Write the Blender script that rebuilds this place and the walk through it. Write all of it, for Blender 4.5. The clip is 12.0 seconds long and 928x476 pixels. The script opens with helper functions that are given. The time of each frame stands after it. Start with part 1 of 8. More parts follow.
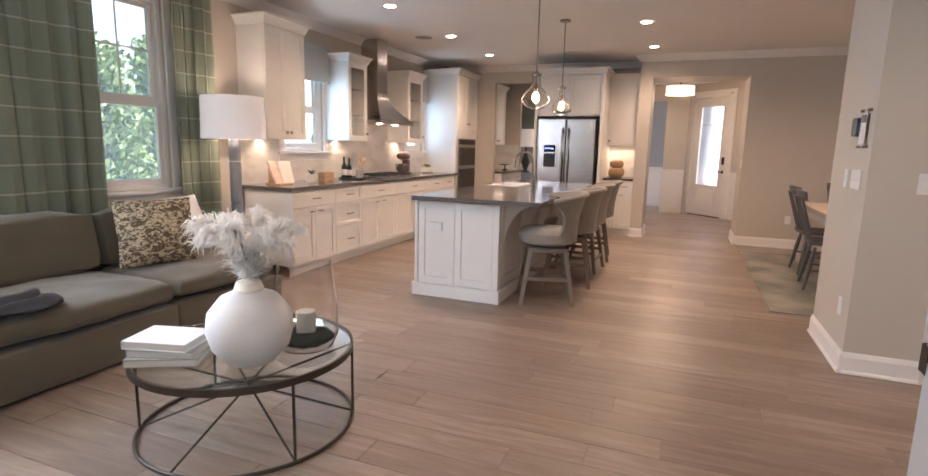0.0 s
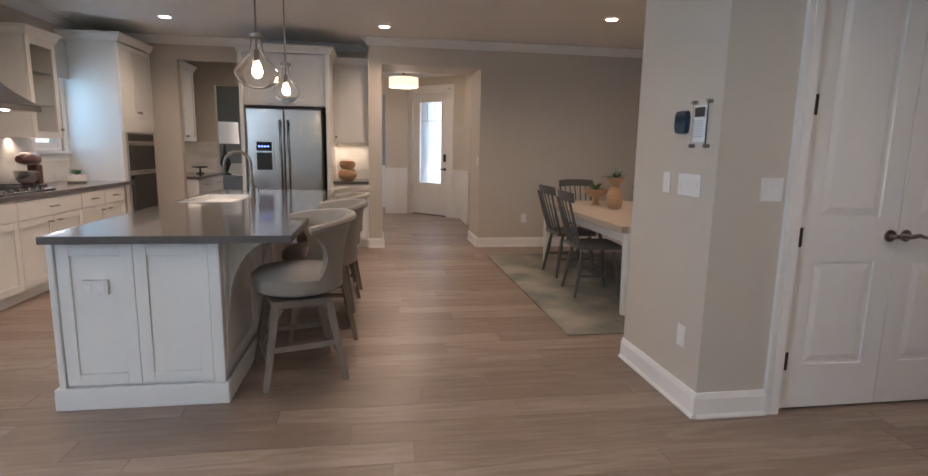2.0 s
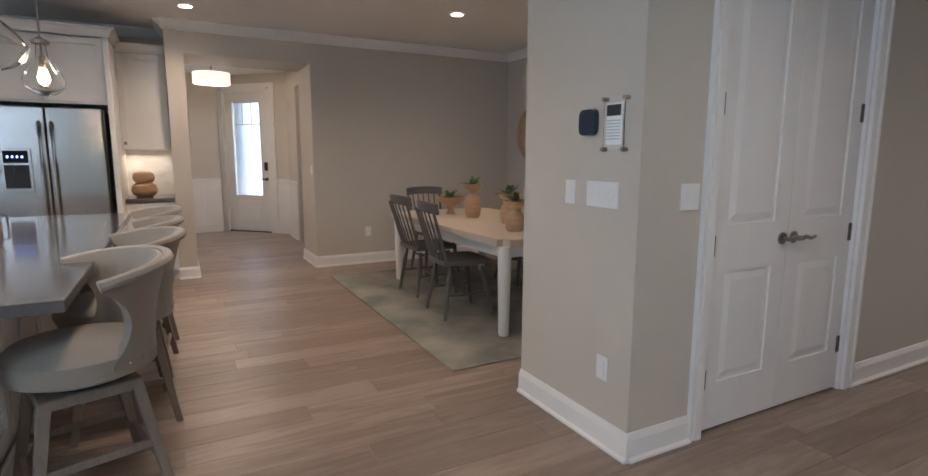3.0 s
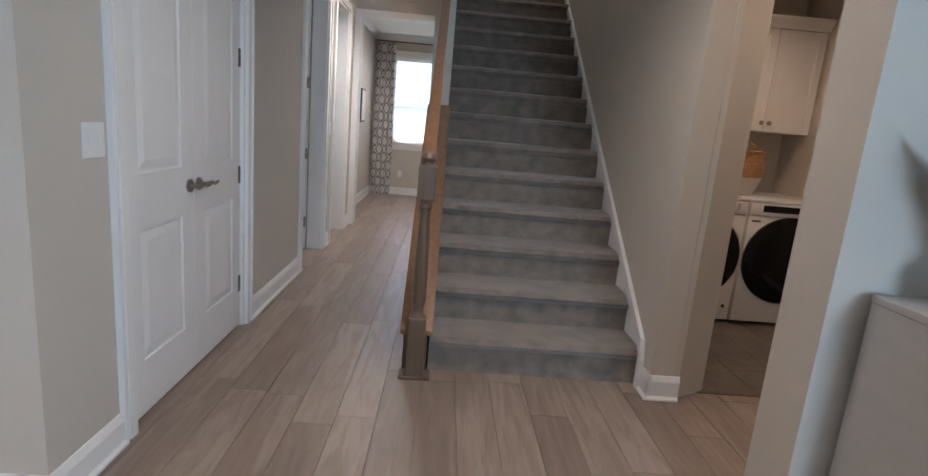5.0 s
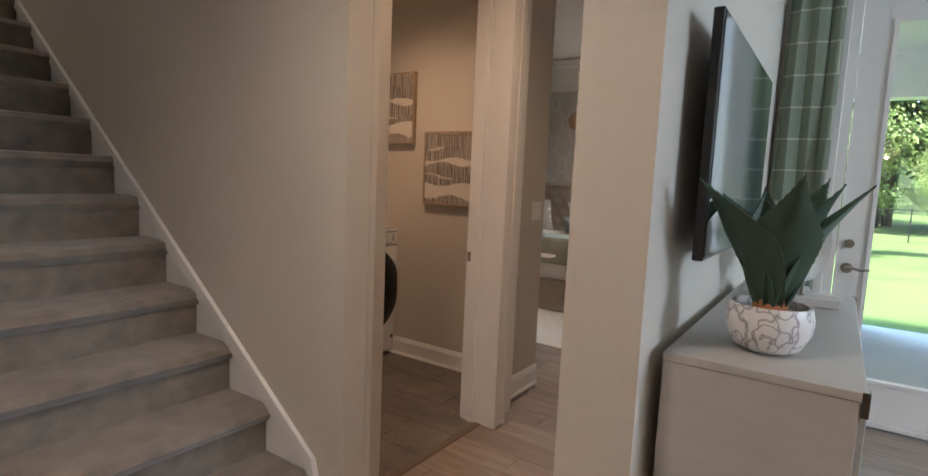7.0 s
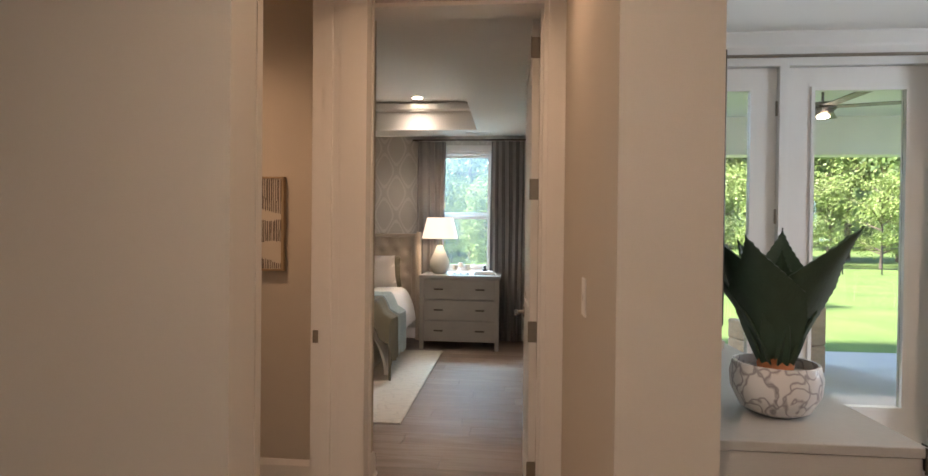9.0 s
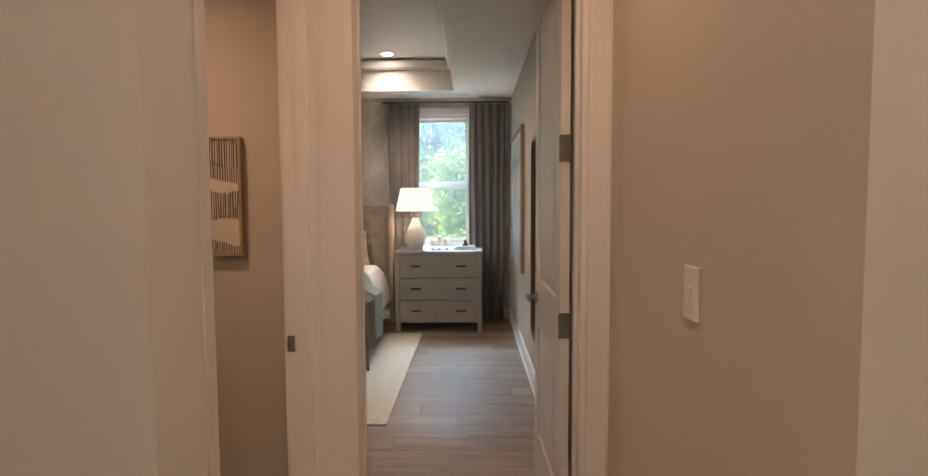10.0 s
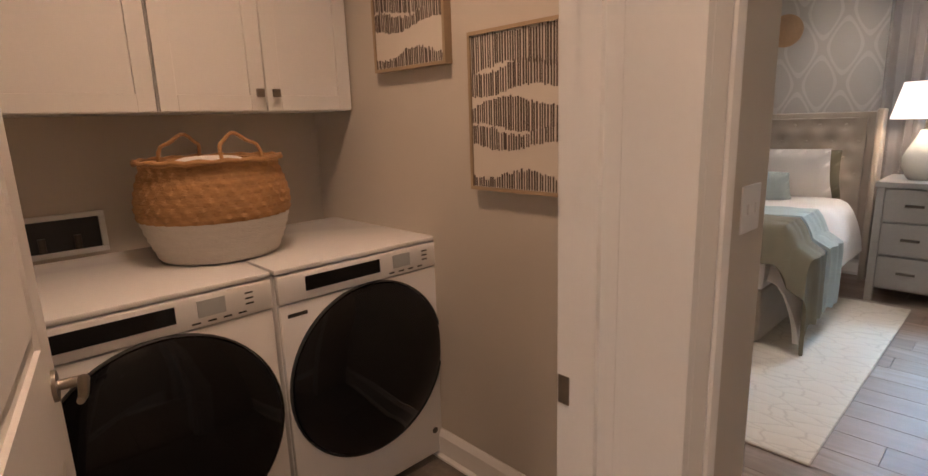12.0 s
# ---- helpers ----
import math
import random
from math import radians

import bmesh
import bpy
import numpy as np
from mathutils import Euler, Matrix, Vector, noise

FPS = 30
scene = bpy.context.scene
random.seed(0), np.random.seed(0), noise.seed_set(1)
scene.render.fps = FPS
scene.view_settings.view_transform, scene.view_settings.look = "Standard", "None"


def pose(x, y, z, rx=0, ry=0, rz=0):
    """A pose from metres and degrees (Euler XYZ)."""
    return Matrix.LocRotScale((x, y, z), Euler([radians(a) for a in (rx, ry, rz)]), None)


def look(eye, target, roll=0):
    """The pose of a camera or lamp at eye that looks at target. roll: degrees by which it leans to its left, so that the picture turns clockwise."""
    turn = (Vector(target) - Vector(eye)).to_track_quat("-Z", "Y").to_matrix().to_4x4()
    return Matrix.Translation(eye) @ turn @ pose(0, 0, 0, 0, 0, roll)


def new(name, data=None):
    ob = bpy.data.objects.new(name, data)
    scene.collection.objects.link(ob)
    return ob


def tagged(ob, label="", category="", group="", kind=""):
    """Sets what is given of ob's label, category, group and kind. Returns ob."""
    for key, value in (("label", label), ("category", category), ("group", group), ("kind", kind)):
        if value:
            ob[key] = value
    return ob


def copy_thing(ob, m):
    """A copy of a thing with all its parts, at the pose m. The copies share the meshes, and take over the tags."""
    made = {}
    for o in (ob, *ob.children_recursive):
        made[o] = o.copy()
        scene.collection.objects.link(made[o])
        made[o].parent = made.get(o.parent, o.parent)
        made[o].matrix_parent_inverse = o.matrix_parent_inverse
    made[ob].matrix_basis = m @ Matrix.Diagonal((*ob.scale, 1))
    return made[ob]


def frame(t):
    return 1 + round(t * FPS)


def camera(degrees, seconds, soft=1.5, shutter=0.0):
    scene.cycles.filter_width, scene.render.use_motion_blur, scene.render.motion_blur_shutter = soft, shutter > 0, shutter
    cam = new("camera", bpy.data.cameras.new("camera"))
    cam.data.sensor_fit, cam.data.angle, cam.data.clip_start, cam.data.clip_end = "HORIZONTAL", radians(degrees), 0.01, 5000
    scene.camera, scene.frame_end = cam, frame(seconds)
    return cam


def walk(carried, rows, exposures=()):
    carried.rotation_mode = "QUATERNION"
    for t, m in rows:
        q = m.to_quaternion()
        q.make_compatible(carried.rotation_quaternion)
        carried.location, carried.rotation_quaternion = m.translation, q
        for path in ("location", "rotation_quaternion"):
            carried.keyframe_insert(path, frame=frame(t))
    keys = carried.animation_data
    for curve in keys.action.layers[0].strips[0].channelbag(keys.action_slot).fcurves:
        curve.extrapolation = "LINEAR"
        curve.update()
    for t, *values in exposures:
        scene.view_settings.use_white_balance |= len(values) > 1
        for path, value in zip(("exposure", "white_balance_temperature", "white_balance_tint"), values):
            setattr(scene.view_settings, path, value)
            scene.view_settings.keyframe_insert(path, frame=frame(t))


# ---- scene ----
cam = camera(80.9, 12.0, 1.5)
PATH = [
    (0, (0.057, 0.092, 1.335), (-0.674, 1.924, 1.006), 1.3),
    (0.5, (-0.115, 0.405, 1.346), (-0.363, 2.36, 0.999), 0.9),
    (1, (-0.34, 0.772, 1.375), (-0.37, 2.747, 1.062), 1.2),
    (1.5, (-0.465, 1.176, 1.356), (-0.39, 3.15, 1.043), 1.2),
    (2, (-0.552, 1.547, 1.35), (-0.242, 3.496, 1.03), 1.1),
    (2.5, (-0.625, 1.977, 1.362), (-0.037, 3.864, 1.055), 0.6),
    (2.7, (-0.63, 2.11, 1.359), (0.071, 3.959, 1.058), 0.4),
    (4.3, (-0.779, 2.752, 1.371), (1.068, 3.416, 0.987), 1.8),
    (4.5, (-0.736, 2.728, 1.373), (1.165, 3.193, 0.963), 2.8),
    (5, (-0.518, 2.787, 1.339), (1.439, 2.698, 0.934), 5.0),
    (5.5, (-0.202, 2.883, 1.343), (1.643, 2.215, 0.958), 5.4),
    (6, (0.107, 2.943, 1.377), (1.696, 1.778, 1.033), 3.7),
    (6.5, (0.38, 2.997, 1.377), (1.754, 1.571, 1.097), 3.1),
    (7, (0.656, 2.995, 1.397), (1.779, 1.354, 1.178), 2.5),
    (8.8, (1.401, 2.845, 1.407), (1.689, 0.867, 1.347), 1.0),
    (9, (1.495, 2.777, 1.42), (1.672, 0.785, 1.4), 0.6),
    (9.5, (1.688, 2.533, 1.44), (1.642, 0.535, 1.506), -0.6),
    (10, (1.744, 2.243, 1.42), (1.776, 0.247, 1.295), -0.3),
    (10.5, (1.771, 1.966, 1.424), (2.023, 0.001, 1.147), -0.5),
    (11, (1.814, 1.662, 1.426), (2.483, -0.188, 1.066), -0.9),
    (11.5, (1.833, 1.421, 1.422), (2.957, -0.186, 1.03), -1.8),
    (12, (1.817, 1.198, 1.434), (3.238, -0.145, 1.012), -1.9),
]
EXPOSURES = [(0.0, 2.30, 6450, 26), (0.5, 1.97, 6500, 26), (1.0, 1.97, 6150, 22), (2.0, 1.76, 5800, 17), (2.7, 1.78, 5600, 15), (4.5, 2.22, 5250, 10), (5.0, 2.15, 5250, 12),
             (5.5, 2.08, 5350, 13), (6.0, 2.08, 5350, 11), (6.5, 1.86, 5950, 17), (7.0, 2.22, 5950, 16), (9.0, 2.08, 6650, 19), (9.5, 1.92, 7250, 24), (10.0, 2.1, 6650, 21),
             (11.0, 2.28, 5400, 16), (11.5, 2.2, 5450, 18), (12.0, 2.38, 6050, 20)]
walk(cam, [(t, look(eye, target, roll)) for t, eye, target, roll in PATH], EXPOSURES)

# ---- world, sun, lamps ----
world = bpy.data.worlds.new("sky")
scene.world = world
world.use_nodes = True
sky = world.node_tree.nodes.new("ShaderNodeTexSky")
sky.sky_type, sky.sun_disc = "NISHITA", False
sky.sun_elevation, sky.sun_rotation = radians(52), radians(60)
world.node_tree.links.new(sky.outputs[0], world.node_tree.nodes["Background"].inputs[0])
world.node_tree.nodes["Background"].inputs[1].default_value = 0.15
sun = new("sun", bpy.data.lights.new("sun", "SUN"))
sun.data.energy, sun.data.angle, sun.data.color = 5.0, radians(6), (1.0, 0.96, 0.9)
sun.matrix_world = look((20, 12, 30), (0, 0, 0))

WARM = (1.0, 0.74, 0.50)


def area_lamp(name, eye, target, sx, sy, watts, colour, spread=180):
    ob = new(name, bpy.data.lights.new(name, "AREA"))
    ob.data.shape, ob.data.size, ob.data.size_y = "RECTANGLE", sx, sy
    ob.data.energy, ob.data.color, ob.data.spread = watts, colour, radians(spread)
    ob.matrix_world = look(eye, target)
    return ob


def spot(name, x, y, z, watts, colour=WARM, size=0.08, angle=150):
    ob = new(name, bpy.data.lights.new(name, "SPOT"))
    ob.data.energy, ob.data.color, ob.data.shadow_soft_size = watts, colour, size
    ob.data.spot_size, ob.data.spot_blend = radians(angle), 1.0
    ob.location = (x, y, z)
    return ob


def bulb_light(x, y, z, watts, colour=WARM, size=0.04):
    ob = new("bulb_light", bpy.data.lights.new("bulb_light", "POINT"))
    ob.data.energy, ob.data.color, ob.data.shadow_soft_size = watts, colour, size
    ob.location = (x, y, z)
    return ob


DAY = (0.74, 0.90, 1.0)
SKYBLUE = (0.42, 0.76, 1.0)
# Area lamps added in place of sky light; this one at an unseen window.
area_lamp("sky_fill_lamp", (-4.10, 0.9, 1.75), (0, 0.9, 1.2), 0.9, 1.6, 25, DAY)
area_lamp("sky_fill_lamp", (-4.13, 5.45, 1.76), (0, 5.45, 1.2), 0.6, 0.9, 2.4, SKYBLUE)
area_lamp("sky_fill_lamp", (-4.13, 8.30, 1.76), (-2, 8.30, 1.7), 0.45, 0.9, 1.3, SKYBLUE)
# Hidden outside above the window heads, these two add daylight to the rooms.
area_lamp("sky_fill_lamp", (-5.1, 3.27, 3.35), (0, 3.27, 0.7), 1.4, 1.0, 70, DAY)
area_lamp("sky_fill_lamp", (2.135, -5.7, 3.75), (2.135, 0, 0.2), 1.4, 1.0, 130, SKYBLUE)
# Added bright panel behind the frosted front-door glass.
area_lamp("sky_fill_lamp", (1.126, 13.366, 1.5), (0.555, 12.805, 1.5), 1.5, 1.9, 6, DAY)
area_lamp("sky_fill_lamp", (-0.31, -1.03, 1.3), (-0.31, 3, 1.0), 1.8, 2.4, 2.0, DAY)

# The two at x = -1.7 are added, unseen living-room downlights.
CANS = [(-2.9, 8.40), (-2.91, 6.9), (-2.9, 5.3), (-0.47, 8.30), (-0.47, 6.75), (-0.47, 5.0), (1.93, 7.36),
        (-1.7, 2.9), (-1.7, 0.3), (2.3, 5.9)]
for cx, cy in CANS:
    spot("downlight_and_fill", cx, cy, 2.72, 20 if cy > 4.5 and cx < 0 else 13)
spot("downlight_and_fill", 1.68, 0.95, 2.72, 8, (1.0, 0.68, 0.42))
spot("downlight_and_fill", 1.62, 2.55, 2.72, 18, (1.0, 0.80, 0.60))
# Added upper stairwell lamp: an unseen fitting that brightens the stairs.
spot("downlight_and_fill", 4.9, 2.2, 5.36, 13, (1.0, 0.84, 0.66))
# Fill spots for the pantry and front room; no fitting is there.
spot("downlight_and_fill", -2.5, 10.4, 2.72, 8)
spot("downlight_and_fill", -2.6, 12.9, 2.72, 22, (1.0, 0.86, 0.70))
spot("downlight_and_fill", 5.3, 3.4, 2.72, 32, (1.0, 0.84, 0.66))
spot("downlight_and_fill", 7.9, 3.4, 2.72, 26, (1.0, 0.84, 0.66))
spot("downlight_and_fill", 3.1, 0.6, 2.72, 12, (1.0, 0.66, 0.40))
spot("downlight_and_fill", 2.58, -1.95, 3.0, 24, (1.0, 0.86, 0.70))
spot("downlight_and_fill", 2.66, -3.75, 3.0, 5, (1.0, 0.86, 0.70))
bulb_light(-0.13, 10.79, 2.28, 9)
# Fill spot for the foyer, added without a fitting.
spot("downlight_and_fill", -0.3, 11.9, 2.72, 9, (1.0, 0.86, 0.70))
for cx, cy in ((-3.98, 4.7), (-3.98, 6.05), (-3.98, 7.6), (-1.0, 9.45), (-3.40, 10.3)):
    area_lamp("under_cabinet_lamp", (cx, cy, 1.37), (cx, cy, 0), 0.5, 0.06, 0.6, (1.0, 0.78, 0.52))

# ---- materials ----
def shader(name):
    m = bpy.data.materials.new(name)
    m.use_nodes = True
    return m, m.node_tree.nodes, m.node_tree.links, m.node_tree.nodes["Principled BSDF"]


def mat(name, col, rough=0.5, metal=0.0, var=0.12, scale=6.0, bump=0.08, fine=120.0, stretch=(1, 1, 1), sheen=0.0, coat=0.0):
    """A surface with broad and fine variation in colour, gloss and relief."""
    m, n, l, p = shader(name)
    tc = n.new("ShaderNodeTexCoord")
    mp = n.new("ShaderNodeMapping")
    mp.inputs["Scale"].default_value = stretch
    l.new(tc.outputs["Object"], mp.inputs[0])
    broad, small = n.new("ShaderNodeTexNoise"), n.new("ShaderNodeTexNoise")
    broad.inputs["Scale"].default_value, broad.inputs["Detail"].default_value = scale, 4
    small.inputs["Scale"].default_value, small.inputs["Detail"].default_value = fine, 3
    l.new(mp.outputs[0], broad.inputs[0])
    l.new(mp.outputs[0], small.inputs[0])
    add = n.new("ShaderNodeMath")
    add.operation = "MULTIPLY_ADD"
    add.inputs[1].default_value = 0.45
    l.new(small.outputs[0], add.inputs[0])
    l.new(broad.outputs[0], add.inputs[2])
    ramp = n.new("ShaderNodeMapRange")
    ramp.inputs[1].default_value, ramp.inputs[2].default_value = 0.35, 1.1
    ramp.inputs[3].default_value, ramp.inputs[4].default_value = 1 - var, 1 + var
    l.new(add.outputs[0], ramp.inputs[0])
    mul = n.new("ShaderNodeVectorMath")
    mul.operation = "SCALE"
    mul.inputs[0].default_value = col
    l.new(ramp.outputs[0], mul.inputs["Scale"])
    l.new(mul.outputs[0], p.inputs["Base Color"])
    rr = n.new("ShaderNodeMapRange")
    rr.inputs[3].default_value, rr.inputs[4].default_value = max(0.02, rough * 0.85), min(1, rough * 1.15)
    l.new(broad.outputs[0], rr.inputs[0])
    l.new(rr.outputs[0], p.inputs["Roughness"])
    p.inputs["Metallic"].default_value = metal
    p.inputs["Sheen Weight"].default_value = sheen
    p.inputs["Coat Weight"].default_value = coat
    if bump:
        b = n.new("ShaderNodeBump")
        b.inputs["Strength"].default_value, b.inputs["Distance"].default_value = bump, 0.004
        l.new(small.outputs[0], b.inputs["Height"])
        l.new(b.outputs[0], p.inputs["Normal"])
    return m


def plank_mat(name, per_island):
    m, n, l, p = shader(name)
    rnd = n.new("ShaderNodeNewGeometry").outputs["Random Per Island"] if per_island else n.new("ShaderNodeObjectInfo").outputs["Random"]
    geo = n.new("ShaderNodeNewGeometry")
    off = n.new("ShaderNodeVectorMath")
    off.operation = "MULTIPLY_ADD"
    off.inputs[1].default_value = (37, 91, 13)
    comb = n.new("ShaderNodeCombineXYZ")
    for i in range(3):
        l.new(rnd, comb.inputs[i])
    l.new(comb.outputs[0], off.inputs[0])
    l.new(geo.outputs["Position"], off.inputs[2])
    mp = n.new("ShaderNodeMapping")
    mp.inputs["Scale"].default_value = (0.8, 6.5, 1)
    l.new(off.outputs[0], mp.inputs[0])
    grain, fine = n.new("ShaderNodeTexNoise"), n.new("ShaderNodeTexNoise")
    grain.inputs["Scale"].default_value, grain.inputs["Detail"].default_value, grain.inputs["Distortion"].default_value = 2.4, 6, 1.2
    fine.inputs["Scale"].default_value, fine.inputs["Detail"].default_value = 16, 5
    l.new(mp.outputs[0], grain.inputs[0])
    l.new(mp.outputs[0], fine.inputs[0])
    mix = n.new("ShaderNodeMath")
    mix.operation = "MULTIPLY_ADD"
    mix.inputs[1].default_value = 0.22
    l.new(fine.outputs[0], mix.inputs[0])
    l.new(grain.outputs[0], mix.inputs[2])
    tone = n.new("ShaderNodeMath")
    tone.operation = "MULTIPLY_ADD"
    tone.inputs[1].default_value = 0.36
    l.new(rnd, tone.inputs[0])
    l.new(mix.outputs[0], tone.inputs[2])
    ramp = n.new("ShaderNodeValToRGB")
    e = ramp.color_ramp.elements
    e[0].position, e[0].color = 0.44, (0.165, 0.121, 0.094, 1)
    e[1].position, e[1].color = 1.05, (0.305, 0.238, 0.190, 1)
    mid = ramp.color_ramp.elements.new(0.78)
    mid.color = (0.230, 0.172, 0.132, 1)
    l.new(tone.outputs[0], ramp.inputs[0])
    l.new(ramp.outputs[0], p.inputs["Base Color"])
    rr = n.new("ShaderNodeMapRange")
    rr.inputs[3].default_value, rr.inputs[4].default_value = 0.30, 0.48
    l.new(fine.outputs[0], rr.inputs[0])
    l.new(rr.outputs[0], p.inputs["Roughness"])
    b = n.new("ShaderNodeBump")
    b.inputs["Strength"].default_value, b.inputs["Distance"].default_value = 0.12, 0.002
    l.new(mix.outputs[0], b.inputs["Height"])
    l.new(b.outputs[0], p.inputs["Normal"])
    return m


def glass_mat(name, rough=0.0, tint=(1, 1, 1), ior=1.45):
    m, n, l, p = shader(name)
    p.inputs["Base Color"].default_value = (*tint, 1)
    p.inputs["Transmission Weight"].default_value, p.inputs["Roughness"].default_value, p.inputs["IOR"].default_value = 1, rough, ior
    return m


def glow(name, col, strength, base=(0.8, 0.8, 0.8)):
    m, n, l, p = shader(name)
    p.inputs["Base Color"].default_value = (*base, 1)
    p.inputs["Emission Color"].default_value, p.inputs["Emission Strength"].default_value = (*col, 1), strength
    return m


def striped_cloth(name, col, line, pitch, width):
    """Cloth with broken, thin woven lines across it."""
    m, n, l, p = shader(name)
    tc = n.new("ShaderNodeTexCoord")
    br = n.new("ShaderNodeTexBrick")
    br.inputs["Color1"].default_value, br.inputs["Color2"].default_value = (*col, 1), (*[c * 0.92 for c in col], 1)
    br.inputs["Mortar"].default_value = (*line, 1)
    br.inputs["Scale"].default_value, br.inputs["Mortar Size"].default_value = 1.0, width
    br.inputs["Brick Width"].default_value, br.inputs["Row Height"].default_value = 40.0, pitch
    mp = n.new("ShaderNodeMapping")
    mp.inputs["Rotation"].default_value = (radians(-90), 0, 0)
    l.new(tc.outputs["Object"], mp.inputs[0])
    l.new(mp.outputs[0], br.inputs[0])
    l.new(br.outputs[0], p.inputs["Base Color"])
    p.inputs["Roughness"].default_value, p.inputs["Sheen Weight"].default_value = 0.85, 0.3
    thin, both = n.new("ShaderNodeBsdfTranslucent"), n.new("ShaderNodeMixShader")
    both.inputs[0].default_value = 0.42
    l.new(br.outputs[0], thin.inputs["Color"])
    l.new(p.outputs[0], both.inputs[1])
    l.new(thin.outputs[0], both.inputs[2])
    l.new(both.outputs[0], [q for q in n if q.type == "OUTPUT_MATERIAL"][0].inputs[0])
    ns = n.new("ShaderNodeTexNoise")
    ns.inputs["Scale"].default_value = 300
    b = n.new("ShaderNodeBump")
    b.inputs["Strength"].default_value = 0.2
    b.inputs["Distance"].default_value = 0.002
    l.new(tc.outputs["Object"], ns.inputs[0])
    l.new(ns.outputs[0], b.inputs["Height"])
    l.new(b.outputs[0], p.inputs["Normal"])
    return m


def two_tone(name, a, b_, kind="VORONOI", scale=8.0, lo=0.04, hi=0.09, rough=0.8, stretch=(1, 1, 1), bump=0.2):
    """A pattern of two colours: veins, weave or mottling."""
    m, n, l, p = shader(name)
    tc = n.new("ShaderNodeTexCoord")
    mp = n.new("ShaderNodeMapping")
    mp.inputs["Scale"].default_value = stretch
    l.new(tc.outputs["Object"], mp.inputs[0])
    if kind == "VORONOI":
        tx = n.new("ShaderNodeTexVoronoi")
        tx.feature = "DISTANCE_TO_EDGE"
        tx.inputs["Scale"].default_value = scale
        out = tx.outputs["Distance"]
    elif kind == "WAVE":
        tx = n.new("ShaderNodeTexWave")
        tx.inputs["Scale"].default_value, tx.inputs["Distortion"].default_value = scale, 4
        tx.inputs["Detail"].default_value = 3
        out = tx.outputs["Fac"]
    else:
        tx = n.new("ShaderNodeTexNoise")
        tx.inputs["Scale"].default_value, tx.inputs["Detail"].default_value = scale, 5
        out = tx.outputs[0]
    wob = n.new("ShaderNodeTexNoise")
    wob.inputs["Scale"].default_value = scale * 0.8
    l.new(mp.outputs[0], wob.inputs[0])
    addv = n.new("ShaderNodeVectorMath")
    addv.operation = "MULTIPLY_ADD"
    addv.inputs[1].default_value = (0.12, 0.12, 0.12)
    l.new(wob.outputs["Color"], addv.inputs[0])
    l.new(mp.outputs[0], addv.inputs[2])
    l.new(addv.outputs[0], tx.inputs[0])
    rp = n.new("ShaderNodeMapRange")
    rp.inputs[1].default_value, rp.inputs[2].default_value = lo, hi
    l.new(out, rp.inputs[0])
    mx = n.new("ShaderNodeMix")
    mx.data_type = "RGBA"
    mx.inputs[6].default_value, mx.inputs[7].default_value = (*a, 1), (*b_, 1)
    l.new(rp.outputs[0], mx.inputs[0])
    l.new(mx.outputs[2], p.inputs["Base Color"])
    p.inputs["Roughness"].default_value = rough
    if bump:
        b = n.new("ShaderNodeBump")
        b.inputs["Strength"].default_value, b.inputs["Distance"].default_value = bump, 0.004
        l.new(out, b.inputs["Height"])
        l.new(b.outputs[0], p.inputs["Normal"])
    return m


def ogee(name, ground, figure, kx, kz, lo, hi, rough=0.85):
    """Rounded ogee chains, drawn as a band between two level lines of two crossed waves."""
    m, n, l, p = shader(name)
    tc, sep = n.new("ShaderNodeTexCoord"), n.new("ShaderNodeSeparateXYZ")
    l.new(tc.outputs["Object"], sep.inputs[0])

    def node(op, a, b=None):
        q = n.new("ShaderNodeMath")
        q.operation = op
        for i, v in enumerate((a, b)):
            if v is None:
                continue
            if hasattr(v, "is_output"):
                l.new(v, q.inputs[i])
            else:
                q.inputs[i].default_value = v
        return q.outputs[0]
    wave = node("ADD", node("SINE", node("MULTIPLY", sep.outputs[0], kx)), node("SINE", node("MULTIPLY", sep.outputs[2], kz)))
    level = node("ABSOLUTE", wave)
    band = node("MULTIPLY", node("GREATER_THAN", level, lo), node("LESS_THAN", level, hi))
    mx = n.new("ShaderNodeMix")
    mx.data_type = "RGBA"
    mx.inputs[6].default_value, mx.inputs[7].default_value = (*ground, 1), (*figure, 1)
    l.new(band, mx.inputs[0])
    l.new(mx.outputs[2], p.inputs["Base Color"])
    p.inputs["Roughness"].default_value = rough
    return m


WALL = mat("greige_wall_paint", (0.54, 0.49, 0.42), 0.75, var=0.03, scale=1.2, bump=0.10, fine=260)
CEIL = mat("ceiling_paint", (0.80, 0.78, 0.74), 0.9, var=0.02, scale=1.0, bump=0.15, fine=200)
TRIM = mat("white_trim_paint", (0.78, 0.76, 0.73), 0.4, var=0.03, scale=3, bump=0.03, fine=90)
DOOR = mat("white_door_paint", (0.76, 0.74, 0.71), 0.42, var=0.03, scale=2, bump=0.05, fine=60, stretch=(4, 4, 1))
CAB = mat("white_cabinet_paint", (0.76, 0.74, 0.70), 0.4, var=0.03, scale=3, bump=0.03, fine=80)
PLANK = plank_mat("oak_plank", False)
PLANKS = plank_mat("oak_planks_joined", True)
QUARTZ = mat("dark_grey_quartz", (0.115, 0.105, 0.10), 0.14, var=0.18, scale=30, bump=0.0, fine=300, coat=0.3)
STEEL = mat("brushed_steel", (0.47, 0.45, 0.43), 0.22, 1.0, var=0.10, scale=3, bump=0.05, fine=60, stretch=(40, 40, 0.6))
DARKSTEEL = mat("dark_steel", (0.10, 0.095, 0.09), 0.4, 1.0, var=0.1)
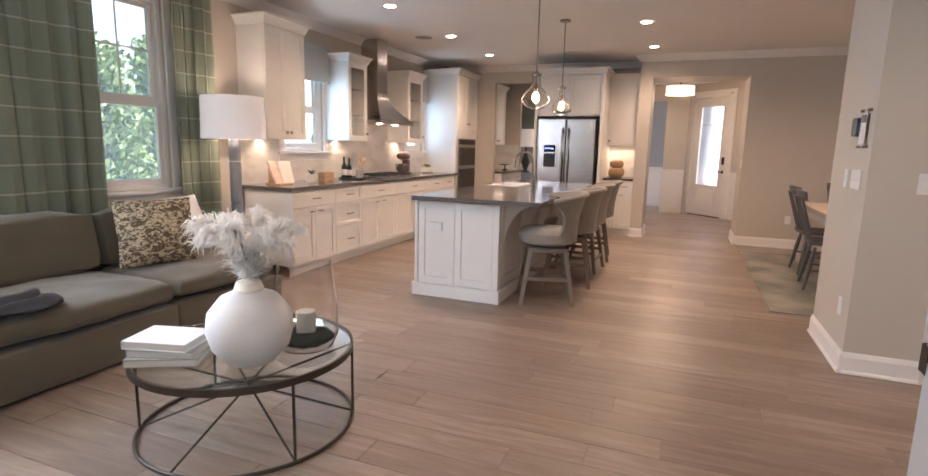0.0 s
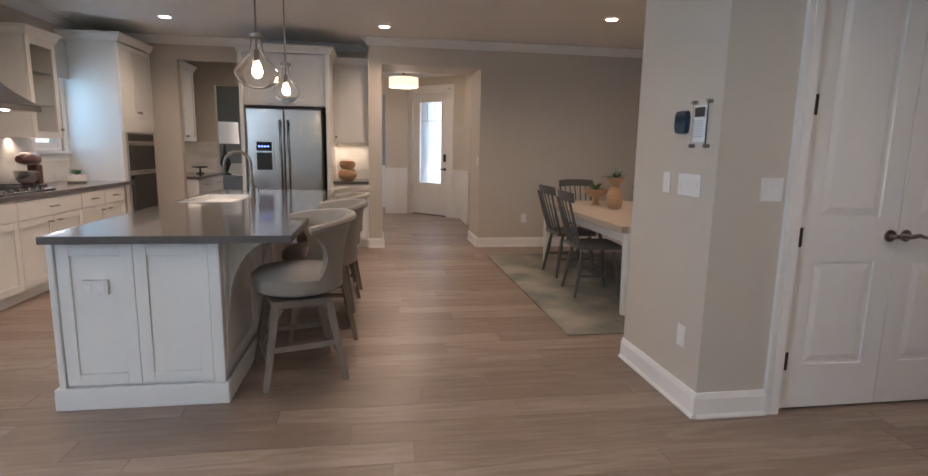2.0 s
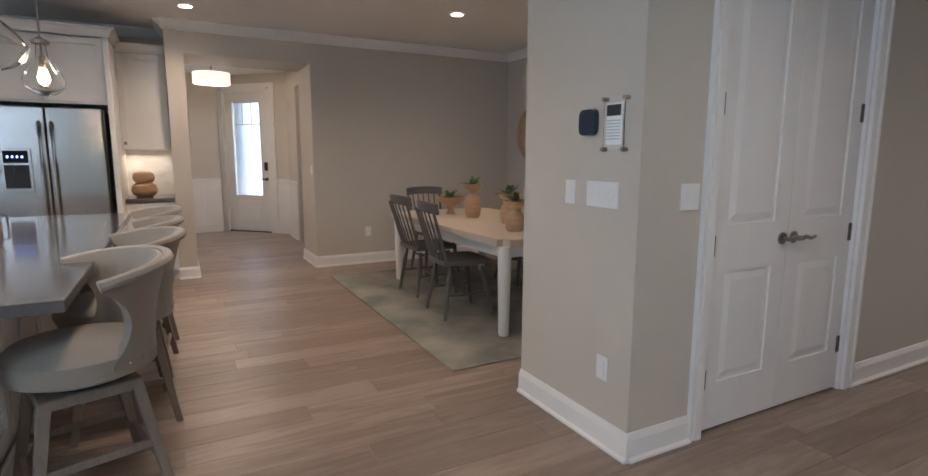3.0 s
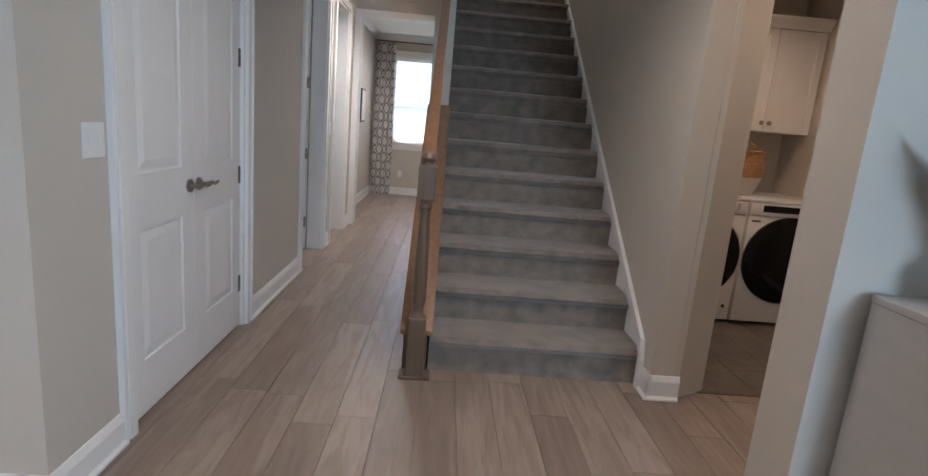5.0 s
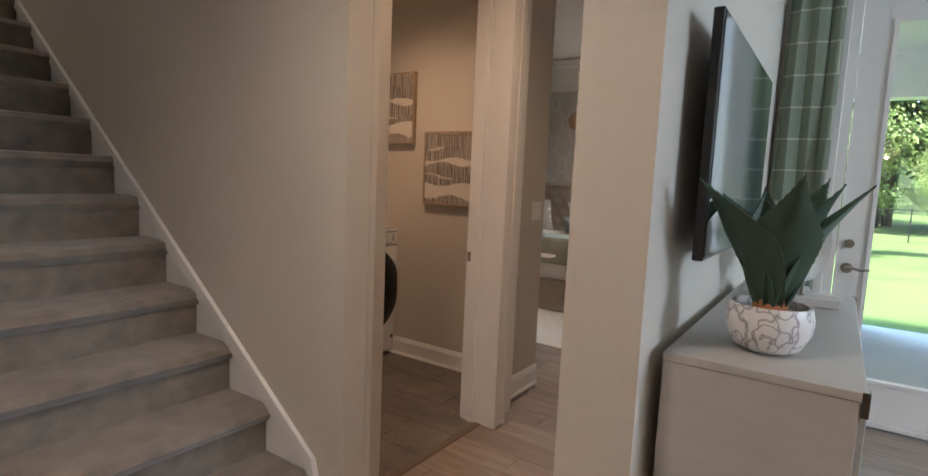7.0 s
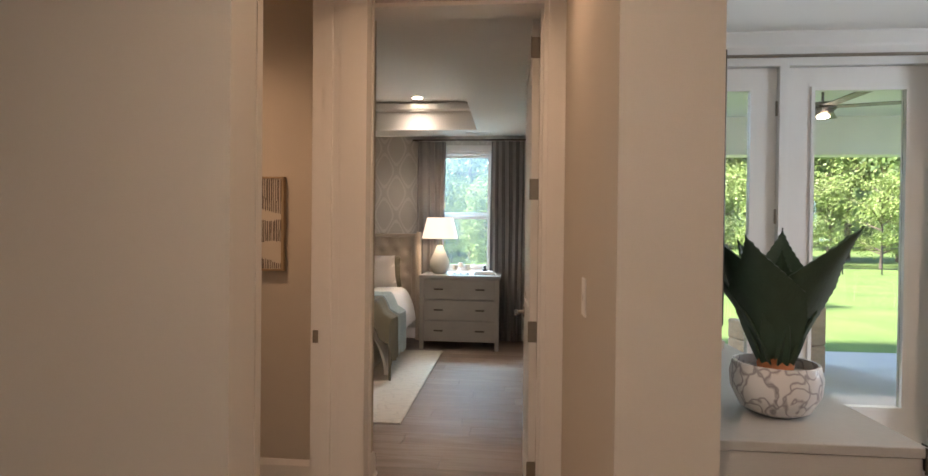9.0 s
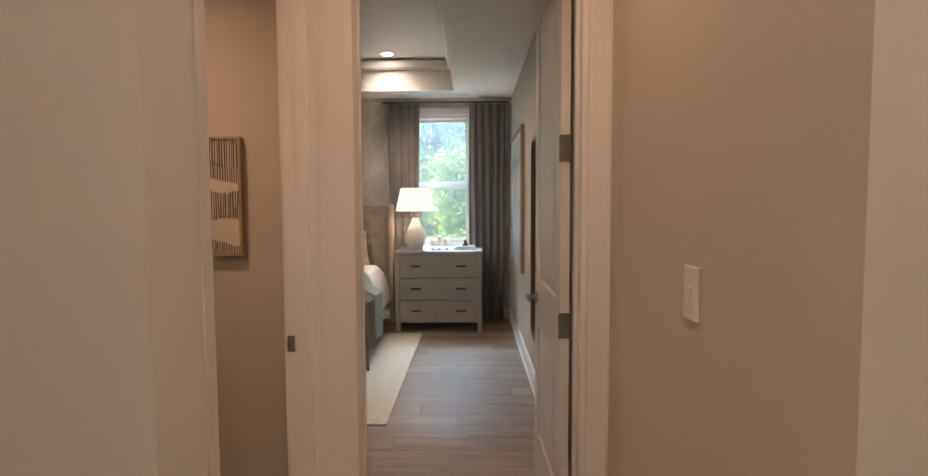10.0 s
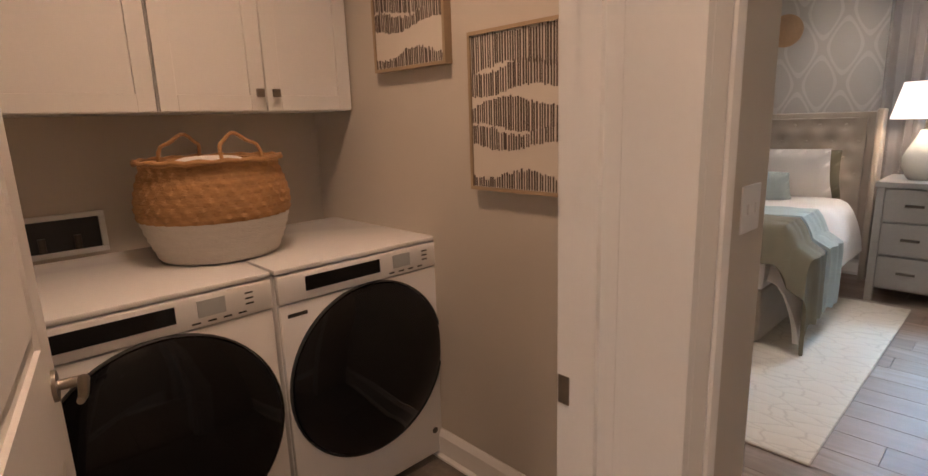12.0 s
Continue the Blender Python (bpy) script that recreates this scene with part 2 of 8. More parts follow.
NICKEL = mat("satin_nickel", (0.31, 0.275, 0.235), 0.3, 1.0, var=0.08, scale=20, bump=0.02)
BRONZE = mat("dark_bronze_metal", (0.09, 0.075, 0.06), 0.4, 0.9, var=0.15, scale=15)
BLACKGLASS = mat("black_glass", (0.006, 0.006, 0.007), 0.05, var=0.1, bump=0)
BLACKGLASS.node_tree.nodes["Principled BSDF"].inputs["Specular IOR Level"].default_value = 0.3
BLACK = mat("black_plastic", (0.015, 0.015, 0.016), 0.45, var=0.15, scale=20, bump=0.05)
PLASTIC = mat("white_plastic", (0.74, 0.73, 0.71), 0.35, var=0.03, bump=0.0)
ENAMEL = mat("white_enamel", (0.78, 0.77, 0.75), 0.22, var=0.02, bump=0.0, coat=0.4)
SOFA = mat("taupe_sofa_linen", (0.094, 0.080, 0.052), 0.9, var=0.16, scale=5, bump=0.5, fine=420, sheen=0.3)
CURTAIN = striped_cloth("sage_curtain_cloth", (0.34, 0.39, 0.29), (0.62, 0.62, 0.52), 0.19, 0.006)
SHADE_CLOTH = mat("pale_blue_grey_shade_cloth", (0.42, 0.44, 0.44), 0.9, var=0.06, bump=0.3, fine=300)
GREYCURT = mat("grey_curtain_cloth", (0.17, 0.16, 0.155), 0.85, var=0.12, scale=4, bump=0.3, fine=300, sheen=0.4)
MEDALLION = ogee("medallion_curtain_cloth", (0.66, 0.64, 0.60), (0.24, 0.215, 0.21), 36, 22, 0.25, 1.0)
STOOL = mat("oatmeal_upholstery", (0.30, 0.265, 0.22), 0.92, var=0.10, scale=8, bump=0.5, fine=350, sheen=0.3)
GREYWOOD = mat("grey_washed_wood", (0.20, 0.165, 0.13), 0.55, var=0.25, scale=5, bump=0.25, fine=60, stretch=(6, 6, 0.8))
CHAIRPAINT = mat("charcoal_chair_paint", (0.095, 0.09, 0.082), 0.5, var=0.2, scale=8, bump=0.15, fine=90)
TABLEWOOD = mat("pale_table_wood", (0.52, 0.43, 0.33), 0.4, var=0.12, scale=3, bump=0.1, fine=40, stretch=(6, 0.8, 6))
TABLEPAINT = mat("cream_table_paint", (0.70, 0.67, 0.61), 0.45, var=0.05, scale=4, bump=0.05)
RAILWOOD = mat("stained_oak_rail", (0.20, 0.10, 0.043), 0.38, var=0.30, scale=5, bump=0.15, fine=50, stretch=(1, 8, 8))
NEWELWOOD = mat("stained_oak_newel", (0.125, 0.080, 0.050), 0.4, var=0.30, scale=5, bump=0.15, fine=50, stretch=(8, 8, 0.8))
CARPET = mat("grey_beige_carpet", (0.205, 0.166, 0.128), 0.98, var=0.5, scale=11, bump=1.0, fine=300, sheen=0.4)
RUG = two_tone("faded_green_grey_rug", (0.135, 0.138, 0.116), (0.285, 0.265, 0.218), "NOISE", 2.6, 0.36, 0.66, 0.98, bump=0.6)
BEDRUG = two_tone("cream_carved_rug", (0.51, 0.46, 0.39), (0.60, 0.55, 0.47), "VORONOI", 6, 0.01, 0.05, 0.98, stretch=(1, 2, 1), bump=0.8)
TILE = mat("slate_grey_tile", (0.15, 0.125, 0.10), 0.40, var=0.62, scale=4.5, bump=0.3, fine=40)
GROUT = mat("grey_grout", (0.22, 0.20, 0.18), 0.9, var=0.1)
MARBLE = two_tone("veined_backsplash", (0.58, 0.56, 0.53), (0.68, 0.66, 0.63), "NOISE", 3.2, 0.36, 0.50, 0.22, stretch=(1, 1, 2.2), bump=0.02)
POTMARBLE = two_tone("veined_marble_pot", (0.30, 0.265, 0.275), (0.72, 0.69, 0.67), "VORONOI", 19, 0.0, 0.085, 0.35, stretch=(1, 1, 0.8), bump=0.0)
GLASS = glass_mat("window_glass")


def haze_screen_mat(name, veil, col):
    """Fine insect mesh behind a pane, doubling as painted glare haze: mostly clear, a part of it scattering the
    daylight.
    """
    m, n, l, p = shader(name)
    mix, clear, cloth = n.new("ShaderNodeMixShader"), n.new("ShaderNodeBsdfTransparent"), n.new("ShaderNodeBsdfTranslucent")
    cloth.inputs["Color"].default_value = (*col, 1)
    mix.inputs[0].default_value = veil
    l.new(clear.outputs[0], mix.inputs[1])
    l.new(cloth.outputs[0], mix.inputs[2])
    l.new(mix.outputs[0], [q for q in n if q.type == "OUTPUT_MATERIAL"][0].inputs[0])
    return m


HAZESCREEN = haze_screen_mat("insect_screen_haze", 0.15, (0.80, 0.82, 0.82))
FINEHAZE = haze_screen_mat("fine_screen_haze", 0.06, (0.80, 0.82, 0.82))
CLEAR = glass_mat("clear_blown_glass", 0.0, (0.98, 0.97, 0.95), 1.4)
TABLEGLASS = glass_mat("table_glass", 0.0, (0.92, 0.98, 0.96), 1.45)
MIRROR = mat("mirror_silver", (0.9, 0.9, 0.9), 0.02, 1.0, var=0.0, bump=0)
CERAMIC = mat("matte_white_ceramic", (0.72, 0.69, 0.66), 0.7, var=0.05, scale=6, bump=0.35, fine=60)
CELADON = mat("pale_glazed_ceramic", (0.62, 0.63, 0.58), 0.25, var=0.08, scale=12, bump=0.2, fine=40)
PLUME = mat("cream_feather", (0.92, 0.87, 0.80), 0.9, var=0.08, bump=0.1)
WAX = mat("cream_candle_wax", (0.84, 0.79, 0.68), 0.5, var=0.04, bump=0.05)
MOSS = mat("dark_moss", (0.02, 0.035, 0.028), 0.95, var=0.5, scale=30, bump=1.0, fine=90)
AGAVE = mat("agave_leaf", (0.038, 0.072, 0.043), 0.5, var=0.25, scale=9, bump=0.2, fine=60, stretch=(3, 3, 0.5))
LEAF = mat("green_leaf", (0.07, 0.12, 0.035), 0.5, var=0.3, scale=8)
TREELEAF = mat("tree_leaf", (0.10, 0.17, 0.045), 0.55, var=0.5, scale=0.6, bump=0.1)
PALELEAF = mat("pale_tree_leaf", (0.19, 0.27, 0.07), 0.55, var=0.35, scale=0.8, bump=0.1)
BARK = mat("grey_bark", (0.12, 0.095, 0.075), 0.9, var=0.35, scale=3, bump=0.8, fine=14, stretch=(4, 4, 0.7))
GRASS = mat("lawn_grass", (0.10, 0.17, 0.035), 0.9, var=0.4, scale=0.7, bump=0.6, fine=40)
CONCRETE = mat("pale_concrete", (0.48, 0.46, 0.43), 0.85, var=0.12, scale=2, bump=0.3, fine=60)
TERRACOTTA = mat("terracotta_soil", (0.42, 0.16, 0.07), 0.9, var=0.3, scale=40, bump=0.6, fine=90)
SEAGRASS = mat("woven_seagrass", (0.40, 0.215, 0.085), 0.8, var=0.35, scale=14, bump=0.9, fine=70, stretch=(1, 1, 5))
WHITEWEAVE = mat("white_dipped_weave", (0.60, 0.56, 0.51), 0.8, var=0.08, scale=14, bump=0.8, fine=70, stretch=(1, 1, 5))
RATTAN = mat("rattan", (0.45, 0.30, 0.19), 0.75, var=0.2, scale=12, bump=0.6, fine=60, stretch=(1, 1, 3))
TURNED = mat("turned_mango_wood", (0.47, 0.30, 0.17), 0.6, var=0.25, scale=5, bump=0.2, fine=50, stretch=(1, 1, 6))
CANVAS = mat("cream_canvas", (0.62, 0.56, 0.48), 0.9, var=0.05, bump=0.3, fine=300)
INK = mat("brown_ink", (0.11, 0.082, 0.065), 0.85, var=0.3, scale=20)
FRAMEWOOD = mat("light_frame_wood", (0.36, 0.26, 0.16), 0.5, var=0.2, scale=6, bump=0.1)
DRESSERPAINT = mat("greige_dresser_paint", (0.42, 0.40, 0.37), 0.5, var=0.08, scale=3, bump=0.15, fine=60, stretch=(1, 1, 6))
NIGHTPAINT = mat("grey_nightstand_paint", (0.29, 0.275, 0.25), 0.55, var=0.12, scale=4, bump=0.2, fine=60)
TUFT = mat("beige_tufted_linen", (0.42, 0.36, 0.29), 0.9, var=0.08, scale=8, bump=0.4, fine=350, sheen=0.2)
LINEN = mat("white_bed_linen", (0.74, 0.70, 0.66), 0.9, var=0.05, scale=4, bump=0.4, fine=200)
THROW = mat("pale_blue_throw", (0.36, 0.43, 0.43), 0.9, var=0.1, scale=5, bump=0.6, fine=200)
OLIVE = mat("olive_throw", (0.17, 0.155, 0.105), 0.9, var=0.15, scale=5, bump=0.6, fine=200)
PILLOWPRINT = two_tone("speckled_woven_pillow", (0.10, 0.075, 0.045), (0.50, 0.42, 0.29), "NOISE", 30, 0.47, 0.56, 0.95, stretch=(1, 1, 1.6), bump=0.5)
PILLOWWHITE = mat("white_pillow_cloth", (0.70, 0.68, 0.67), 0.9, var=0.05, bump=0.4, fine=250)
WALLPAPER = ogee("ogee_wallpaper", (0.57, 0.545, 0.51), (0.67, 0.645, 0.61), 19, 10.5, 0.18, 0.55, 0.8)
PAPER = mat("book_paper", (0.70, 0.67, 0.62), 0.8, var=0.04, bump=0.3, fine=200, stretch=(1, 1, 20))
BOOKWHITE = mat("white_book_cover", (0.72, 0.72, 0.74), 0.45, var=0.05, bump=0.0)
BOOKSAGE = mat("sage_book_cover", (0.36, 0.36, 0.31), 0.5, var=0.08, bump=0.05)
GREYPIPE = mat("blue_grey_concrete_lamp", (0.23, 0.25, 0.27), 0.7, var=0.12, scale=6, bump=0.2)
SHADEWHITE = glow("white_lampshade", (1.0, 0.88, 0.76), 0.05, (0.75, 0.73, 0.70))
SHADEWARM = glow("lit_lampshade", (1.0, 0.80, 0.58), 0.30, (0.75, 0.70, 0.62))
DRUMSHADE = glow("lit_drum_shade", (1.0, 0.74, 0.44), 0.42, (0.8, 0.7, 0.55))
LENS = glow("lit_downlight_lens", (1.0, 0.82, 0.62), 14.0)
FILAMENT = glow("lit_bulb", (1.0, 0.66, 0.32), 22.0)
DISPLAY = glow("lit_blue_display", (0.25, 0.35, 1.0), 1.6, (0.02, 0.02, 0.03))
BLUEROOM = mat("blue_grey_wall_paint", (0.30, 0.32, 0.34), 0.8, var=0.03)
FOYERGLASS = glass_mat("frosted_door_glass", 0.35)
SIDING = mat("pale_siding", (0.40, 0.39, 0.36), 0.7, var=0.05, scale=2)
ROOFING = mat("grey_shingle", (0.12, 0.12, 0.12), 0.9, var=0.3, scale=6)
BLIND = mat("white_blind_slat", (0.74, 0.74, 0.74), 0.5, var=0.02, bump=0.0)
COOK = mat("cookbook_page", (0.62, 0.48, 0.40), 0.7, var=0.3, scale=18, bump=0.0)
BOTTLE = mat("dark_bottle_glass", (0.012, 0.018, 0.01), 0.08, var=0.1, bump=0, coat=0.5)
COPPER = mat("dark_red_enamel", (0.09, 0.035, 0.028), 0.3, var=0.2)
# Teal and green mottling paints the reflected garden on the television screen.
TVREFLECTION = two_tone("tv_reflection", (0.015, 0.035, 0.05), (0.05, 0.09, 0.04), "NOISE", 3.0, 0.4, 0.6, 0.07, bump=0)
PICTUREPAINT = two_tone("washed_blue_painting", (0.55, 0.54, 0.50), (0.30, 0.36, 0.37), "NOISE", 3.0, 0.45, 0.6, 0.8, bump=0.1)
DARKPAINT = two_tone("dark_teal_painting", (0.02, 0.035, 0.04), (0.08, 0.13, 0.13), "NOISE", 3.0, 0.4, 0.62, 0.5, bump=0.1)


# ---- shaping helpers ----
def add_box(bm, x0, y0, z0, x1, y1, z1):
    v = [bm.verts.new(c) for c in ((x0, y0, z0), (x1, y0, z0), (x1, y1, z0), (x0, y1, z0), (x0, y0, z1), (x1, y0, z1), (x1, y1, z1), (x0, y1, z1))]
    for f in ((0, 3, 2, 1), (4, 5, 6, 7), (0, 1, 5, 4), (1, 2, 6, 5), (2, 3, 7, 6), (3, 0, 4, 7)):
        bm.faces.new([v[i] for i in f])


def boxes(*bs, bev=0.0, seg=1):
    bm = bmesh.new()
    for b in bs:
        add_box(bm, min(b[0], b[3]), min(b[1], b[4]), min(b[2], b[5]), max(b[0], b[3]), max(b[1], b[4]), max(b[2], b[5]))
    if bev:
        bmesh.ops.bevel(bm, geom=bm.edges[:], offset=bev, segments=seg, affect="EDGES", profile=0.5)
    return bm


def add_tube(bm, pts, radii, n=10, closed=False):
    pts = [Vector(p) for p in pts]
    if not hasattr(radii, "__len__"):
        radii = [radii] * len(pts)
    rings, k = [], len(pts)
    up = Vector((0, 0, 1))
    for i, p in enumerate(pts):
        a, b = (pts[i - 1], pts[(i + 1) % k]) if closed else (pts[max(i - 1, 0)], pts[min(i + 1, k - 1)])
        d = (b - a).normalized()
        s = d.cross(up)
        s = s.normalized() if s.length > 0.05 else d.cross(Vector((0, 1, 0))).normalized()
        u = s.cross(d)
        rings.append([bm.verts.new(p + radii[i] * (math.cos(2 * math.pi * j / n) * s + math.sin(2 * math.pi * j / n) * u)) for j in range(n)])
    for i in range(k if closed else k - 1):
        r, q = rings[i], rings[(i + 1) % k]
        for j in range(n):
            bm.faces.new((r[j], r[(j + 1) % n], q[(j + 1) % n], q[j]))
    if not closed:
        bm.faces.new(rings[0])
        bm.faces.new(rings[-1])
    bmesh.ops.recalc_face_normals(bm, faces=bm.faces)


def tube(pts, radii, n=10, closed=False):
    bm = bmesh.new()
    add_tube(bm, pts, radii, n, closed)
    return bm


def lathe(profile, n=32, closed=False, centre=(0, 0, 0)):
    """A turned shape from (radius, height) pairs; closed: the profile is a loop."""
    bm = bmesh.new()
    rings = []
    for r, z in profile:
        r = max(r, 0.0005)
        rings.append([bm.verts.new((centre[0] + r * math.cos(2 * math.pi * j / n), centre[1] + r * math.sin(2 * math.pi * j / n), centre[2] + z)) for j in range(n)])
    for i in range(len(rings) if closed else len(rings) - 1):
        a, b = rings[i], rings[(i + 1) % len(rings)]
        for j in range(n):
            bm.faces.new((a[j], a[(j + 1) % n], b[(j + 1) % n], b[j]))
    if not closed:
        bm.faces.new(rings[0][::-1])
        bm.faces.new(rings[-1])
    bmesh.ops.recalc_face_normals(bm, faces=bm.faces)
    return bm


def sheet(fn, nu, nv, thick):
    """A closed skin of the given thickness over the surface fn(u, v)."""
    bm = bmesh.new()
    pts = [[Vector(fn(i / nu, j / nv)) for j in range(nv + 1)] for i in range(nu + 1)]
    top, low = [], []
    for i in range(nu + 1):
        tr, lr = [], []
        for j in range(nv + 1):
            du = pts[min(i + 1, nu)][j] - pts[max(i - 1, 0)][j]
            dv = pts[i][min(j + 1, nv)] - pts[i][max(j - 1, 0)]
            n = du.cross(dv)
            n = n.normalized() if n.length > 1e-9 else Vector((0, 0, 1))
            tr.append(bm.verts.new(pts[i][j]))
            lr.append(bm.verts.new(pts[i][j] - n * thick))
        top.append(tr)
        low.append(lr)
    for i in range(nu):
        for j in range(nv):
            bm.faces.new((top[i][j], top[i + 1][j], top[i + 1][j + 1], top[i][j + 1]))
            bm.faces.new((low[i][j], low[i][j + 1], low[i + 1][j + 1], low[i + 1][j]))
    for i in range(nu):
        bm.faces.new((top[i][0], low[i][0], low[i + 1][0], top[i + 1][0]))
        bm.faces.new((top[i][nv], top[i + 1][nv], low[i + 1][nv], low[i][nv]))
    for j in range(nv):
        bm.faces.new((top[0][j], top[0][j + 1], low[0][j + 1], low[0][j]))
        bm.faces.new((top[nu][j], low[nu][j], low[nu][j + 1], top[nu][j + 1]))
    bmesh.ops.recalc_face_normals(bm, faces=bm.faces)
    return bm


def cushion(w, d, h, power=0.35, n=20, wrinkle=0.0, seed=0):
    """A stuffed block w by d by h, its middle at the origin, fuller in the middle."""
    bm = bmesh.new()
    bmesh.ops.create_cube(bm, size=1)
    bmesh.ops.subdivide_edges(bm, edges=bm.edges[:], cuts=n, use_grid_fill=True)
    for v in bm.verts:
        x, y, z = (c * 2 for c in v.co)
        f = (1 - abs(x) ** 3) * (1 - abs(y) ** 3)
        kx = 1 - 0.10 * power * 3 * (abs(y) ** 4 + abs(z) ** 4) / 2
        ky = 1 - 0.10 * power * 3 * (abs(x) ** 4 + abs(z) ** 4) / 2
        v.co = Vector((x * w / 2 * kx, y * d / 2 * ky, z * h / 2 * ((1 - power) + power * f)))
        if wrinkle:
            v.co += wrinkle * noise.noise_vector(v.co * 7 + Vector((seed, seed * 2, 0)))
    return bm


def pillow(w, h, d, n=16, seed=0):
    """A scatter pillow standing up: w wide along x, h high, d thick along y, its foot at z = 0."""
    def side(s):
        def fn(u, v):
            x, z = 2 * u - 1, 2 * v - 1
            t = max(0.0, (1 - x * x) * (1 - z * z)) ** 0.45
            pinch = 1 - 0.09 * (1 - abs(x * z)) * (abs(x) + abs(z)) / 2
            wob = 0.012 * noise.noise(Vector((x * 2 + seed, z * 2, s)))
            return Vector((x * w / 2 * pinch, s * d / 2 * t + wob, h / 2 + z * h / 2 * pinch))
        return fn
    bm = bmesh.new()
    for s in (-1, 1):
        fn = side(s)
        g = [[bm.verts.new(fn(i / n, j / n)) for j in range(n + 1)] for i in range(n + 1)]
        for i in range(n):
            for j in range(n):
                bm.faces.new((g[i][j], g[i + 1][j], g[i + 1][j + 1], g[i][j + 1]))
    bmesh.ops.remove_doubles(bm, verts=bm.verts, dist=0.0005)
    bmesh.ops.recalc_face_normals(bm, faces=bm.faces)
    return bm


def mesh_of(name, bm, material, smooth=False):
    me = bpy.data.meshes.new(name)
    bm.to_mesh(me)
    bm.free()
    me.materials.append(material)
    if smooth:
        me.shade_smooth()
        me.set_sharp_from_angle(angle=radians(40))
    return me


def thing(name, m, label, category, group=""):
    ob = new(name)
    ob.empty_display_size = 0.1
    ob.matrix_basis = m if isinstance(m, Matrix) else pose(*m)
    return tagged(ob, label, category, group)


def part(name, bm, material, parent, label="", smooth=False, m=None):
    ob = new(name, mesh_of(name, bm, material, smooth))
    ob.parent = parent
    if m is not None:
        ob.matrix_basis = m
    if label:
        ob["label"] = label
    return ob


def single(name, bm, material, m, label, category, group="", smooth=False):
    ob = new(name, mesh_of(name, bm, material, smooth))
    ob.matrix_basis = m if isinstance(m, Matrix) else pose(*m)
    return tagged(ob, label, category, group)


def setting(name, bm, material, label, category="", smooth=False):
    return tagged(new(name, mesh_of(name, bm, material, smooth)), label, category or name.split("_")[0], "", "structure")


def wall(name, axis, lo, hi, a0, a1, z1, openings=(), label="plain greige painted wall", material=None, z0=-0.05):
    """A wall that runs along axis from a0 to a1, between lo and hi on the other axis, with openings (from, to, sill, head)."""
    bs = []

    def put(a, b, c, d):
        if b - a > 1e-4 and d - c > 1e-4:
            bs.append((a, lo, c, b, hi, d) if axis == "x" else (lo, a, c, hi, b, d))
    cur = a0
    for o0, o1, s, h in sorted(openings):
        put(cur, o0, z0, z1)
        if s > 0:
            put(o0, o1, z0, s)
        put(o0, o1, h, z1)
        cur = o1
    put(cur, a1, z0, z1)
    return setting(name, boxes(*bs), material or WALL, label, "wall")


H = 2.76
# ---- the shell ----
wall("wall_west", "y", -4.30, -4.15, -1.3, 11.2, H, [(0.35, 1.45, 0.92, 2.50), (2.92, 3.62, 0.92, 2.50), (5.08, 5.82, 1.25, 2.30), (8.02, 8.58, 1.25, 2.30)])
wall("wall_south", "x", -1.20, -1.05, -4.15, 1.05, H, [(-1.32, 0.70, 0.0, 2.62)])
wall("wall_tv", "y", 1.05, 1.27, -4.45, 1.58, H)
wall("wall_bedroom_door", "x", 0.18, 0.339, 1.27, 2.36, H, [(1.345, 2.205, 0.0, 2.46)])
wall("wall_laundry", "y", 2.12, 2.36, 0.44, 1.62, H, [(0.44, 1.465, 0.0, 2.46)])
setting("wall_laundry_stub", boxes((2.156, 0.3395, -0.05, 2.36, 0.4395, H)), WALL, "narrow greige wall between two doors", "wall")
bm = bmesh.new()
splay = [(2.117, 1.50), (2.2488, 1.2632), (2.2488, 1.30), (2.358, 1.30), (2.358, 1.48)]
ends = [[bm.verts.new((x, y, z)) for x, y in splay] for z in (-0.01, 2.459)]
for i in range(5):
    bm.faces.new((ends[0][i], ends[0][(i + 1) % 5], ends[1][(i + 1) % 5], ends[1][i]))
bm.faces.new(ends[0])
bm.faces.new(ends[1])
bmesh.ops.recalc_face_normals(bm, faces=bm.faces)
setting("wall_laundry_return", bm, WALL, "splayed greige wall return beside the laundry door", "wall")
wall("wall_stair_south", "x", 1.48, 1.62, 2.36, 6.6, 5.4)
# The last box is unseen, added to keep the sun out of the stairwell.
setting("wall_stair_upper", boxes((2.36, 1.48, H, 2.50, 2.95, 5.4), (6.6, 1.48, H, 6.74, 2.95, 5.4), (2.50, 2.80, H, 3.86, 2.95, 5.4)), WALL, "plain upper stairwell wall", "wall")
wall("wall_stair_north", "x", 2.80, 2.95, 3.86, 6.6, 5.4)
wall("wall_laundry_east", "y", 4.32, 4.46, -0.32, 1.48, H)
wall("wall_laundry_south", "x", -0.32, -0.18, 2.36, 4.32, H)
wall("wall_bedroom_entry", "y", 2.295, 2.36, -0.34, 0.18, H)
wall("wall_bedroom_south", "x", -4.60, -4.45, 1.05, 6.4, 3.2, [(1.75, 2.52, 0.90, 2.50)], "wallpapered bedroom wall in pale ogee pattern", WALLPAPER)
wall("wall_bedroom_east", "y", 6.25, 6.40, -4.45, -0.18, 3.2)
wall("wall_bedroom_north", "x", -0.34, -0.32, 2.36, 6.40, H)
# closet block with its pier
wall("wall_closet", "x", 3.97, 4.11, 1.06, 6.46, H, [(1.53, 2.76, 0.0, 2.46), (4.06, 4.86, 0.0, 2.46), (5.20, 5.90, 0.0, 2.46)], "greige wall with white double closet doors")
wall("wall_hall_end_north", "x", 4.14, 4.28, 6.32, 9.55, H)
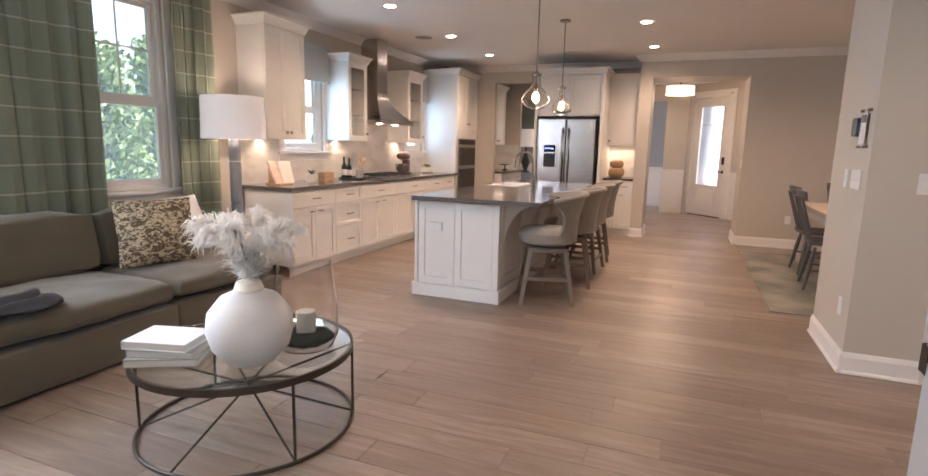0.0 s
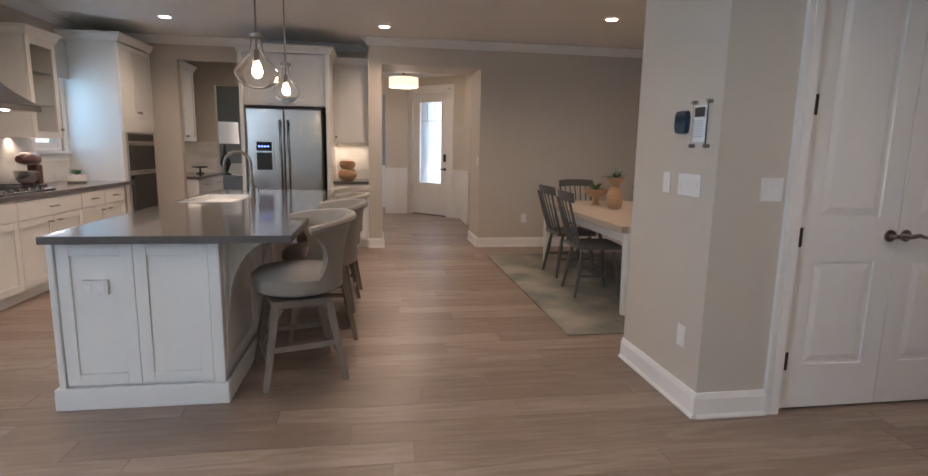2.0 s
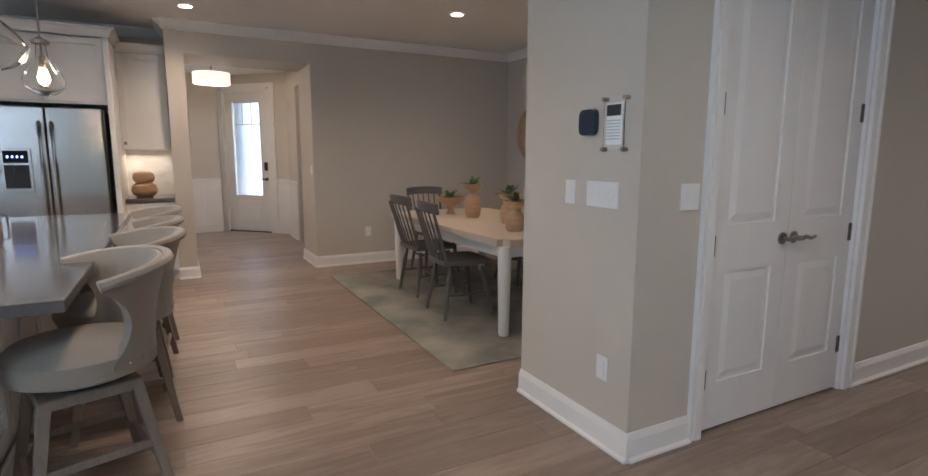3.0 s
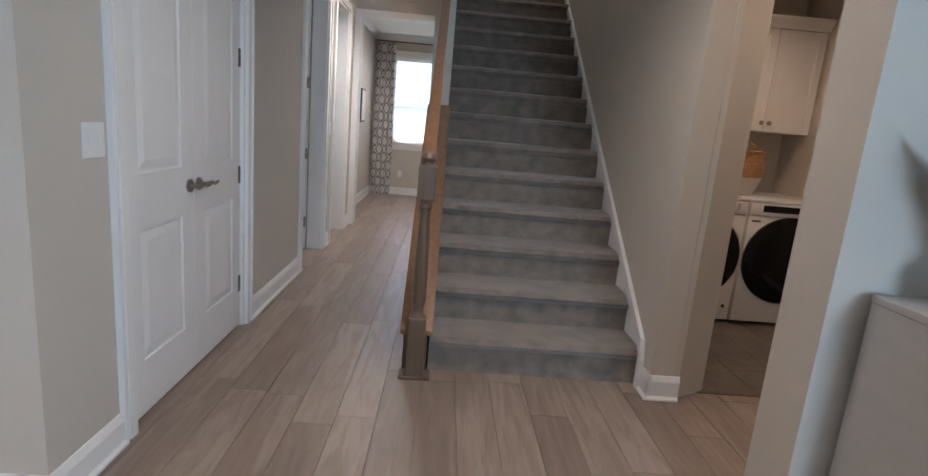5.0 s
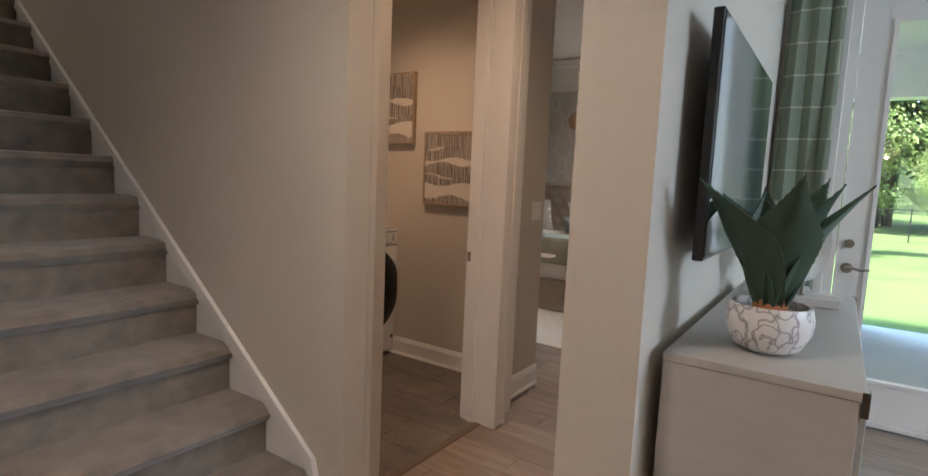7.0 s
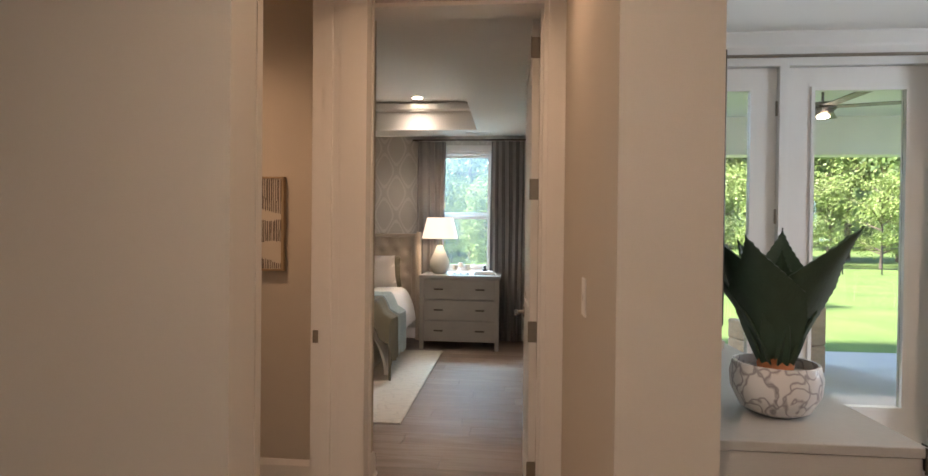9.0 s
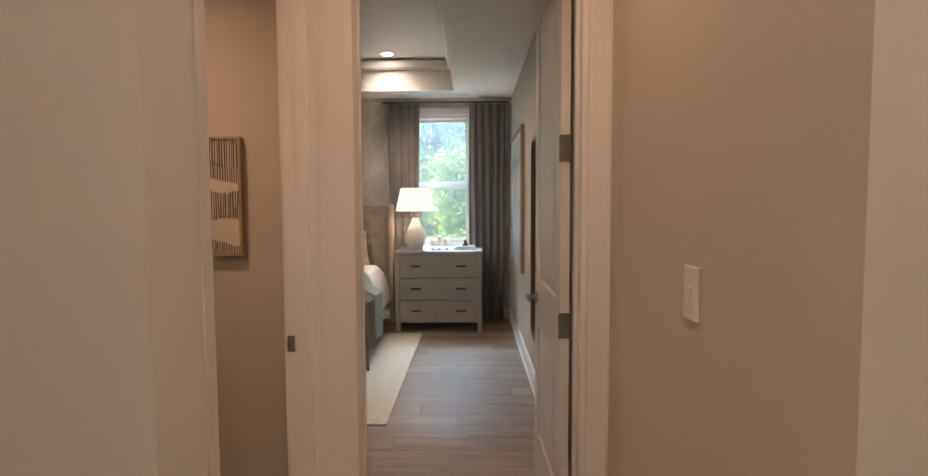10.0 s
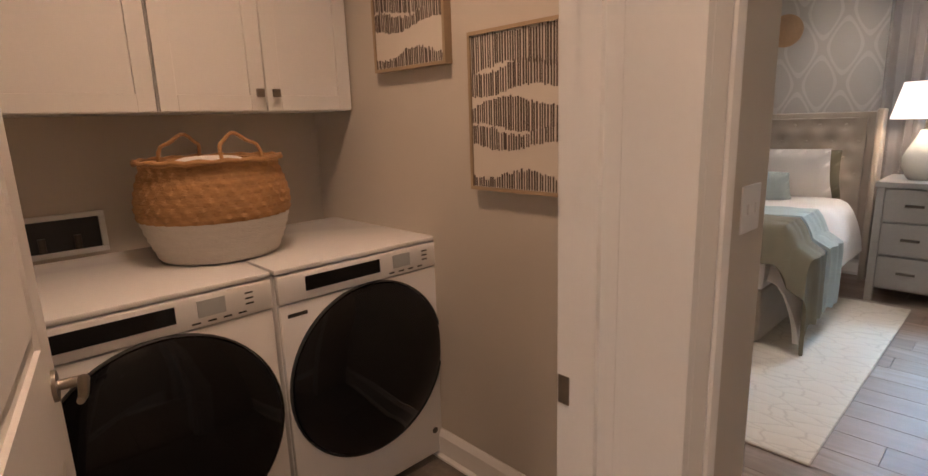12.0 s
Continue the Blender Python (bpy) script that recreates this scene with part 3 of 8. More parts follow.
wall("wall_pier", "y", 1.06, 1.20, 4.11, 4.82, H, (), "short greige wall pier with switches and thermostat")
wall("wall_dining_south", "x", 4.68, 4.82, 1.20, 9.5, H)
wall("wall_dining_east", "y", 3.56, 3.70, 4.82, 8.98, H)
wall("wall_dining_north", "x", 8.98, 9.70, 0.82, 3.70, H)
setting("hall_header", boxes((-0.497, 8.98, 2.43, 0.82, 9.70, H)), WALL, "greige dropped header over the hall opening", "wall")
wall("wall_pillar", "y", -0.675, -0.497, 8.98, 9.70, H, (), "greige wall end beside the refrigerator run")
wall("wall_kitchen_north", "x", 9.60, 9.70, -4.15, -0.675, H, [(-3.20, -2.22, 0.0, 2.47)])
wall("wall_pantry_back", "x", 11.10, 11.20, -4.15, -1.4, H, [(-3.15, -1.75, 0.0, 2.30)])
wall("wall_pantry_west", "y", -3.80, -3.665, 9.70, 11.10, H)
wall("wall_pantry_east", "y", -1.50, -1.40, 9.70, 11.10, H)
wall("wall_flex_back", "x", 14.4, 14.5, -5.2, 1.6, H, [(-2.6, -1.9, 0.8, 2.2)], "blue-grey painted room wall", BLUEROOM)
wall("wall_flex_west", "y", -5.2, -5.1, 11.2, 14.4, H, (), "blue-grey painted room wall", BLUEROOM)
wall("wall_foyer_west", "y", -1.40, -1.28, 9.70, 14.4, H, [(11.2, 13.0, 0.0, 2.42)])
wall("wall_foyer_east", "y", 1.06, 1.20, 9.70, 11.95, H, [(10.3, 11.2, 0.0, 2.42)])
wall("wall_foyer_side", "y", 2.2, 2.3, 9.70, 12.0, H, (), "blue-grey painted room wall", BLUEROOM)
# hall end
wall("wall_hall_end", "y", 9.40, 9.55, -0.2, 4.14, H, [(3.05, 3.85, 0.92, 2.42)])
wall("wall_hall_south", "x", 2.80, 2.95, 6.6, 6.75, H)
setting("hall_beam", boxes((6.30, 2.95, 2.56, 6.45, 3.97, H)), WALL, "greige cased beam across the hall", "wall")
wall("wall_end_room", "y", 6.6, 6.74, -0.2, 2.80, H)
wall("wall_end_south", "x", -0.3, -0.2, 6.6, 9.55, H)
# back of the closet, rooms behind hall doors
wall("wall_closet_side", "y", 3.55, 3.69, 4.11, 4.68, H)

# ceilings: main, raised stair lid, bedroom tray
TRAY = (1.95, -4.0, 5.6, -1.25)
setting("ceiling", boxes((-5.2, -1.2, H, 1.16, 11.2, H + 0.12), (1.16, 0.26, H, 2.36, 9.8, H + 0.12), (2.36, 2.95, H, 9.6, 9.8, H + 0.12),
                         (2.36, -0.33, H, 6.6, 1.48, H + 0.12), (6.6, -0.3, H, 9.6, 2.95, H + 0.12), (-5.2, 11.2, H, 4.0, 14.5, H + 0.12),
                         (1.16, 9.8, H, 4.0, 11.2, H + 0.12)), CEIL, "flat white painted ceiling", "ceiling")
setting("ceiling_stairwell", boxes((2.36, 1.48, 5.4, 6.74, 2.95, 5.5)), CEIL, "white stairwell ceiling", "ceiling")
setting("ceiling_bedroom", boxes((1.05, -4.6, 2.70, TRAY[0], 0.26, 2.80), (TRAY[2], -4.6, 2.70, 6.4, -0.3, 2.80), (TRAY[0], -4.6, 2.70, TRAY[2], TRAY[1], 2.80),
                                 (TRAY[0], TRAY[3], 2.70, TRAY[2], -0.3, 2.80), (TRAY[0], -0.3, 2.70, 2.42, 0.26, 2.80), (TRAY[0] - 0.05, TRAY[1] - 0.05, 3.05, TRAY[2] + 0.05, TRAY[3] + 0.05, 3.12),
                                 (TRAY[0] - 0.05, TRAY[1] - 0.05, 2.80, TRAY[0], TRAY[3] + 0.05, 3.05), (TRAY[2], TRAY[1] - 0.05, 2.80, TRAY[2] + 0.05, TRAY[3] + 0.05, 3.05),
                                 (TRAY[0], TRAY[1] - 0.05, 2.80, TRAY[2], TRAY[1], 3.05), (TRAY[0], TRAY[3], 2.80, TRAY[2], TRAY[3] + 0.05, 3.05)), CEIL, "white tray ceiling in the bedroom", "ceiling")
setting("tray_trim", boxes((TRAY[0], TRAY[1], 2.93, TRAY[2], TRAY[1] + 0.07, 3.03), (TRAY[0], TRAY[3] - 0.07, 2.93, TRAY[2], TRAY[3], 3.03),
                           (TRAY[0], TRAY[1] + 0.07, 2.93, TRAY[0] + 0.07, TRAY[3] - 0.07, 3.03), bev=0.02), TRIM, "white crown trim inside the tray ceiling", "trim")


def run_trim(name, segs, prof, material, label, category):
    """Moulding along wall faces. segs: (x0, y0, x1, y1, nx, ny), n pointing into the room; prof: (out, z) loop."""
    bm = bmesh.new()
    for x0, y0, x1, y1, nx, ny in segs:
        a = [bm.verts.new((x0 + nx * o, y0 + ny * o, z)) for o, z in prof]
        b = [bm.verts.new((x1 + nx * o, y1 + ny * o, z)) for o, z in prof]
        k = len(prof)
        for i in range(k):
            bm.faces.new((a[i], a[(i + 1) % k], b[(i + 1) % k], b[i]))
        bm.faces.new(a)
        bm.faces.new(b)
    bmesh.ops.recalc_face_normals(bm, faces=bm.faces)
    return setting(name, bm, material, label, category)


BASE = ((0, 0.001), (0.028, 0.001), (0.028, 0.012), (0.017, 0.024), (0.017, 0.105), (0.010, 0.125), (0.006, 0.135), (0, 0.135))
run_trim("baseboard", [
    (1.06, 3.97 - 0.017, 1.06, 4.82, -1, 0), (1.06, 3.97, 1.45, 3.97, 0, -1), (2.84, 3.97, 4.06, 3.97, 0, -1), (4.94, 3.97, 5.12, 3.97, 0, -1), (5.98, 3.97, 6.27, 3.97, 0, -1), (6.48, 4.14, 9.40, 4.14, 0, -1),
    (2.12, 1.465, 2.12, 1.637, -1, 0), (2.10, 1.62, 2.215, 1.62, 0, 1), (1.27, 0.43, 1.27, 1.58, 1, 0), (1.05, 1.58, 1.27, 1.58, 0, 1), (1.05, -1.05, 1.05, 1.60, -1, 0),
    (0.80, -1.05, 1.05, -1.05, 0, 1), (-4.15, -1.05, -1.42, -1.05, 0, 1), (-4.15, -1.05, -4.15, 4.35, 1, 0), (0.82, 8.98, 3.56, 8.98, 0, -1), (0.82, 8.965, 0.82, 9.70, -1, 0),
    (-0.69, 8.98, -0.482, 8.98, 0, -1), (-0.497, 8.965, -0.497, 9.70, 1, 0), (3.56, 4.82, 3.56, 8.98, -1, 0), (1.20, 4.82, 3.56, 4.82, 0, 1), (1.06, 4.82, 1.20, 4.82, 0, 1),
    (2.36, -0.18, 4.32, -0.18, 0, 1), (4.32, -0.18, 4.32, 1.48, -1, 0), (1.27, -4.45, 1.27, 0.08, 1, 0), (1.27, -4.45, 6.25, -4.45, 0, 1), (2.295, -0.34, 2.295, 0.16, -1, 0), (2.295, -0.34, 6.25, -0.34, 0, -1),
    (9.40, 2.95, 9.40, 4.14, -1, 0), (3.86, 2.95, 6.75, 2.95, 0, 1), (1.06, 9.70, 1.06, 10.22, -1, 0), (1.06, 11.28, 1.06, 11.95, -1, 0), (-1.28, 9.7, -1.28, 11.1, 1, 0),
    (-5.1, 14.4, 1.6, 14.4, 0, -1)], BASE, TRIM, "white painted baseboard with shoe moulding", "baseboard")
CROWN = ((0, H - 0.10), (0.012, H - 0.10), (0.03, H - 0.07), (0.07, H - 0.03), (0.09, H - 0.012), (0.09, H - 0.001), (0, H - 0.001))
run_trim("crown_trim", [
    (-4.15, -1.05, -4.15, 9.60, 1, 0), (-4.15, 9.60, -0.675, 9.60, 0, -1), (-0.675, 8.98, -0.675, 9.60, -1, 0), (-0.70, 8.98, 3.56, 8.98, 0, -1), (3.56, 4.82, 3.56, 8.98, -1, 0),
    (1.20, 4.82, 3.56, 4.82, 0, 1), (1.05, -1.05, 1.05, 1.58, -1, 0), (-4.15, -1.05, 1.05, -1.05, 0, 1), (9.40, 2.95, 9.40, 4.14, -1, 0), (6.46, 4.14, 9.40, 4.14, 0, -1)],
    CROWN, TRIM, "white crown moulding along the ceiling", "trim")


def casing(name, axis, face, n, a0, a1, head, w=0.085, label="white door casing", left=True, right=True):
    """Flat casing with a stepped edge round an opening on a wall face; n: +1 or -1, the way that the face looks."""
    bs = []
    for d0, d1, o0, o1 in ((0, 0.020, 0, w * 0.55), (0, 0.014, w * 0.55, w - 0.016), (0, 0.024, w - 0.016, w)):
        lo, hi = face + n * d0, face + n * d1
        if left:
            bs.append((a0 - o1, lo, 0, a0 - o0, hi, head + o1))
        if right:
            bs.append((a1 + o0, lo, 0, a1 + o1, hi, head + o1))
        bs.append((a0 - (o0 if left else 0), lo, head + o0, a1 + (o0 if right else 0), hi, head + o1))
    if axis == "y":
        bs = [(b[1], b[0], b[2], b[4], b[3], b[5]) for b in bs]
    return setting(name, boxes(*bs), TRIM, label, "trim")


def jambs(name, axis, lo, hi, a0, a1, head, stop=None):
    """Lining of an opening, with a door stop at stop on the other axis."""
    t = 0.02
    bs = [(a0, lo, 0, a0 + t, hi, head), (a1 - t, lo, 0, a1, hi, head), (a0 + t, lo, head - t, a1 - t, hi, head)]
    if stop is not None:
        bs += [(a0 + t, stop, 0, a0 + t + 0.012, stop + 0.035, head - t), (a1 - t - 0.012, stop, 0, a1 - t, stop + 0.035, head - t)]
    if axis == "y":
        bs = [(b[1], b[0], b[2], b[4], b[3], b[5]) for b in bs]
    return setting(name, boxes(*bs), TRIM, "white door jamb lining", "trim")


casing("trim_closet", "x", 3.97, -1, 1.53, 2.76, 2.46)
jambs("jamb_closet", "x", 3.97, 4.11, 1.53, 2.76, 2.46, 4.03)

casing("trim_laundry_in", "y", 2.36, 1, 0.44, 1.283, 2.46)
jambs("jamb_laundry", "y", 2.2495, 2.36, 0.44, 1.283, 2.46, 2.28)
setting("jamb_laundry_lining", boxes((2.131, 0.4405, 0, 2.249, 0.46, 2.458)), TRIM, "white lining between two door casings", "trim")
setting("trim_laundry_post", boxes((2.132, 0.352, 0, 2.155, 0.4395, 2.46), (2.124, 0.352, 0, 2.1315, 0.385, 2.5), bev=0.004), TRIM, "white casing between two doors", "trim")
casing("trim_bedroom", "x", 0.34, 1, 1.345, 2.12, 2.46, right=False)
jambs("jamb_bedroom", "x", 0.182, 0.338, 1.345, 2.205, 2.46, 0.25)
casing("trim_bedroom_in", "x", 0.18, -1, 1.345, 2.205, 2.46, right=False)
casing("trim_hall_door", "x", 3.97, -1, 4.06, 4.86, 2.46)
jambs("jamb_hall", "x", 3.97, 4.11, 4.06, 4.86, 2.46)
casing("trim_hall_second", "x", 3.97, -1, 5.20, 5.90, 2.46)
jambs("jamb_hall_second", "x", 3.97, 4.11, 5.20, 5.90, 2.46)
setting("trim_hall_beam", boxes((6.27, 3.90, 0, 6.48, 3.97, 2.56), (6.27, 2.95, 0, 6.48, 3.02, 2.56), (6.27, 3.02, 2.49, 6.48, 3.90, 2.56)), TRIM, "white cased opening across the hall", "trim")

# ---- floors under the planks, tiles, outdoors ----
setting("floor", boxes((-4.29, -1.2, -0.12, 9.6, 11.2, -0.010), (-5.2, 11.2, -0.12, 9.6, 14.5, -0.010), (1.05, -4.6, -0.12, 6.4, -1.2, -0.010)), GROUT, "oak plank floor running through the house", "floor")


# ---- windows ----
def window_west(name, y0, y1, z0, z1, grid=True, label="white double-hung window with grids in the upper sash", mesh=None):
    w = tagged(new(name), label, "window", "", "structure")
    w.location = (-4.15, (y0 + y1) / 2, z0)
    hw, h = (y1 - y0) / 2, z1 - z0
    mid = h * 0.47
    part("window_frame", boxes((-0.12, -hw, 0, -0.02, -hw + 0.04, h), (-0.12, hw - 0.04, 0, -0.02, hw, h), (-0.12, -hw + 0.04, h - 0.04, -0.02, hw - 0.04, h), (-0.12, -hw + 0.04, 0, -0.02, hw - 0.04, 0.04), bev=0.004), TRIM, w)
    part("sash", boxes((-0.07, -hw + 0.04, 0.04, -0.03, -hw + 0.08, mid), (-0.07, hw - 0.08, 0.04, -0.03, hw - 0.04, mid), (-0.07, -hw + 0.08, 0.04, -0.03, hw - 0.08, 0.09), (-0.07, -hw + 0.08, mid - 0.05, -0.03, hw - 0.08, mid), bev=0.004), TRIM, w)
    bs = [(-0.11, -hw + 0.04, mid, -0.075, -hw + 0.08, h - 0.04), (-0.11, hw - 0.08, mid, -0.075, hw - 0.04, h - 0.04), (-0.11, -hw + 0.08, mid, -0.075, hw - 0.08, mid + 0.04), (-0.11, -hw + 0.08, h - 0.08, -0.075, hw - 0.08, h - 0.04)]
    if grid:
        q = (mid + h) / 2
        bs += [(-0.10, -0.008, mid + 0.04, -0.085, 0.008, h - 0.08), (-0.099, -hw + 0.08, q - 0.008, -0.086, hw - 0.08, q + 0.008)]
    part("sash", boxes(*bs, bev=0.003), TRIM, w)
    for a, b, x in ((0.09, mid - 0.05, -0.05), (mid + 0.04, h - 0.08, -0.093)):
        g = part("pane", boxes((x - 0.003, -hw + 0.08, a, x + 0.003, hw - 0.08, b)), GLASS, w)
        g.visible_shadow = False
    # Full-height veil: insect screen plus the haze of glare over the view.
    sc = part("insect_screen_haze", boxes((-0.117, -hw + 0.04, 0.04, -0.1165, hw - 0.04, h - 0.04)), mesh or HAZESCREEN, w, "grey insect screen with painted glare haze")
    sc.visible_shadow = False
    part("window_casing", boxes((0.001, -hw - 0.075, -0.03, 0.020, -hw, h + 0.08), (0.001, hw, -0.03, 0.020, hw + 0.075, h + 0.08), (0.001, -hw, h, 0.020, hw, h + 0.08), bev=0.004), TRIM, w)
    part("sill", boxes((-0.03, -hw - 0.10, -0.035, 0.05, hw + 0.10, -0.002), (0.001, -hw - 0.075, -0.11, 0.016, hw + 0.075, -0.036), bev=0.004), TRIM, w)
    return w


window_west("window_1", 2.92, 3.62, 0.92, 2.50)
window_west("window_2", 5.08, 5.82, 1.25, 2.30, False, "white double-hung kitchen window over the counter")
window_west("window_3", 8.02, 8.58, 1.25, 2.30, False, "white double-hung kitchen window beside the oven tower")
# Unseen window; the area lamp in its opening lights the room from the west.
window_west("window_4", 0.35, 1.45, 0.92, 2.50)
wb = window_west("window_5", -0.385, 0.385, 0.90, 2.50, False, "white double-hung bedroom window behind the nightstand", FINEHAZE)
wb.matrix_basis = pose(2.135, -4.45, 0.90, 0, 0, 90)
we = window_west("window_6", -0.40, 0.40, 0.92, 2.42, False, "white window with blinds at the end of the hall")
we.matrix_basis = pose(9.40, 3.45, 0.92, 0, 0, 180)
wf = window_west("window_7", -0.35, 0.35, 0.8, 2.2, False, "white window in the blue-grey front room")
wf.matrix_basis = pose(-2.25, 14.4, 0.8, 0, 0, -90)


# ---- kitchen ----
def bar_handle(parent, x, y, z, length, vertical=False, material=None, label="dark bronze bar handle"):
    """A bar pull on two posts, standing out towards -y from the front at y."""
    bm = bmesh.new()
    d = Vector((0, 0, length / 2)) if vertical else Vector((length / 2, 0, 0))
    c = Vector((x, y - 0.028, z))
    add_tube(bm, [c - d, c + d], 0.0055, 8)
    for s in (-0.7, 0.7):
        add_tube(bm, [c + s * d, c + s * d + Vector((0, 0.028, 0))], 0.005, 8)
    return part("handle", bm, material or NICKEL, parent, label, True)


def knob(parent, x, y, z, label="dark bronze square knob"):
    return part("knob", boxes((x - 0.006, y - 0.018, z - 0.006, x + 0.006, y, z + 0.006), (x - 0.016, y - 0.030, z - 0.016, x + 0.016, y - 0.018, z + 0.016), bev=0.003), NICKEL, parent, label)


def shaker(x0, z0, x1, z1, y, rail=0.06, t=0.02):
    """A shaker front: frame proud of a flat panel; its face at y - t."""
    return boxes((x0, y - t, z0, x0 + rail, y, z1), (x1 - rail, y - t, z0, x1, y, z1), (x0 + rail, y - t, z0, x1 - rail, y, z0 + rail), (x0 + rail, y - t, z1 - rail, x1 - rail, y, z1),
                 (x0 + rail, y - t + 0.011, z0 + rail, x1 - rail, y, z1 - rail), bev=0.0015)


def base_cabinet(m, w, kind, group="kitchen base cabinets", h=0.867, d=0.58, toe=0.11):
    words = {"doors": "with one drawer over two shaker doors", "drawers": "with a stack of three drawers", "wide": "with a wide drawer over doors", "two": "with two small drawers over two doors"}[kind]
    c = thing("base_cabinet", m, "white shaker base cabinet " + words, "cabinet", group)
    part("body", boxes((0, 0.002, toe, w, d, h)), CAB, c)
    part("toe_kick", boxes((0.0, 0.06, 0.0, w, 0.08, toe)), CAB, c)
    g = 0.003
    top = h - 0.012
    if kind == "drawers":
        zs = [(top - 0.155, top), (top - 0.155 - 0.006 - 0.27, top - 0.161), (toe + 0.005, top - 0.155 - 0.012 - 0.27)]
        for a, b in zs:
            dr = part("drawer_front", shaker(g, a, w - g, b, 0, 0.045 if b - a > 0.2 else 0.03), CAB, c)
            bar_handle(dr, w / 2, -0.02, (a + b) / 2, 0.12)
    else:
        n = 2 if kind == "two" else 1
        for i in range(n):
            a, b = g + i * w / n, (i + 1) * w / n - g
            dr = part("drawer_front", boxes((a, -0.02, top - 0.155, b, 0, top), bev=0.002), CAB, c)
            bar_handle(dr, (a + b) / 2, -0.02, top - 0.078, 0.12)
        for i in range(2):
            a, b = g + i * w / 2, (i + 1) * w / 2 - g
            dr = part("cabinet_door", shaker(a, toe + 0.005, b, top - 0.161, 0), CAB, c)
            bar_handle(dr, b - 0.07 if i == 0 else a + 0.07, -0.02, top - 0.21, 0.06)
    return c


def crown(parent, w, d, z, over=0.06, h=0.09, sides=True):
    bm = bmesh.new()
    prof = [(0.0, z), (0.012, z), (0.02, z + h * 0.3), (over * 0.7, z + h * 0.75), (over, z + h * 0.85), (over, z + h)]
    loops = []
    for o, zz in prof + [(0.0, z + h)]:
        s = o if sides else 0
        loops.append([bm.verts.new(p) for p in ((-s, d, zz), (-s, -0.02 - o, zz), (w + s, -0.02 - o, zz), (w + s, d, zz))])
    for a, b in zip(loops, loops[1:]):
        for i in range(3):
            bm.faces.new((a[i], a[i + 1], b[i + 1], b[i]))
    bm.faces.new(loops[-2])
    bmesh.ops.recalc_face_normals(bm, faces=bm.faces)
    return part("crown", bm, CAB, parent)


def wall_cabinet(m, w, z0, z1, d=0.33, doors=2, glazed=False, group="kitchen wall cabinets", label=""):
    c = thing("wall_cabinet", m, label or ("white wall cabinet with a glazed shaker door" if glazed else "white painted shaker wall cabinet with crown moulding"), "cabinet", group)
    if glazed:
        part("body", boxes((0, 0, z0, 0.018, d, z1), (w - 0.018, 0, z0, w, d, z1), (0.018, 0, z0, w - 0.018, d, z0 + 0.018), (0.018, 0, z1 - 0.018, w - 0.018, d, z1), (0.018, d - 0.01, z0 + 0.018, w - 0.018, d, z1 - 0.018)), CAB, c)
        for k in (1, 2):
            zz = z0 + (z1 - z0) * k / 3
            part("shelf", boxes((0.018, 0.02, zz, w - 0.018, d - 0.01, zz + 0.008)), TABLEGLASS, c)
        r = 0.065
        dr = part("cabinet_door", boxes((0.002, -0.022, z0, r, -0.002, z1), (w - r, -0.022, z0, w - 0.002, -0.002, z1), (r, -0.022, z0, w - r, -0.002, z0 + r), (r, -0.022, z1 - r, w - r, -0.002, z1), bev=0.002), CAB, c)
        g = part("pane", boxes((r, -0.014, z0 + r, w - r, -0.010, z1 - r)), GLASS, dr)
        g.visible_shadow = False
        knob(dr, r / 2 if doors == -1 else w - r / 2, -0.022, z0 + 0.09)
    else:
        part("body", boxes((0, 0.0, z0, w, d, z1)), CAB, c)
        for i in range(doors):
            a, b = 0.003 + i * w / doors, (i + 1) * w / doors - 0.003
            dr = part("cabinet_door", shaker(a, z0 + 0.003, b, z1 - 0.003, -0.001), CAB, c)
            knob(dr, b - 0.03 if i == 0 and doors == 2 else a + 0.03, -0.021, z0 + 0.07)
    crown(c, w, d, z1)
    return c


FX = -3.50
yy = 4.40
for kind, w in (("doors", 0.72), ("drawers", 0.52), ("doors", 0.86), ("wide", 1.00), ("two", 0.94)):
    base_cabinet(pose(FX, yy, 0, 0, 0, 90), w - 0.002, kind)
    yy += w
single("worktop", boxes((-4.149, 4.38, 0.868, -3.47, 8.655, 0.906), bev=0.003), QUARTZ, (0, 0, 0), "dark grey polished quartz worktop along the window wall", "worktop")
setting("backsplash_west", boxes((-4.149, 4.40, 0.907, -4.140, 5.0, 1.38), (-4.149, 5.0, 0.907, -4.140, 5.9, 1.14), (-4.149, 5.9, 0.907, -4.140, 7.95, 1.60), (-4.149, 7.95, 0.907, -4.140, 8.65, 1.14)), MARBLE, "pale veined stone backsplash behind the counter", "backsplash")
wall_cabinet(pose(-3.82, 4.45, 0, 0, 0, 90), 0.60, 1.375, 2.47)
wall_cabinet(pose(-3.82, 5.87, 0, 0, 0, 90), 0.42, 1.385, 2.33, glazed=True)
wall_cabinet(pose(-3.82, 7.42, 0, 0, 0, 90), 0.48, 1.385, 2.33, glazed=True)


def valance(y0, y1):
    v = thing("roman_blind", (-4.06, (y0 + y1) / 2, 2.06), "flat pale blue-grey cloth window shade over the kitchen window", "blind", "kitchen blinds")
    w = (y1 - y0) / 2

    def fn(u, s):
        yv = -w + 2 * w * u
        return Vector((0.012 * math.sin(u * 9) * (1 - s), yv, s * 0.42))
    part("cloth", sheet(fn, 20, 4, 0.02), SHADE_CLOTH, v, "", True)
    part("head_rail", boxes((-0.085, -w, 0.40, -0.03, w, 0.44), bev=0.004), SHADE_CLOTH, v)


valance(5.02, 5.86)
valance(7.93, 8.64)

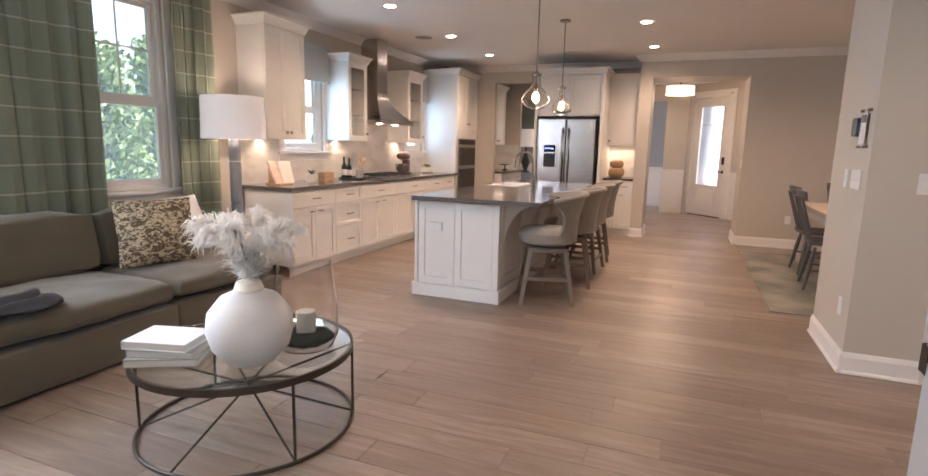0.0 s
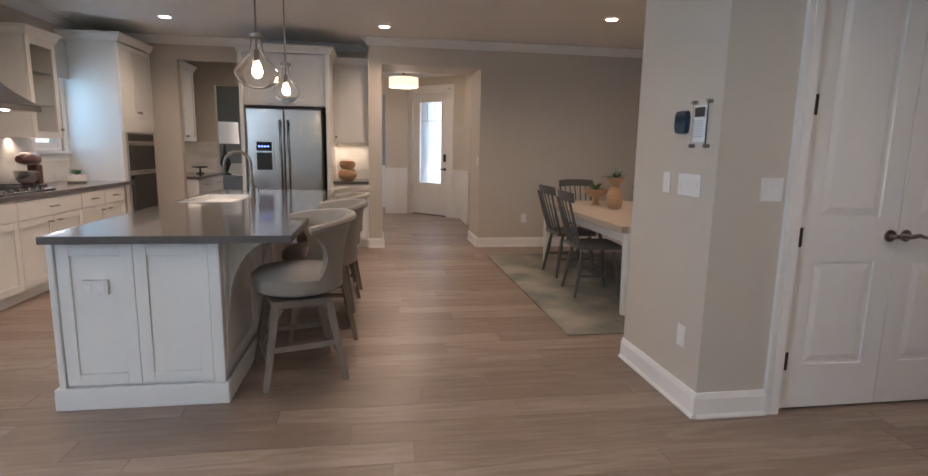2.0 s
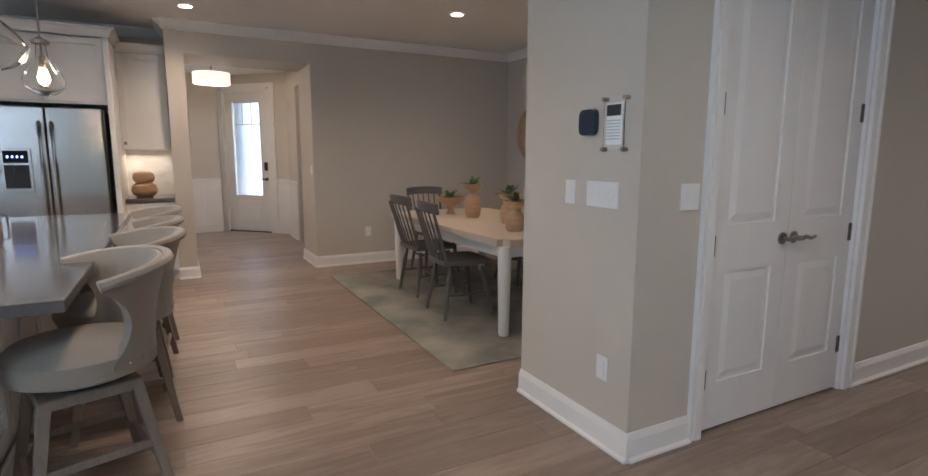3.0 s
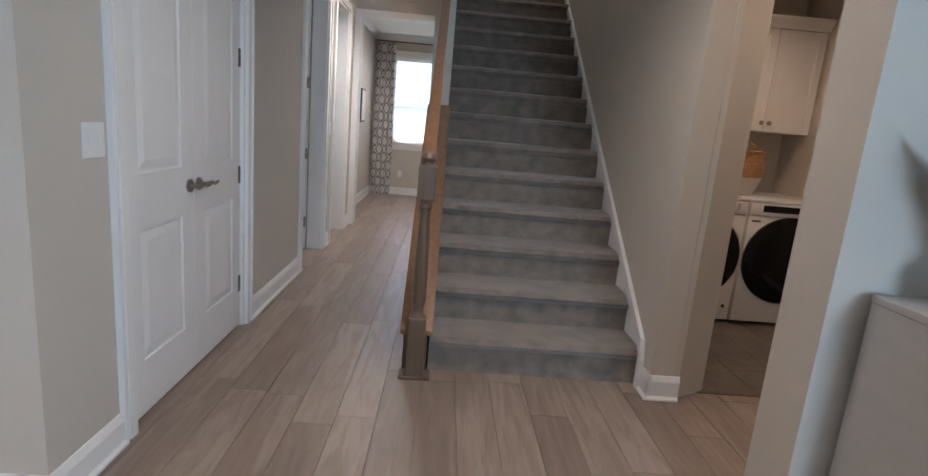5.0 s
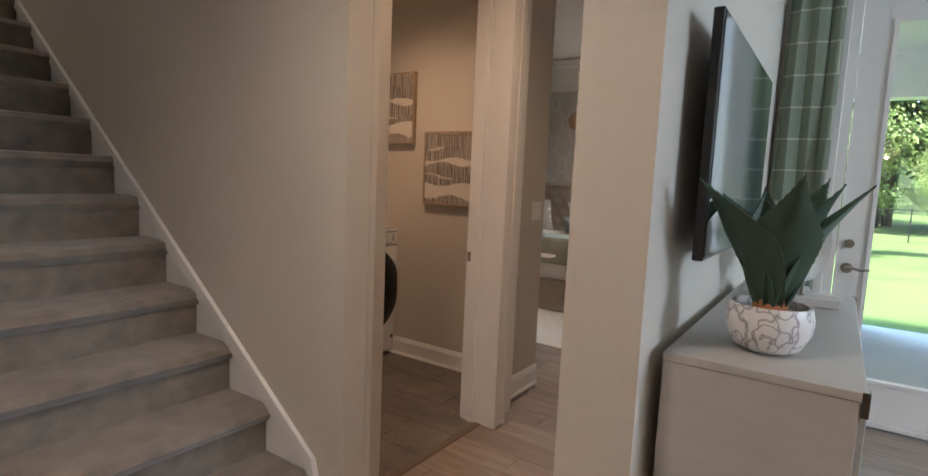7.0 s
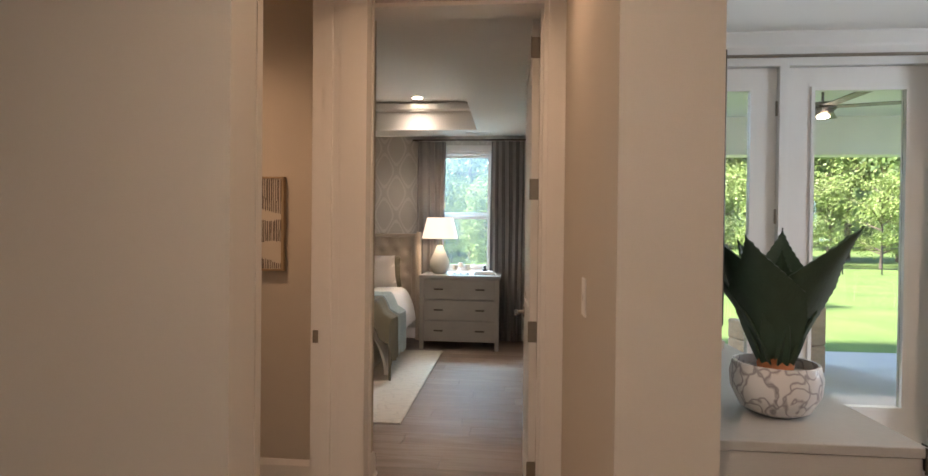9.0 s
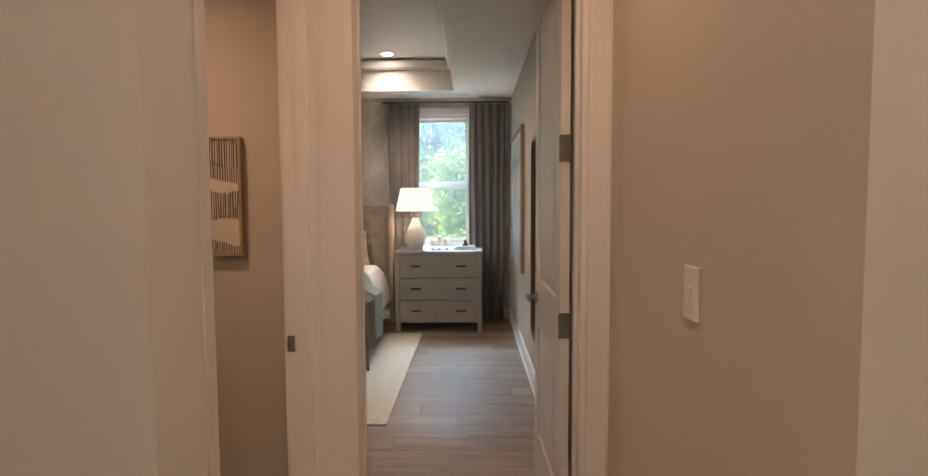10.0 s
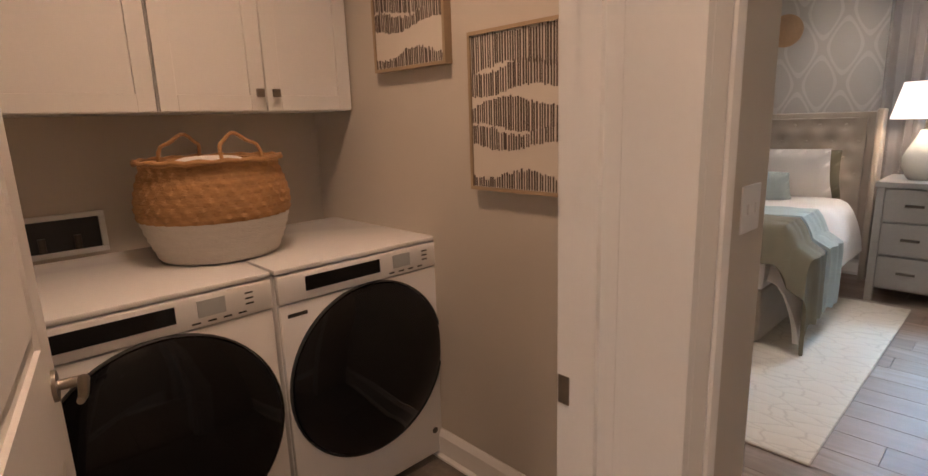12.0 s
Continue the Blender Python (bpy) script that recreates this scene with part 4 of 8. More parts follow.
# range hood
hood = thing("range_hood", (-4.14, 6.82, 1.62), "brushed stainless chimney range hood with a curved canopy", "range hood")
bm = bmesh.new()
rings = []
for k in range(9):
    t = k / 8
    f = (1 - t) ** 2.2
    hw, dp = 0.13 + (0.46 - 0.13) * f, 0.26 + (0.50 - 0.26) * f
    z = 0.05 + 0.42 * t
    rings.append([bm.verts.new(p) for p in ((0, -hw, z), (dp, -hw, z), (dp, hw, z), (0, hw, z))])
for a, b in zip(rings, rings[1:]):
    for i in range(4):
        bm.faces.new((a[i], a[(i + 1) % 4], b[(i + 1) % 4], b[i]))
bm.faces.new(rings[-1])
bmesh.ops.recalc_face_normals(bm, faces=bm.faces)
part("canopy", bm, STEEL, hood)
part("lip", boxes((0, -0.46, 0.0, 0.50, 0.46, 0.05), bev=0.004), STEEL, hood)
part("chimney", boxes((0, -0.128, 0.46, 0.258, 0.128, 1.12), bev=0.004), STEEL, hood)
for s in (-0.22, 0.22):
    part("hood_light", lathe([(0.03, -0.004), (0.03, 0.0)], 16, centre=(0.33, s, 0)), LENS, hood, "small lit hood lamp")

# cooktop
ck = thing("cooktop", (-3.84, 6.82, 0.907), "stainless gas cooktop with black cast-iron grates", "cooktop")
part("tray", boxes((-0.25, -0.45, 0, 0.26, 0.45, 0.012), bev=0.004), STEEL, ck)
for s in (-0.29, 0.0, 0.29):
    bs = [(-0.20, s - 0.135, 0.030, 0.16, s - 0.120, 0.045), (-0.20, s + 0.120, 0.030, 0.16, s + 0.135, 0.045)]
    bs += [(-0.20 + k * 0.087, s - 0.12, 0.030, -0.188 + k * 0.087, s + 0.12, 0.043) for k in range(5)]
    bs += [(-0.19, s - 0.13, 0.012, -0.175, s - 0.12, 0.03), (0.14, s + 0.12, 0.012, 0.155, s + 0.13, 0.03)]
    part("grate", boxes(*bs), BLACK, ck, "black cast-iron grate")
    part("burner", lathe([(0.045, 0.012), (0.045, 0.022), (0.03, 0.026)], 16, centre=(-0.02, s, 0)), BLACK, ck)
for k in range(5):
    part("dial", lathe([(0.018, 0.012), (0.017, 0.035), (0.010, 0.037)], 14, centre=(0.215, -0.24 + k * 0.12, 0)), STEEL, ck, "", True)

# oven tower
tw = thing("oven_tower", pose(-3.55, 8.66, 0, 0, 0, 90), "tall white oven cabinet with built-in microwave and oven", "cabinet")
part("body", boxes((0, 0, 0.11, 0.93, 0.60, 2.52)), CAB, tw)
part("toe_kick", boxes((0, 0.06, 0, 0.93, 0.10, 0.109)), CAB, tw)
for a, b in ((0.003, 0.464), (0.467, 0.927)):
    dr = part("cabinet_door", shaker(a, 1.66, b, 2.51, -0.001), CAB, tw)
    knob(dr, b - 0.03 if a < 0.1 else a + 0.03, -0.021, 1.73)
part("filler", boxes((0.003, -0.02, 1.50, 0.927, -0.001, 1.655)), CAB, tw)
dr = part("drawer_front", shaker(0.003, 0.12, 0.927, 0.47, -0.001), CAB, tw)
bar_handle(dr, 0.465, -0.02, 0.30, 0.16)
ov = part("oven", boxes((0.08, -0.03, 0.50, 0.85, -0.001, 1.48), bev=0.004), STEEL, tw, "stainless double wall oven")
part("oven_glass", boxes((0.095, -0.036, 0.52, 0.835, -0.031, 0.965)), BLACKGLASS, ov)
part("oven_glass", boxes((0.095, -0.036, 1.02, 0.835, -0.031, 1.325)), BLACKGLASS, ov)
part("control_panel", boxes((0.10, -0.036, 1.38, 0.83, -0.031, 1.46)), BLACKGLASS, ov)
for z in (0.99, 1.34):
    bar_handle(ov, 0.465, -0.03, z, 0.66, material=STEEL, label="stainless oven handle")
crown(tw, 0.93, 0.60, 2.52)

# refrigerator run on the north wall
fr = thing("refrigerator", (-2.13, 8.66, 0), "stainless French-door refrigerator with a water dispenser", "refrigerator")
part("body", boxes((0.005, 0.0, 0.02, 0.907, 0.90, 1.79), bev=0.004), DARKSTEEL, fr)
for i, (a, b) in enumerate(((0.0, 0.443), (0.447, 0.89))):
    d = part("refrigerator_door", boxes((a, -0.075, 0.64, b, -0.003, 1.80), bev=0.012, seg=2), STEEL, fr)
    hx = b - 0.045 if i == 0 else a + 0.045
    bm = bmesh.new()
    add_tube(bm, [(hx, -0.075, 0.78), (hx, -0.125, 0.80), (hx, -0.13, 1.2), (hx, -0.125, 1.64), (hx, -0.075, 1.66)], 0.014, 10)
    part("handle", bm, STEEL, d, "long stainless handle", True)
    if i == 0:
        dp = part("dispenser", boxes((0.09, -0.083, 1.02, 0.32, -0.076, 1.42), bev=0.003), STEEL, d, "water and ice dispenser")
        # A flat black plate drawn as the dispenser's hollow.
        part("dark_recess_plate", boxes((0.115, -0.087, 1.06, 0.295, -0.0835, 1.27)), BLACK, dp)
        part("display", boxes((0.115, -0.087, 1.29, 0.295, -0.0835, 1.40)), BLACKGLASS, dp)
        for k in range(4):
            part("icon", boxes((0.14 + k * 0.035, -0.0885, 1.335, 0.155 + k * 0.035, -0.0872, 1.355)), DISPLAY, dp, "small lit blue icon")
        part("nozzle", tube([(0.205, -0.10, 1.26), (0.205, -0.10, 1.20)], 0.018, 10), BLACK, dp)
fd = part("freezer_drawer", boxes((0.0, -0.075, 0.06, 0.89, -0.003, 0.63), bev=0.012, seg=2), STEEL, fr)
part("handle", tube([(0.08, -0.12, 0.56), (0.81, -0.12, 0.56)], 0.014, 10), STEEL, fd, "", True)
pn = thing("refrigerator_surround", (-2.20, 8.64, 0), "white tall panels and cabinet over the refrigerator", "cabinet")
part("side_panel", boxes((0, -0.02, 0, 0.045, 0.95, 2.46)), CAB, pn)
part("side_panel", boxes((1.015, -0.02, 0, 1.06, 0.95, 2.46)), CAB, pn)
part("body", boxes((0.045, 0.02, 1.84, 1.015, 0.95, 2.46)), CAB, pn)
for a, b in ((0.05, 0.528), (0.532, 1.01)):
    dr = part("cabinet_door", shaker(a, 1.86, b, 2.45, 0.019), CAB, pn)
    knob(dr, b - 0.03 if a < 0.1 else a + 0.03, -0.001, 1.92)
crown(pn, 1.06, 0.95, 2.46)
base_cabinet(pose(-1.14, 9.0, 0), 0.46, "two")
single("worktop", boxes((-1.139, 8.97, 0.868, -0.678, 9.598, 0.906), bev=0.003), QUARTZ, (0, 0, 0), "short dark quartz worktop beside the refrigerator", "worktop")
wall_cabinet(pose(-1.14, 9.27, 0), 0.46, 1.42, 2.44, doors=1)
setting("backsplash_north", boxes((-1.14, 9.590, 0.907, -0.68, 9.599, 1.42)), MARBLE, "pale veined stone backsplash", "backsplash")
vs = thing("stacked_vase", (-0.97, 9.28, 0.907), "two-tier round woven tan vase on the side counter", "vase")
part("lower_body", lathe([(0.07, 0), (0.115, 0.03), (0.13, 0.08), (0.115, 0.13), (0.07, 0.155)], 24), TURNED, vs, "", True)
part("upper_body", lathe([(0.07, 0.155), (0.10, 0.18), (0.11, 0.22), (0.095, 0.26), (0.055, 0.275), (0.05, 0.27), (0.04, 0.2)], 24), TURNED, vs, "", True)

# butler's pantry through the opening
base_cabinet(pose(-3.07, 9.72, 0, 0, 0, 90), 0.62, "drawers", "pantry cabinets")
base_cabinet(pose(-3.07, 10.34, 0, 0, 0, 90), 0.62, "drawers", "pantry cabinets")
single("worktop", boxes((-3.662, 9.705, 0.868, -3.04, 10.98, 0.906), bev=0.003), QUARTZ, (0, 0, 0), "dark quartz pantry worktop", "worktop")
wall_cabinet(pose(-3.335, 9.72, 0, 0, 0, 90), 0.90, 1.40, 2.42, group="pantry cabinets")
setting("backsplash_pantry", boxes((-3.664, 9.705, 0.907, -3.655, 11.09, 1.40), (-3.65, 11.09, 0.907, -3.16, 11.099, 1.40)), MARBLE, "pale veined pantry backsplash", "backsplash")
st = thing("cake_stand", (-3.24, 10.45, 0.907), "small black cake stand on the pantry counter", "cake stand")
part("foot", lathe([(0.06, 0), (0.055, 0.01), (0.015, 0.03), (0.012, 0.09)], 20), BLACK, st, "", True)
part("plate", lathe([(0.012, 0.09), (0.11, 0.10), (0.115, 0.115), (0.10, 0.118)], 24), BLACK, st, "", True)
lp = thing("table_lamp", pose(-3.45, 12.7, 0.78) @ Matrix.Scale(1.25, 4), "white drum table lamp with dark base on a blue cabinet", "lamp", "table lamps")
part("base", lathe([(0.08, 0), (0.08, 0.02), (0.03, 0.05), (0.08, 0.18), (0.03, 0.34), (0.01, 0.5)], 20), BLACK, lp, "", True)
part("shade", lathe([(0.21, 0.48), (0.20, 0.80), (0.195, 0.80), (0.205, 0.48)], 28, True), SHADEWHITE, lp, "", True)
cb = thing("console_cabinet", (-3.40, 12.7, 0), "blue painted console cabinet in the front room", "cabinet")
part("body", boxes((-0.5, -0.22, 0.08, 0.5, 0.22, 0.78), bev=0.005), BLUEROOM, cb)
for s in (-0.47, 0.43):
    for q in (-0.2, 0.16):
        part("leg", boxes((s, q, 0, s + 0.04, q + 0.04, 0.08)), BLACK, cb)
cu = sheet(lambda u, v: Vector((0.35 * u, 0.03 * math.sin(u * 25), v * 2.4)), 24, 2, 0.004)
single("curtain", cu, BLACK, (-3.0, 14.25, 0.02), "dark curtain beside the front room window", "curtain", "", True)

# ---- island ----
isl = thing("kitchen_island", (-2.154, 4.44, 0), "white shaker kitchen island with panelled sides", "island")
W, L, HT = 0.80, 2.90, 0.867
part("body", boxes((0.02, 0.02, 0, W - 0.02, L - 0.02, HT)), CAB, isl)
part("end_panel", shaker(0.035, 0.12, 0.385, HT - 0.01, 0.0, 0.06), CAB, isl, "", False, pose(0, 0.019, 0))
part("end_panel", shaker(0.388, 0.12, 0.738, HT - 0.01, 0.0, 0.06), CAB, isl, "", False, pose(0, 0.019, 0))
part("corner_post", boxes((0.742, -0.012, 0.0, 0.80, 0.05, HT), bev=0.004), CAB, isl)
part("corner_post", boxes((0.0, -0.012, 0.0, 0.03, 0.05, HT), bev=0.004), CAB, isl)
for k in range(4):
    part("side_panel", shaker(0.07 + k * 0.70, 0.14, 0.07 + k * 0.70 + 0.68, HT - 0.01, 0.0, 0.07), CAB, isl, "", False, pose(W - 0.021, 0, 0, 0, 0, 90))
part("base_trim", boxes((-0.018, -0.030, 0.0, W + 0.018, -0.012, 0.115), (W, -0.012, 0.0, W + 0.018, L, 0.115), (-0.018, -0.012, 0.0, 0.0, L, 0.115), bev=0.004), CAB, isl)
ol = part("outlet", boxes((0.145, -0.012, 0.60, 0.265, 0.012, 0.675), bev=0.002), PLASTIC, isl, "white double outlet plate")
for s in (0.175, 0.235):
    part("socket", boxes((s - 0.016, -0.016, 0.618, s + 0.016, -0.0125, 0.657), bev=0.001), TRIM, ol)
for yb in (0.15, 1.05, 1.95, 2.75):
    bm = bmesh.new()
    pts = [(0, 0), (0, -0.42)] + [(0.26 * (1 - math.cos(a)) * 1.0, -0.42 + 0.40 * math.sin(a)) for a in np.linspace(0.15, 1.5, 8)] + [(0.26, 0)]
    lo = [bm.verts.new((W - 0.01 + x, yb, HT + z)) for x, z in pts]
    hi = [bm.verts.new((W - 0.01 + x, yb + 0.05, HT + z)) for x, z in pts]
    bm.faces.new(lo)
    bm.faces.new(hi)
    for i in range(len(pts)):
        j = (i + 1) % len(pts)
        bm.faces.new((lo[i], lo[j], hi[j], hi[i]))
    bmesh.ops.recalc_face_normals(bm, faces=bm.faces)
    part("bracket", bm, CAB, isl, "curved white counter bracket")
cto = thing("island_counter", (-2.15, 4.36, 0.868), "dark grey polished quartz island worktop with an undermount sink", "worktop")
sx0, sx1, sy0, sy1 = 0.06, 0.48, 1.70, 2.42
bm = bmesh.new()
quads = []
for z in (0.0, 0.038):
    quads.append(([bm.verts.new((x, y, z)) for x, y in ((0, 0), (1.16, 0), (1.16, 3.02), (0, 3.02))], [bm.verts.new((x, y, z)) for x, y in ((sx0, sy0), (sx1, sy0), (sx1, sy1), (sx0, sy1))]))
for i in range(4):
    j = (i + 1) % 4
    for o, h in quads:
        bm.faces.new((o[i], o[j], h[j], h[i]))
    for q in (0, 1):
        bm.faces.new((quads[0][q][i], quads[0][q][j], quads[1][q][j], quads[1][q][i]))
bmesh.ops.recalc_face_normals(bm, faces=bm.faces)
bmesh.ops.bevel(bm, geom=[e for e in bm.edges if min(v.co.z for v in e.verts) > 0.03], offset=0.003, segments=2, affect="EDGES")
part("slab", bm, QUARTZ, cto)
sk = thing("sink", (-2.15, 4.36, 0.71), "white rimmed kitchen sink set in the island", "sink")
part("basin", boxes((sx0 + 0.001, sy0 + 0.001, 0, sx1 - 0.001, sy1 - 0.001, 0.012), (sx0 + 0.001, sy0 + 0.001, 0.012, sx0 + 0.02, sy1 - 0.001, 0.200), (sx1 - 0.02, sy0 + 0.001, 0.012, sx1 - 0.001, sy1 - 0.001, 0.200),
                    (sx0 + 0.02, sy0 + 0.001, 0.012, sx1 - 0.02, sy0 + 0.02, 0.200), (sx0 + 0.02, sy1 - 0.02, 0.012, sx1 - 0.02, sy1 - 0.001, 0.200)), ENAMEL, sk)
part("drain", lathe([(0.04, 0.012), (0.038, 0.015), (0.01, 0.013)], 20, False, ((sx0 + sx1) / 2, (sy0 + sy1) / 2, 0)), STEEL, sk, "round steel drain", True)
fc = thing("faucet", (-1.62, 6.45, 0.907), "brushed nickel gooseneck kitchen faucet", "faucet")
arc = [(0, 0, 0), (0, 0, 0.22)] + [(-0.11 + 0.11 * math.cos(a), 0, 0.28 + 0.11 * math.sin(a)) for a in np.linspace(0, math.pi * 0.95, 12)] + [(-0.225, 0, 0.20)]
part("spout", tube(arc, 0.014, 12), NICKEL, fc, "", True)
part("base", lathe([(0.028, 0), (0.028, 0.05), (0.02, 0.06), (0.018, 0.14)], 16), NICKEL, fc, "", True)
part("lever", tube([(0, 0, 0.08), (0.03, -0.04, 0.10), (0.05, -0.09, 0.11)], 0.007, 8), NICKEL, fc, "", True)
dsp = thing("soap_dispenser", (-1.62, 6.70, 0.907), "small brushed nickel soap dispenser", "dispenser")
part("pump", tube([(0, 0, 0), (0, 0, 0.07), (-0.04, 0, 0.085), (-0.07, 0, 0.075)], 0.008, 8), NICKEL, dsp, "", True)


def stool(m):
    s = thing("bar_stool", m, "counter stool with oatmeal barrel back and grey wooden legs", "stool", "stools at the island")
    # seat faces -x; the back is on the +x side
    part("seat", lathe([(0.02, 0.515), (0.20, 0.515), (0.245, 0.535), (0.262, 0.575), (0.258, 0.615), (0.225, 0.645), (0.10, 0.658), (0.01, 0.658)], 36), STOOL, s, "", True)

    def shell(u, v):
        a = (u - 0.5) * 2
        reach = min(1.60, 1.12 + 0.55 * (2 * v - 0.95) ** 2)
        ang = a * reach
        z = 0.545 + (0.955 - 0.05 * a * a - 0.545) * v
        r = 0.262 + 0.035 * v - 0.02 * math.sin(math.pi * v)
        return Vector((r * math.cos(ang) + 0.03 * v, r * math.sin(ang) * (1 + 0.05 * v), z))
    part("backrest", sheet(shell, 40, 12, 0.035), STOOL, s, "", True)
    bm = bmesh.new()
    add_tube(bm, [shell(k / 40, 1.0) for k in range(41)], 0.022, 8)
    part("rolled_edge", bm, STOOL, s, "", True)
    part("swivel", lathe([(0.15, 0.492), (0.15, 0.514)], 24), BLACK, s)
    part("apron", boxes((-0.17, -0.17, 0.445, 0.17, 0.17, 0.49), bev=0.006), GREYWOOD, s)
    for a, b in ((-1, -1), (-1, 1), (1, -1), (1, 1)):
        bm = bmesh.new()
        bmesh.ops.create_cube(bm, size=1)
        for v in bm.verts:
            t = 0.488 if v.co.z > 0 else 0.0
            w = 0.022 if t else 0.016
            k = 0.145 if t else 0.225
            v.co = Vector((a * k + (1 if v.co.x > 0 else -1) * w, b * k + (1 if v.co.y > 0 else -1) * w, t))
        bmesh.ops.bevel(bm, geom=bm.edges[:], offset=0.003, segments=1, affect="EDGES")
        part("leg", bm, GREYWOOD, s)
    for z, pairs in ((0.15, (((-1, -1), (-1, 1)), ((1, -1), (1, 1)))), (0.22, (((-1, -1), (1, -1)), ((-1, 1), (1, 1))))):
        k = 0.225 - 0.08 * z / 0.488
        for p, q in pairs:
            x0, x1, y0, y1 = min(p[0], q[0]) * k, max(p[0], q[0]) * k, min(p[1], q[1]) * k, max(p[1], q[1]) * k
            part("stretcher", boxes((x0 - 0.009, y0 - 0.009, z - 0.016, x1 + 0.009, y1 + 0.009, z + 0.016), bev=0.002), GREYWOOD, s)
    for k in range(26):
        a = -0.95 + 1.9 * k / 25
        p = shell(0.5 + a * 0.5, 0.10)
        o = Vector((p.x, p.y, 0)).normalized()
        if k % 2 == 0:
            part("nailhead", lathe([(0.006, 0), (0.004, 0.004)], 8), NICKEL, s, "", False, Matrix.Translation(p + o * 0.004) @ o.to_track_quat("Z", "Y").to_matrix().to_4x4())
    return s


st0 = stool(pose(-1.03, 4.81, 0, 0, 0, 18))
for yq, rz in ((5.52, 8), (6.22, -4), (6.95, 6)):
    copy_thing(st0, pose(-0.97, yq, 0, 0, 0, rz))


def pendant(x, y, zb, wide):
    p = thing("pendant_light", (x, y, zb), "clear blown-glass pendant lamp on a nickel rod", "pendant lamp", "pendants over the island")
    glassp = [(0.035, 0.30), (0.042, 0.24), (0.05, 0.20), (0.13, 0.13), (0.155, 0.09), (0.14, 0.045), (0.09, 0.012), (0.05, 0.0), (0.05, 0.004), (0.088, 0.016), (0.136, 0.047), (0.151, 0.09), (0.127, 0.127), (0.047, 0.197), (0.038, 0.24), (0.031, 0.30)]
    glassp = [(r * wide, z) for r, z in glassp]
    part("glass_shade", lathe(glassp, 40, True), CLEAR, p, "", True)
    part("bulb", lathe([(0.008, 0.06), (0.026, 0.075), (0.032, 0.10), (0.024, 0.13), (0.013, 0.16)], 20), FILAMENT, p, "lit filament bulb", True)
    part("socket", lathe([(0.016, 0.155), (0.018, 0.22), (0.010, 0.23)], 16), NICKEL, p, "", True)
    part("cap", lathe([(0.045, 0.295), (0.046, 0.315), (0.02, 0.33), (0.008, 0.34)], 24), NICKEL, p, "", True)
    part("rod", tube([(0, 0, 0.22), (0, 0, H - zb - 0.02)], 0.006, 8), NICKEL, p, "", True)
    part("canopy", lathe([(0.06, H - zb - 0.02), (0.06, H - zb - 0.001)], 24), NICKEL, p, "", True)
    bulb_light(x, y, zb + 0.10, 6, (1.0, 0.70, 0.42), 0.03)
    return p


pendant(-1.28, 5.16, 1.70, 0.88)
pendant(-1.31, 6.43, 1.715, 0.70)

# counter clutter
bk = thing("cookbook", (-3.85, 4.70, 0.907), "open cookbook leaning on a stand", "book")
part("page", boxes((-0.01, -0.15, 0.0, 0.01, -0.005, 0.24), bev=0.002), COOK, bk, "", False, pose(0, 0, 0.01, 0, -20, 14))
part("page", boxes((-0.01, 0.005, 0.0, 0.01, 0.15, 0.24), bev=0.002), PAPER, bk, "", False, pose(0, 0, 0.01, 0, -20, -14))
part("stand", boxes((-0.13, -0.10, 0.0, 0.06, 0.10, 0.010), (-0.11, -0.08, 0.01, -0.10, 0.08, 0.17)), TURNED, bk)


def leafy(parent, cx, cy, z, r, n, seed, size=0.05, material=None):
    rg = random.Random(seed)
    for k in range(n):
        a, e = rg.random() * 6.283, 0.3 + rg.random() * 1.0
        d = Vector((math.cos(a) * math.cos(e), math.sin(a) * math.cos(e), math.sin(e)))
        s = Vector((-math.sin(a), math.cos(a), 0))
        ln = r * (0.6 + 0.6 * rg.random())

        def fn(u, v):
            w = size * 0.5 * math.sin(math.pi * min(1, 0.1 + 0.9 * v)) * (1 - v * 0.3)
            return Vector((cx, cy, z)) + d * ln * v + s * (u - 0.5) * 2 * w + Vector((0, 0, -ln * 0.35 * v * v))
        part("leaf", sheet(fn, 2, 5, 0.0015), material or LEAF, parent, "", True)


pl = thing("potted_plant", (-3.86, 5.20, 0.907), "small succulent in a white and wood pot", "plant", "counter plants")
part("pot", lathe([(0.05, 0), (0.06, 0.02), (0.062, 0.09), (0.055, 0.09), (0.05, 0.03)], 24), CERAMIC, pl, "", True)
leafy(pl, 0, 0, 0.085, 0.10, 12, 3, 0.04)
bd = thing("wooden_box", (-3.88, 5.50, 0.907), "pale wooden box on the counter", "box")
part("body", boxes((-0.05, -0.09, 0, 0.05, 0.09, 0.10), bev=0.004), TURNED, bd)
tr = thing("round_tray", (-3.85, 6.02, 0.907), "round black serving tray", "tray")
part("dish", lathe([(0.02, 0), (0.17, 0.0), (0.18, 0.02), (0.172, 0.02), (0.165, 0.006), (0.02, 0.006)], 32), BLACK, tr, "", True)
for bx_, by_, hh in ((-3.92, 5.93, 0.27), (-3.89, 6.00, 0.25)):
    b_ = thing("bottle", (bx_, by_, 0.915), "dark glass oil bottle on the tray", "bottle", "oil bottles")
    part("body", lathe([(0.03, 0), (0.032, 0.01), (0.032, hh * 0.55), (0.013, hh * 0.72), (0.012, hh)], 18), BOTTLE, b_, "", True)
    part("label_band", lathe([(0.0326, hh * 0.15), (0.0326, hh * 0.42)], 18), PAPER, b_)
cr = thing("utensil_crock", (-3.82, 6.13, 0.915), "stone crock holding wooden utensils", "crock")
part("pot", lathe([(0.045, 0), (0.05, 0.01), (0.05, 0.11), (0.044, 0.11), (0.042, 0.02)], 20), CONCRETE, cr, "", True)
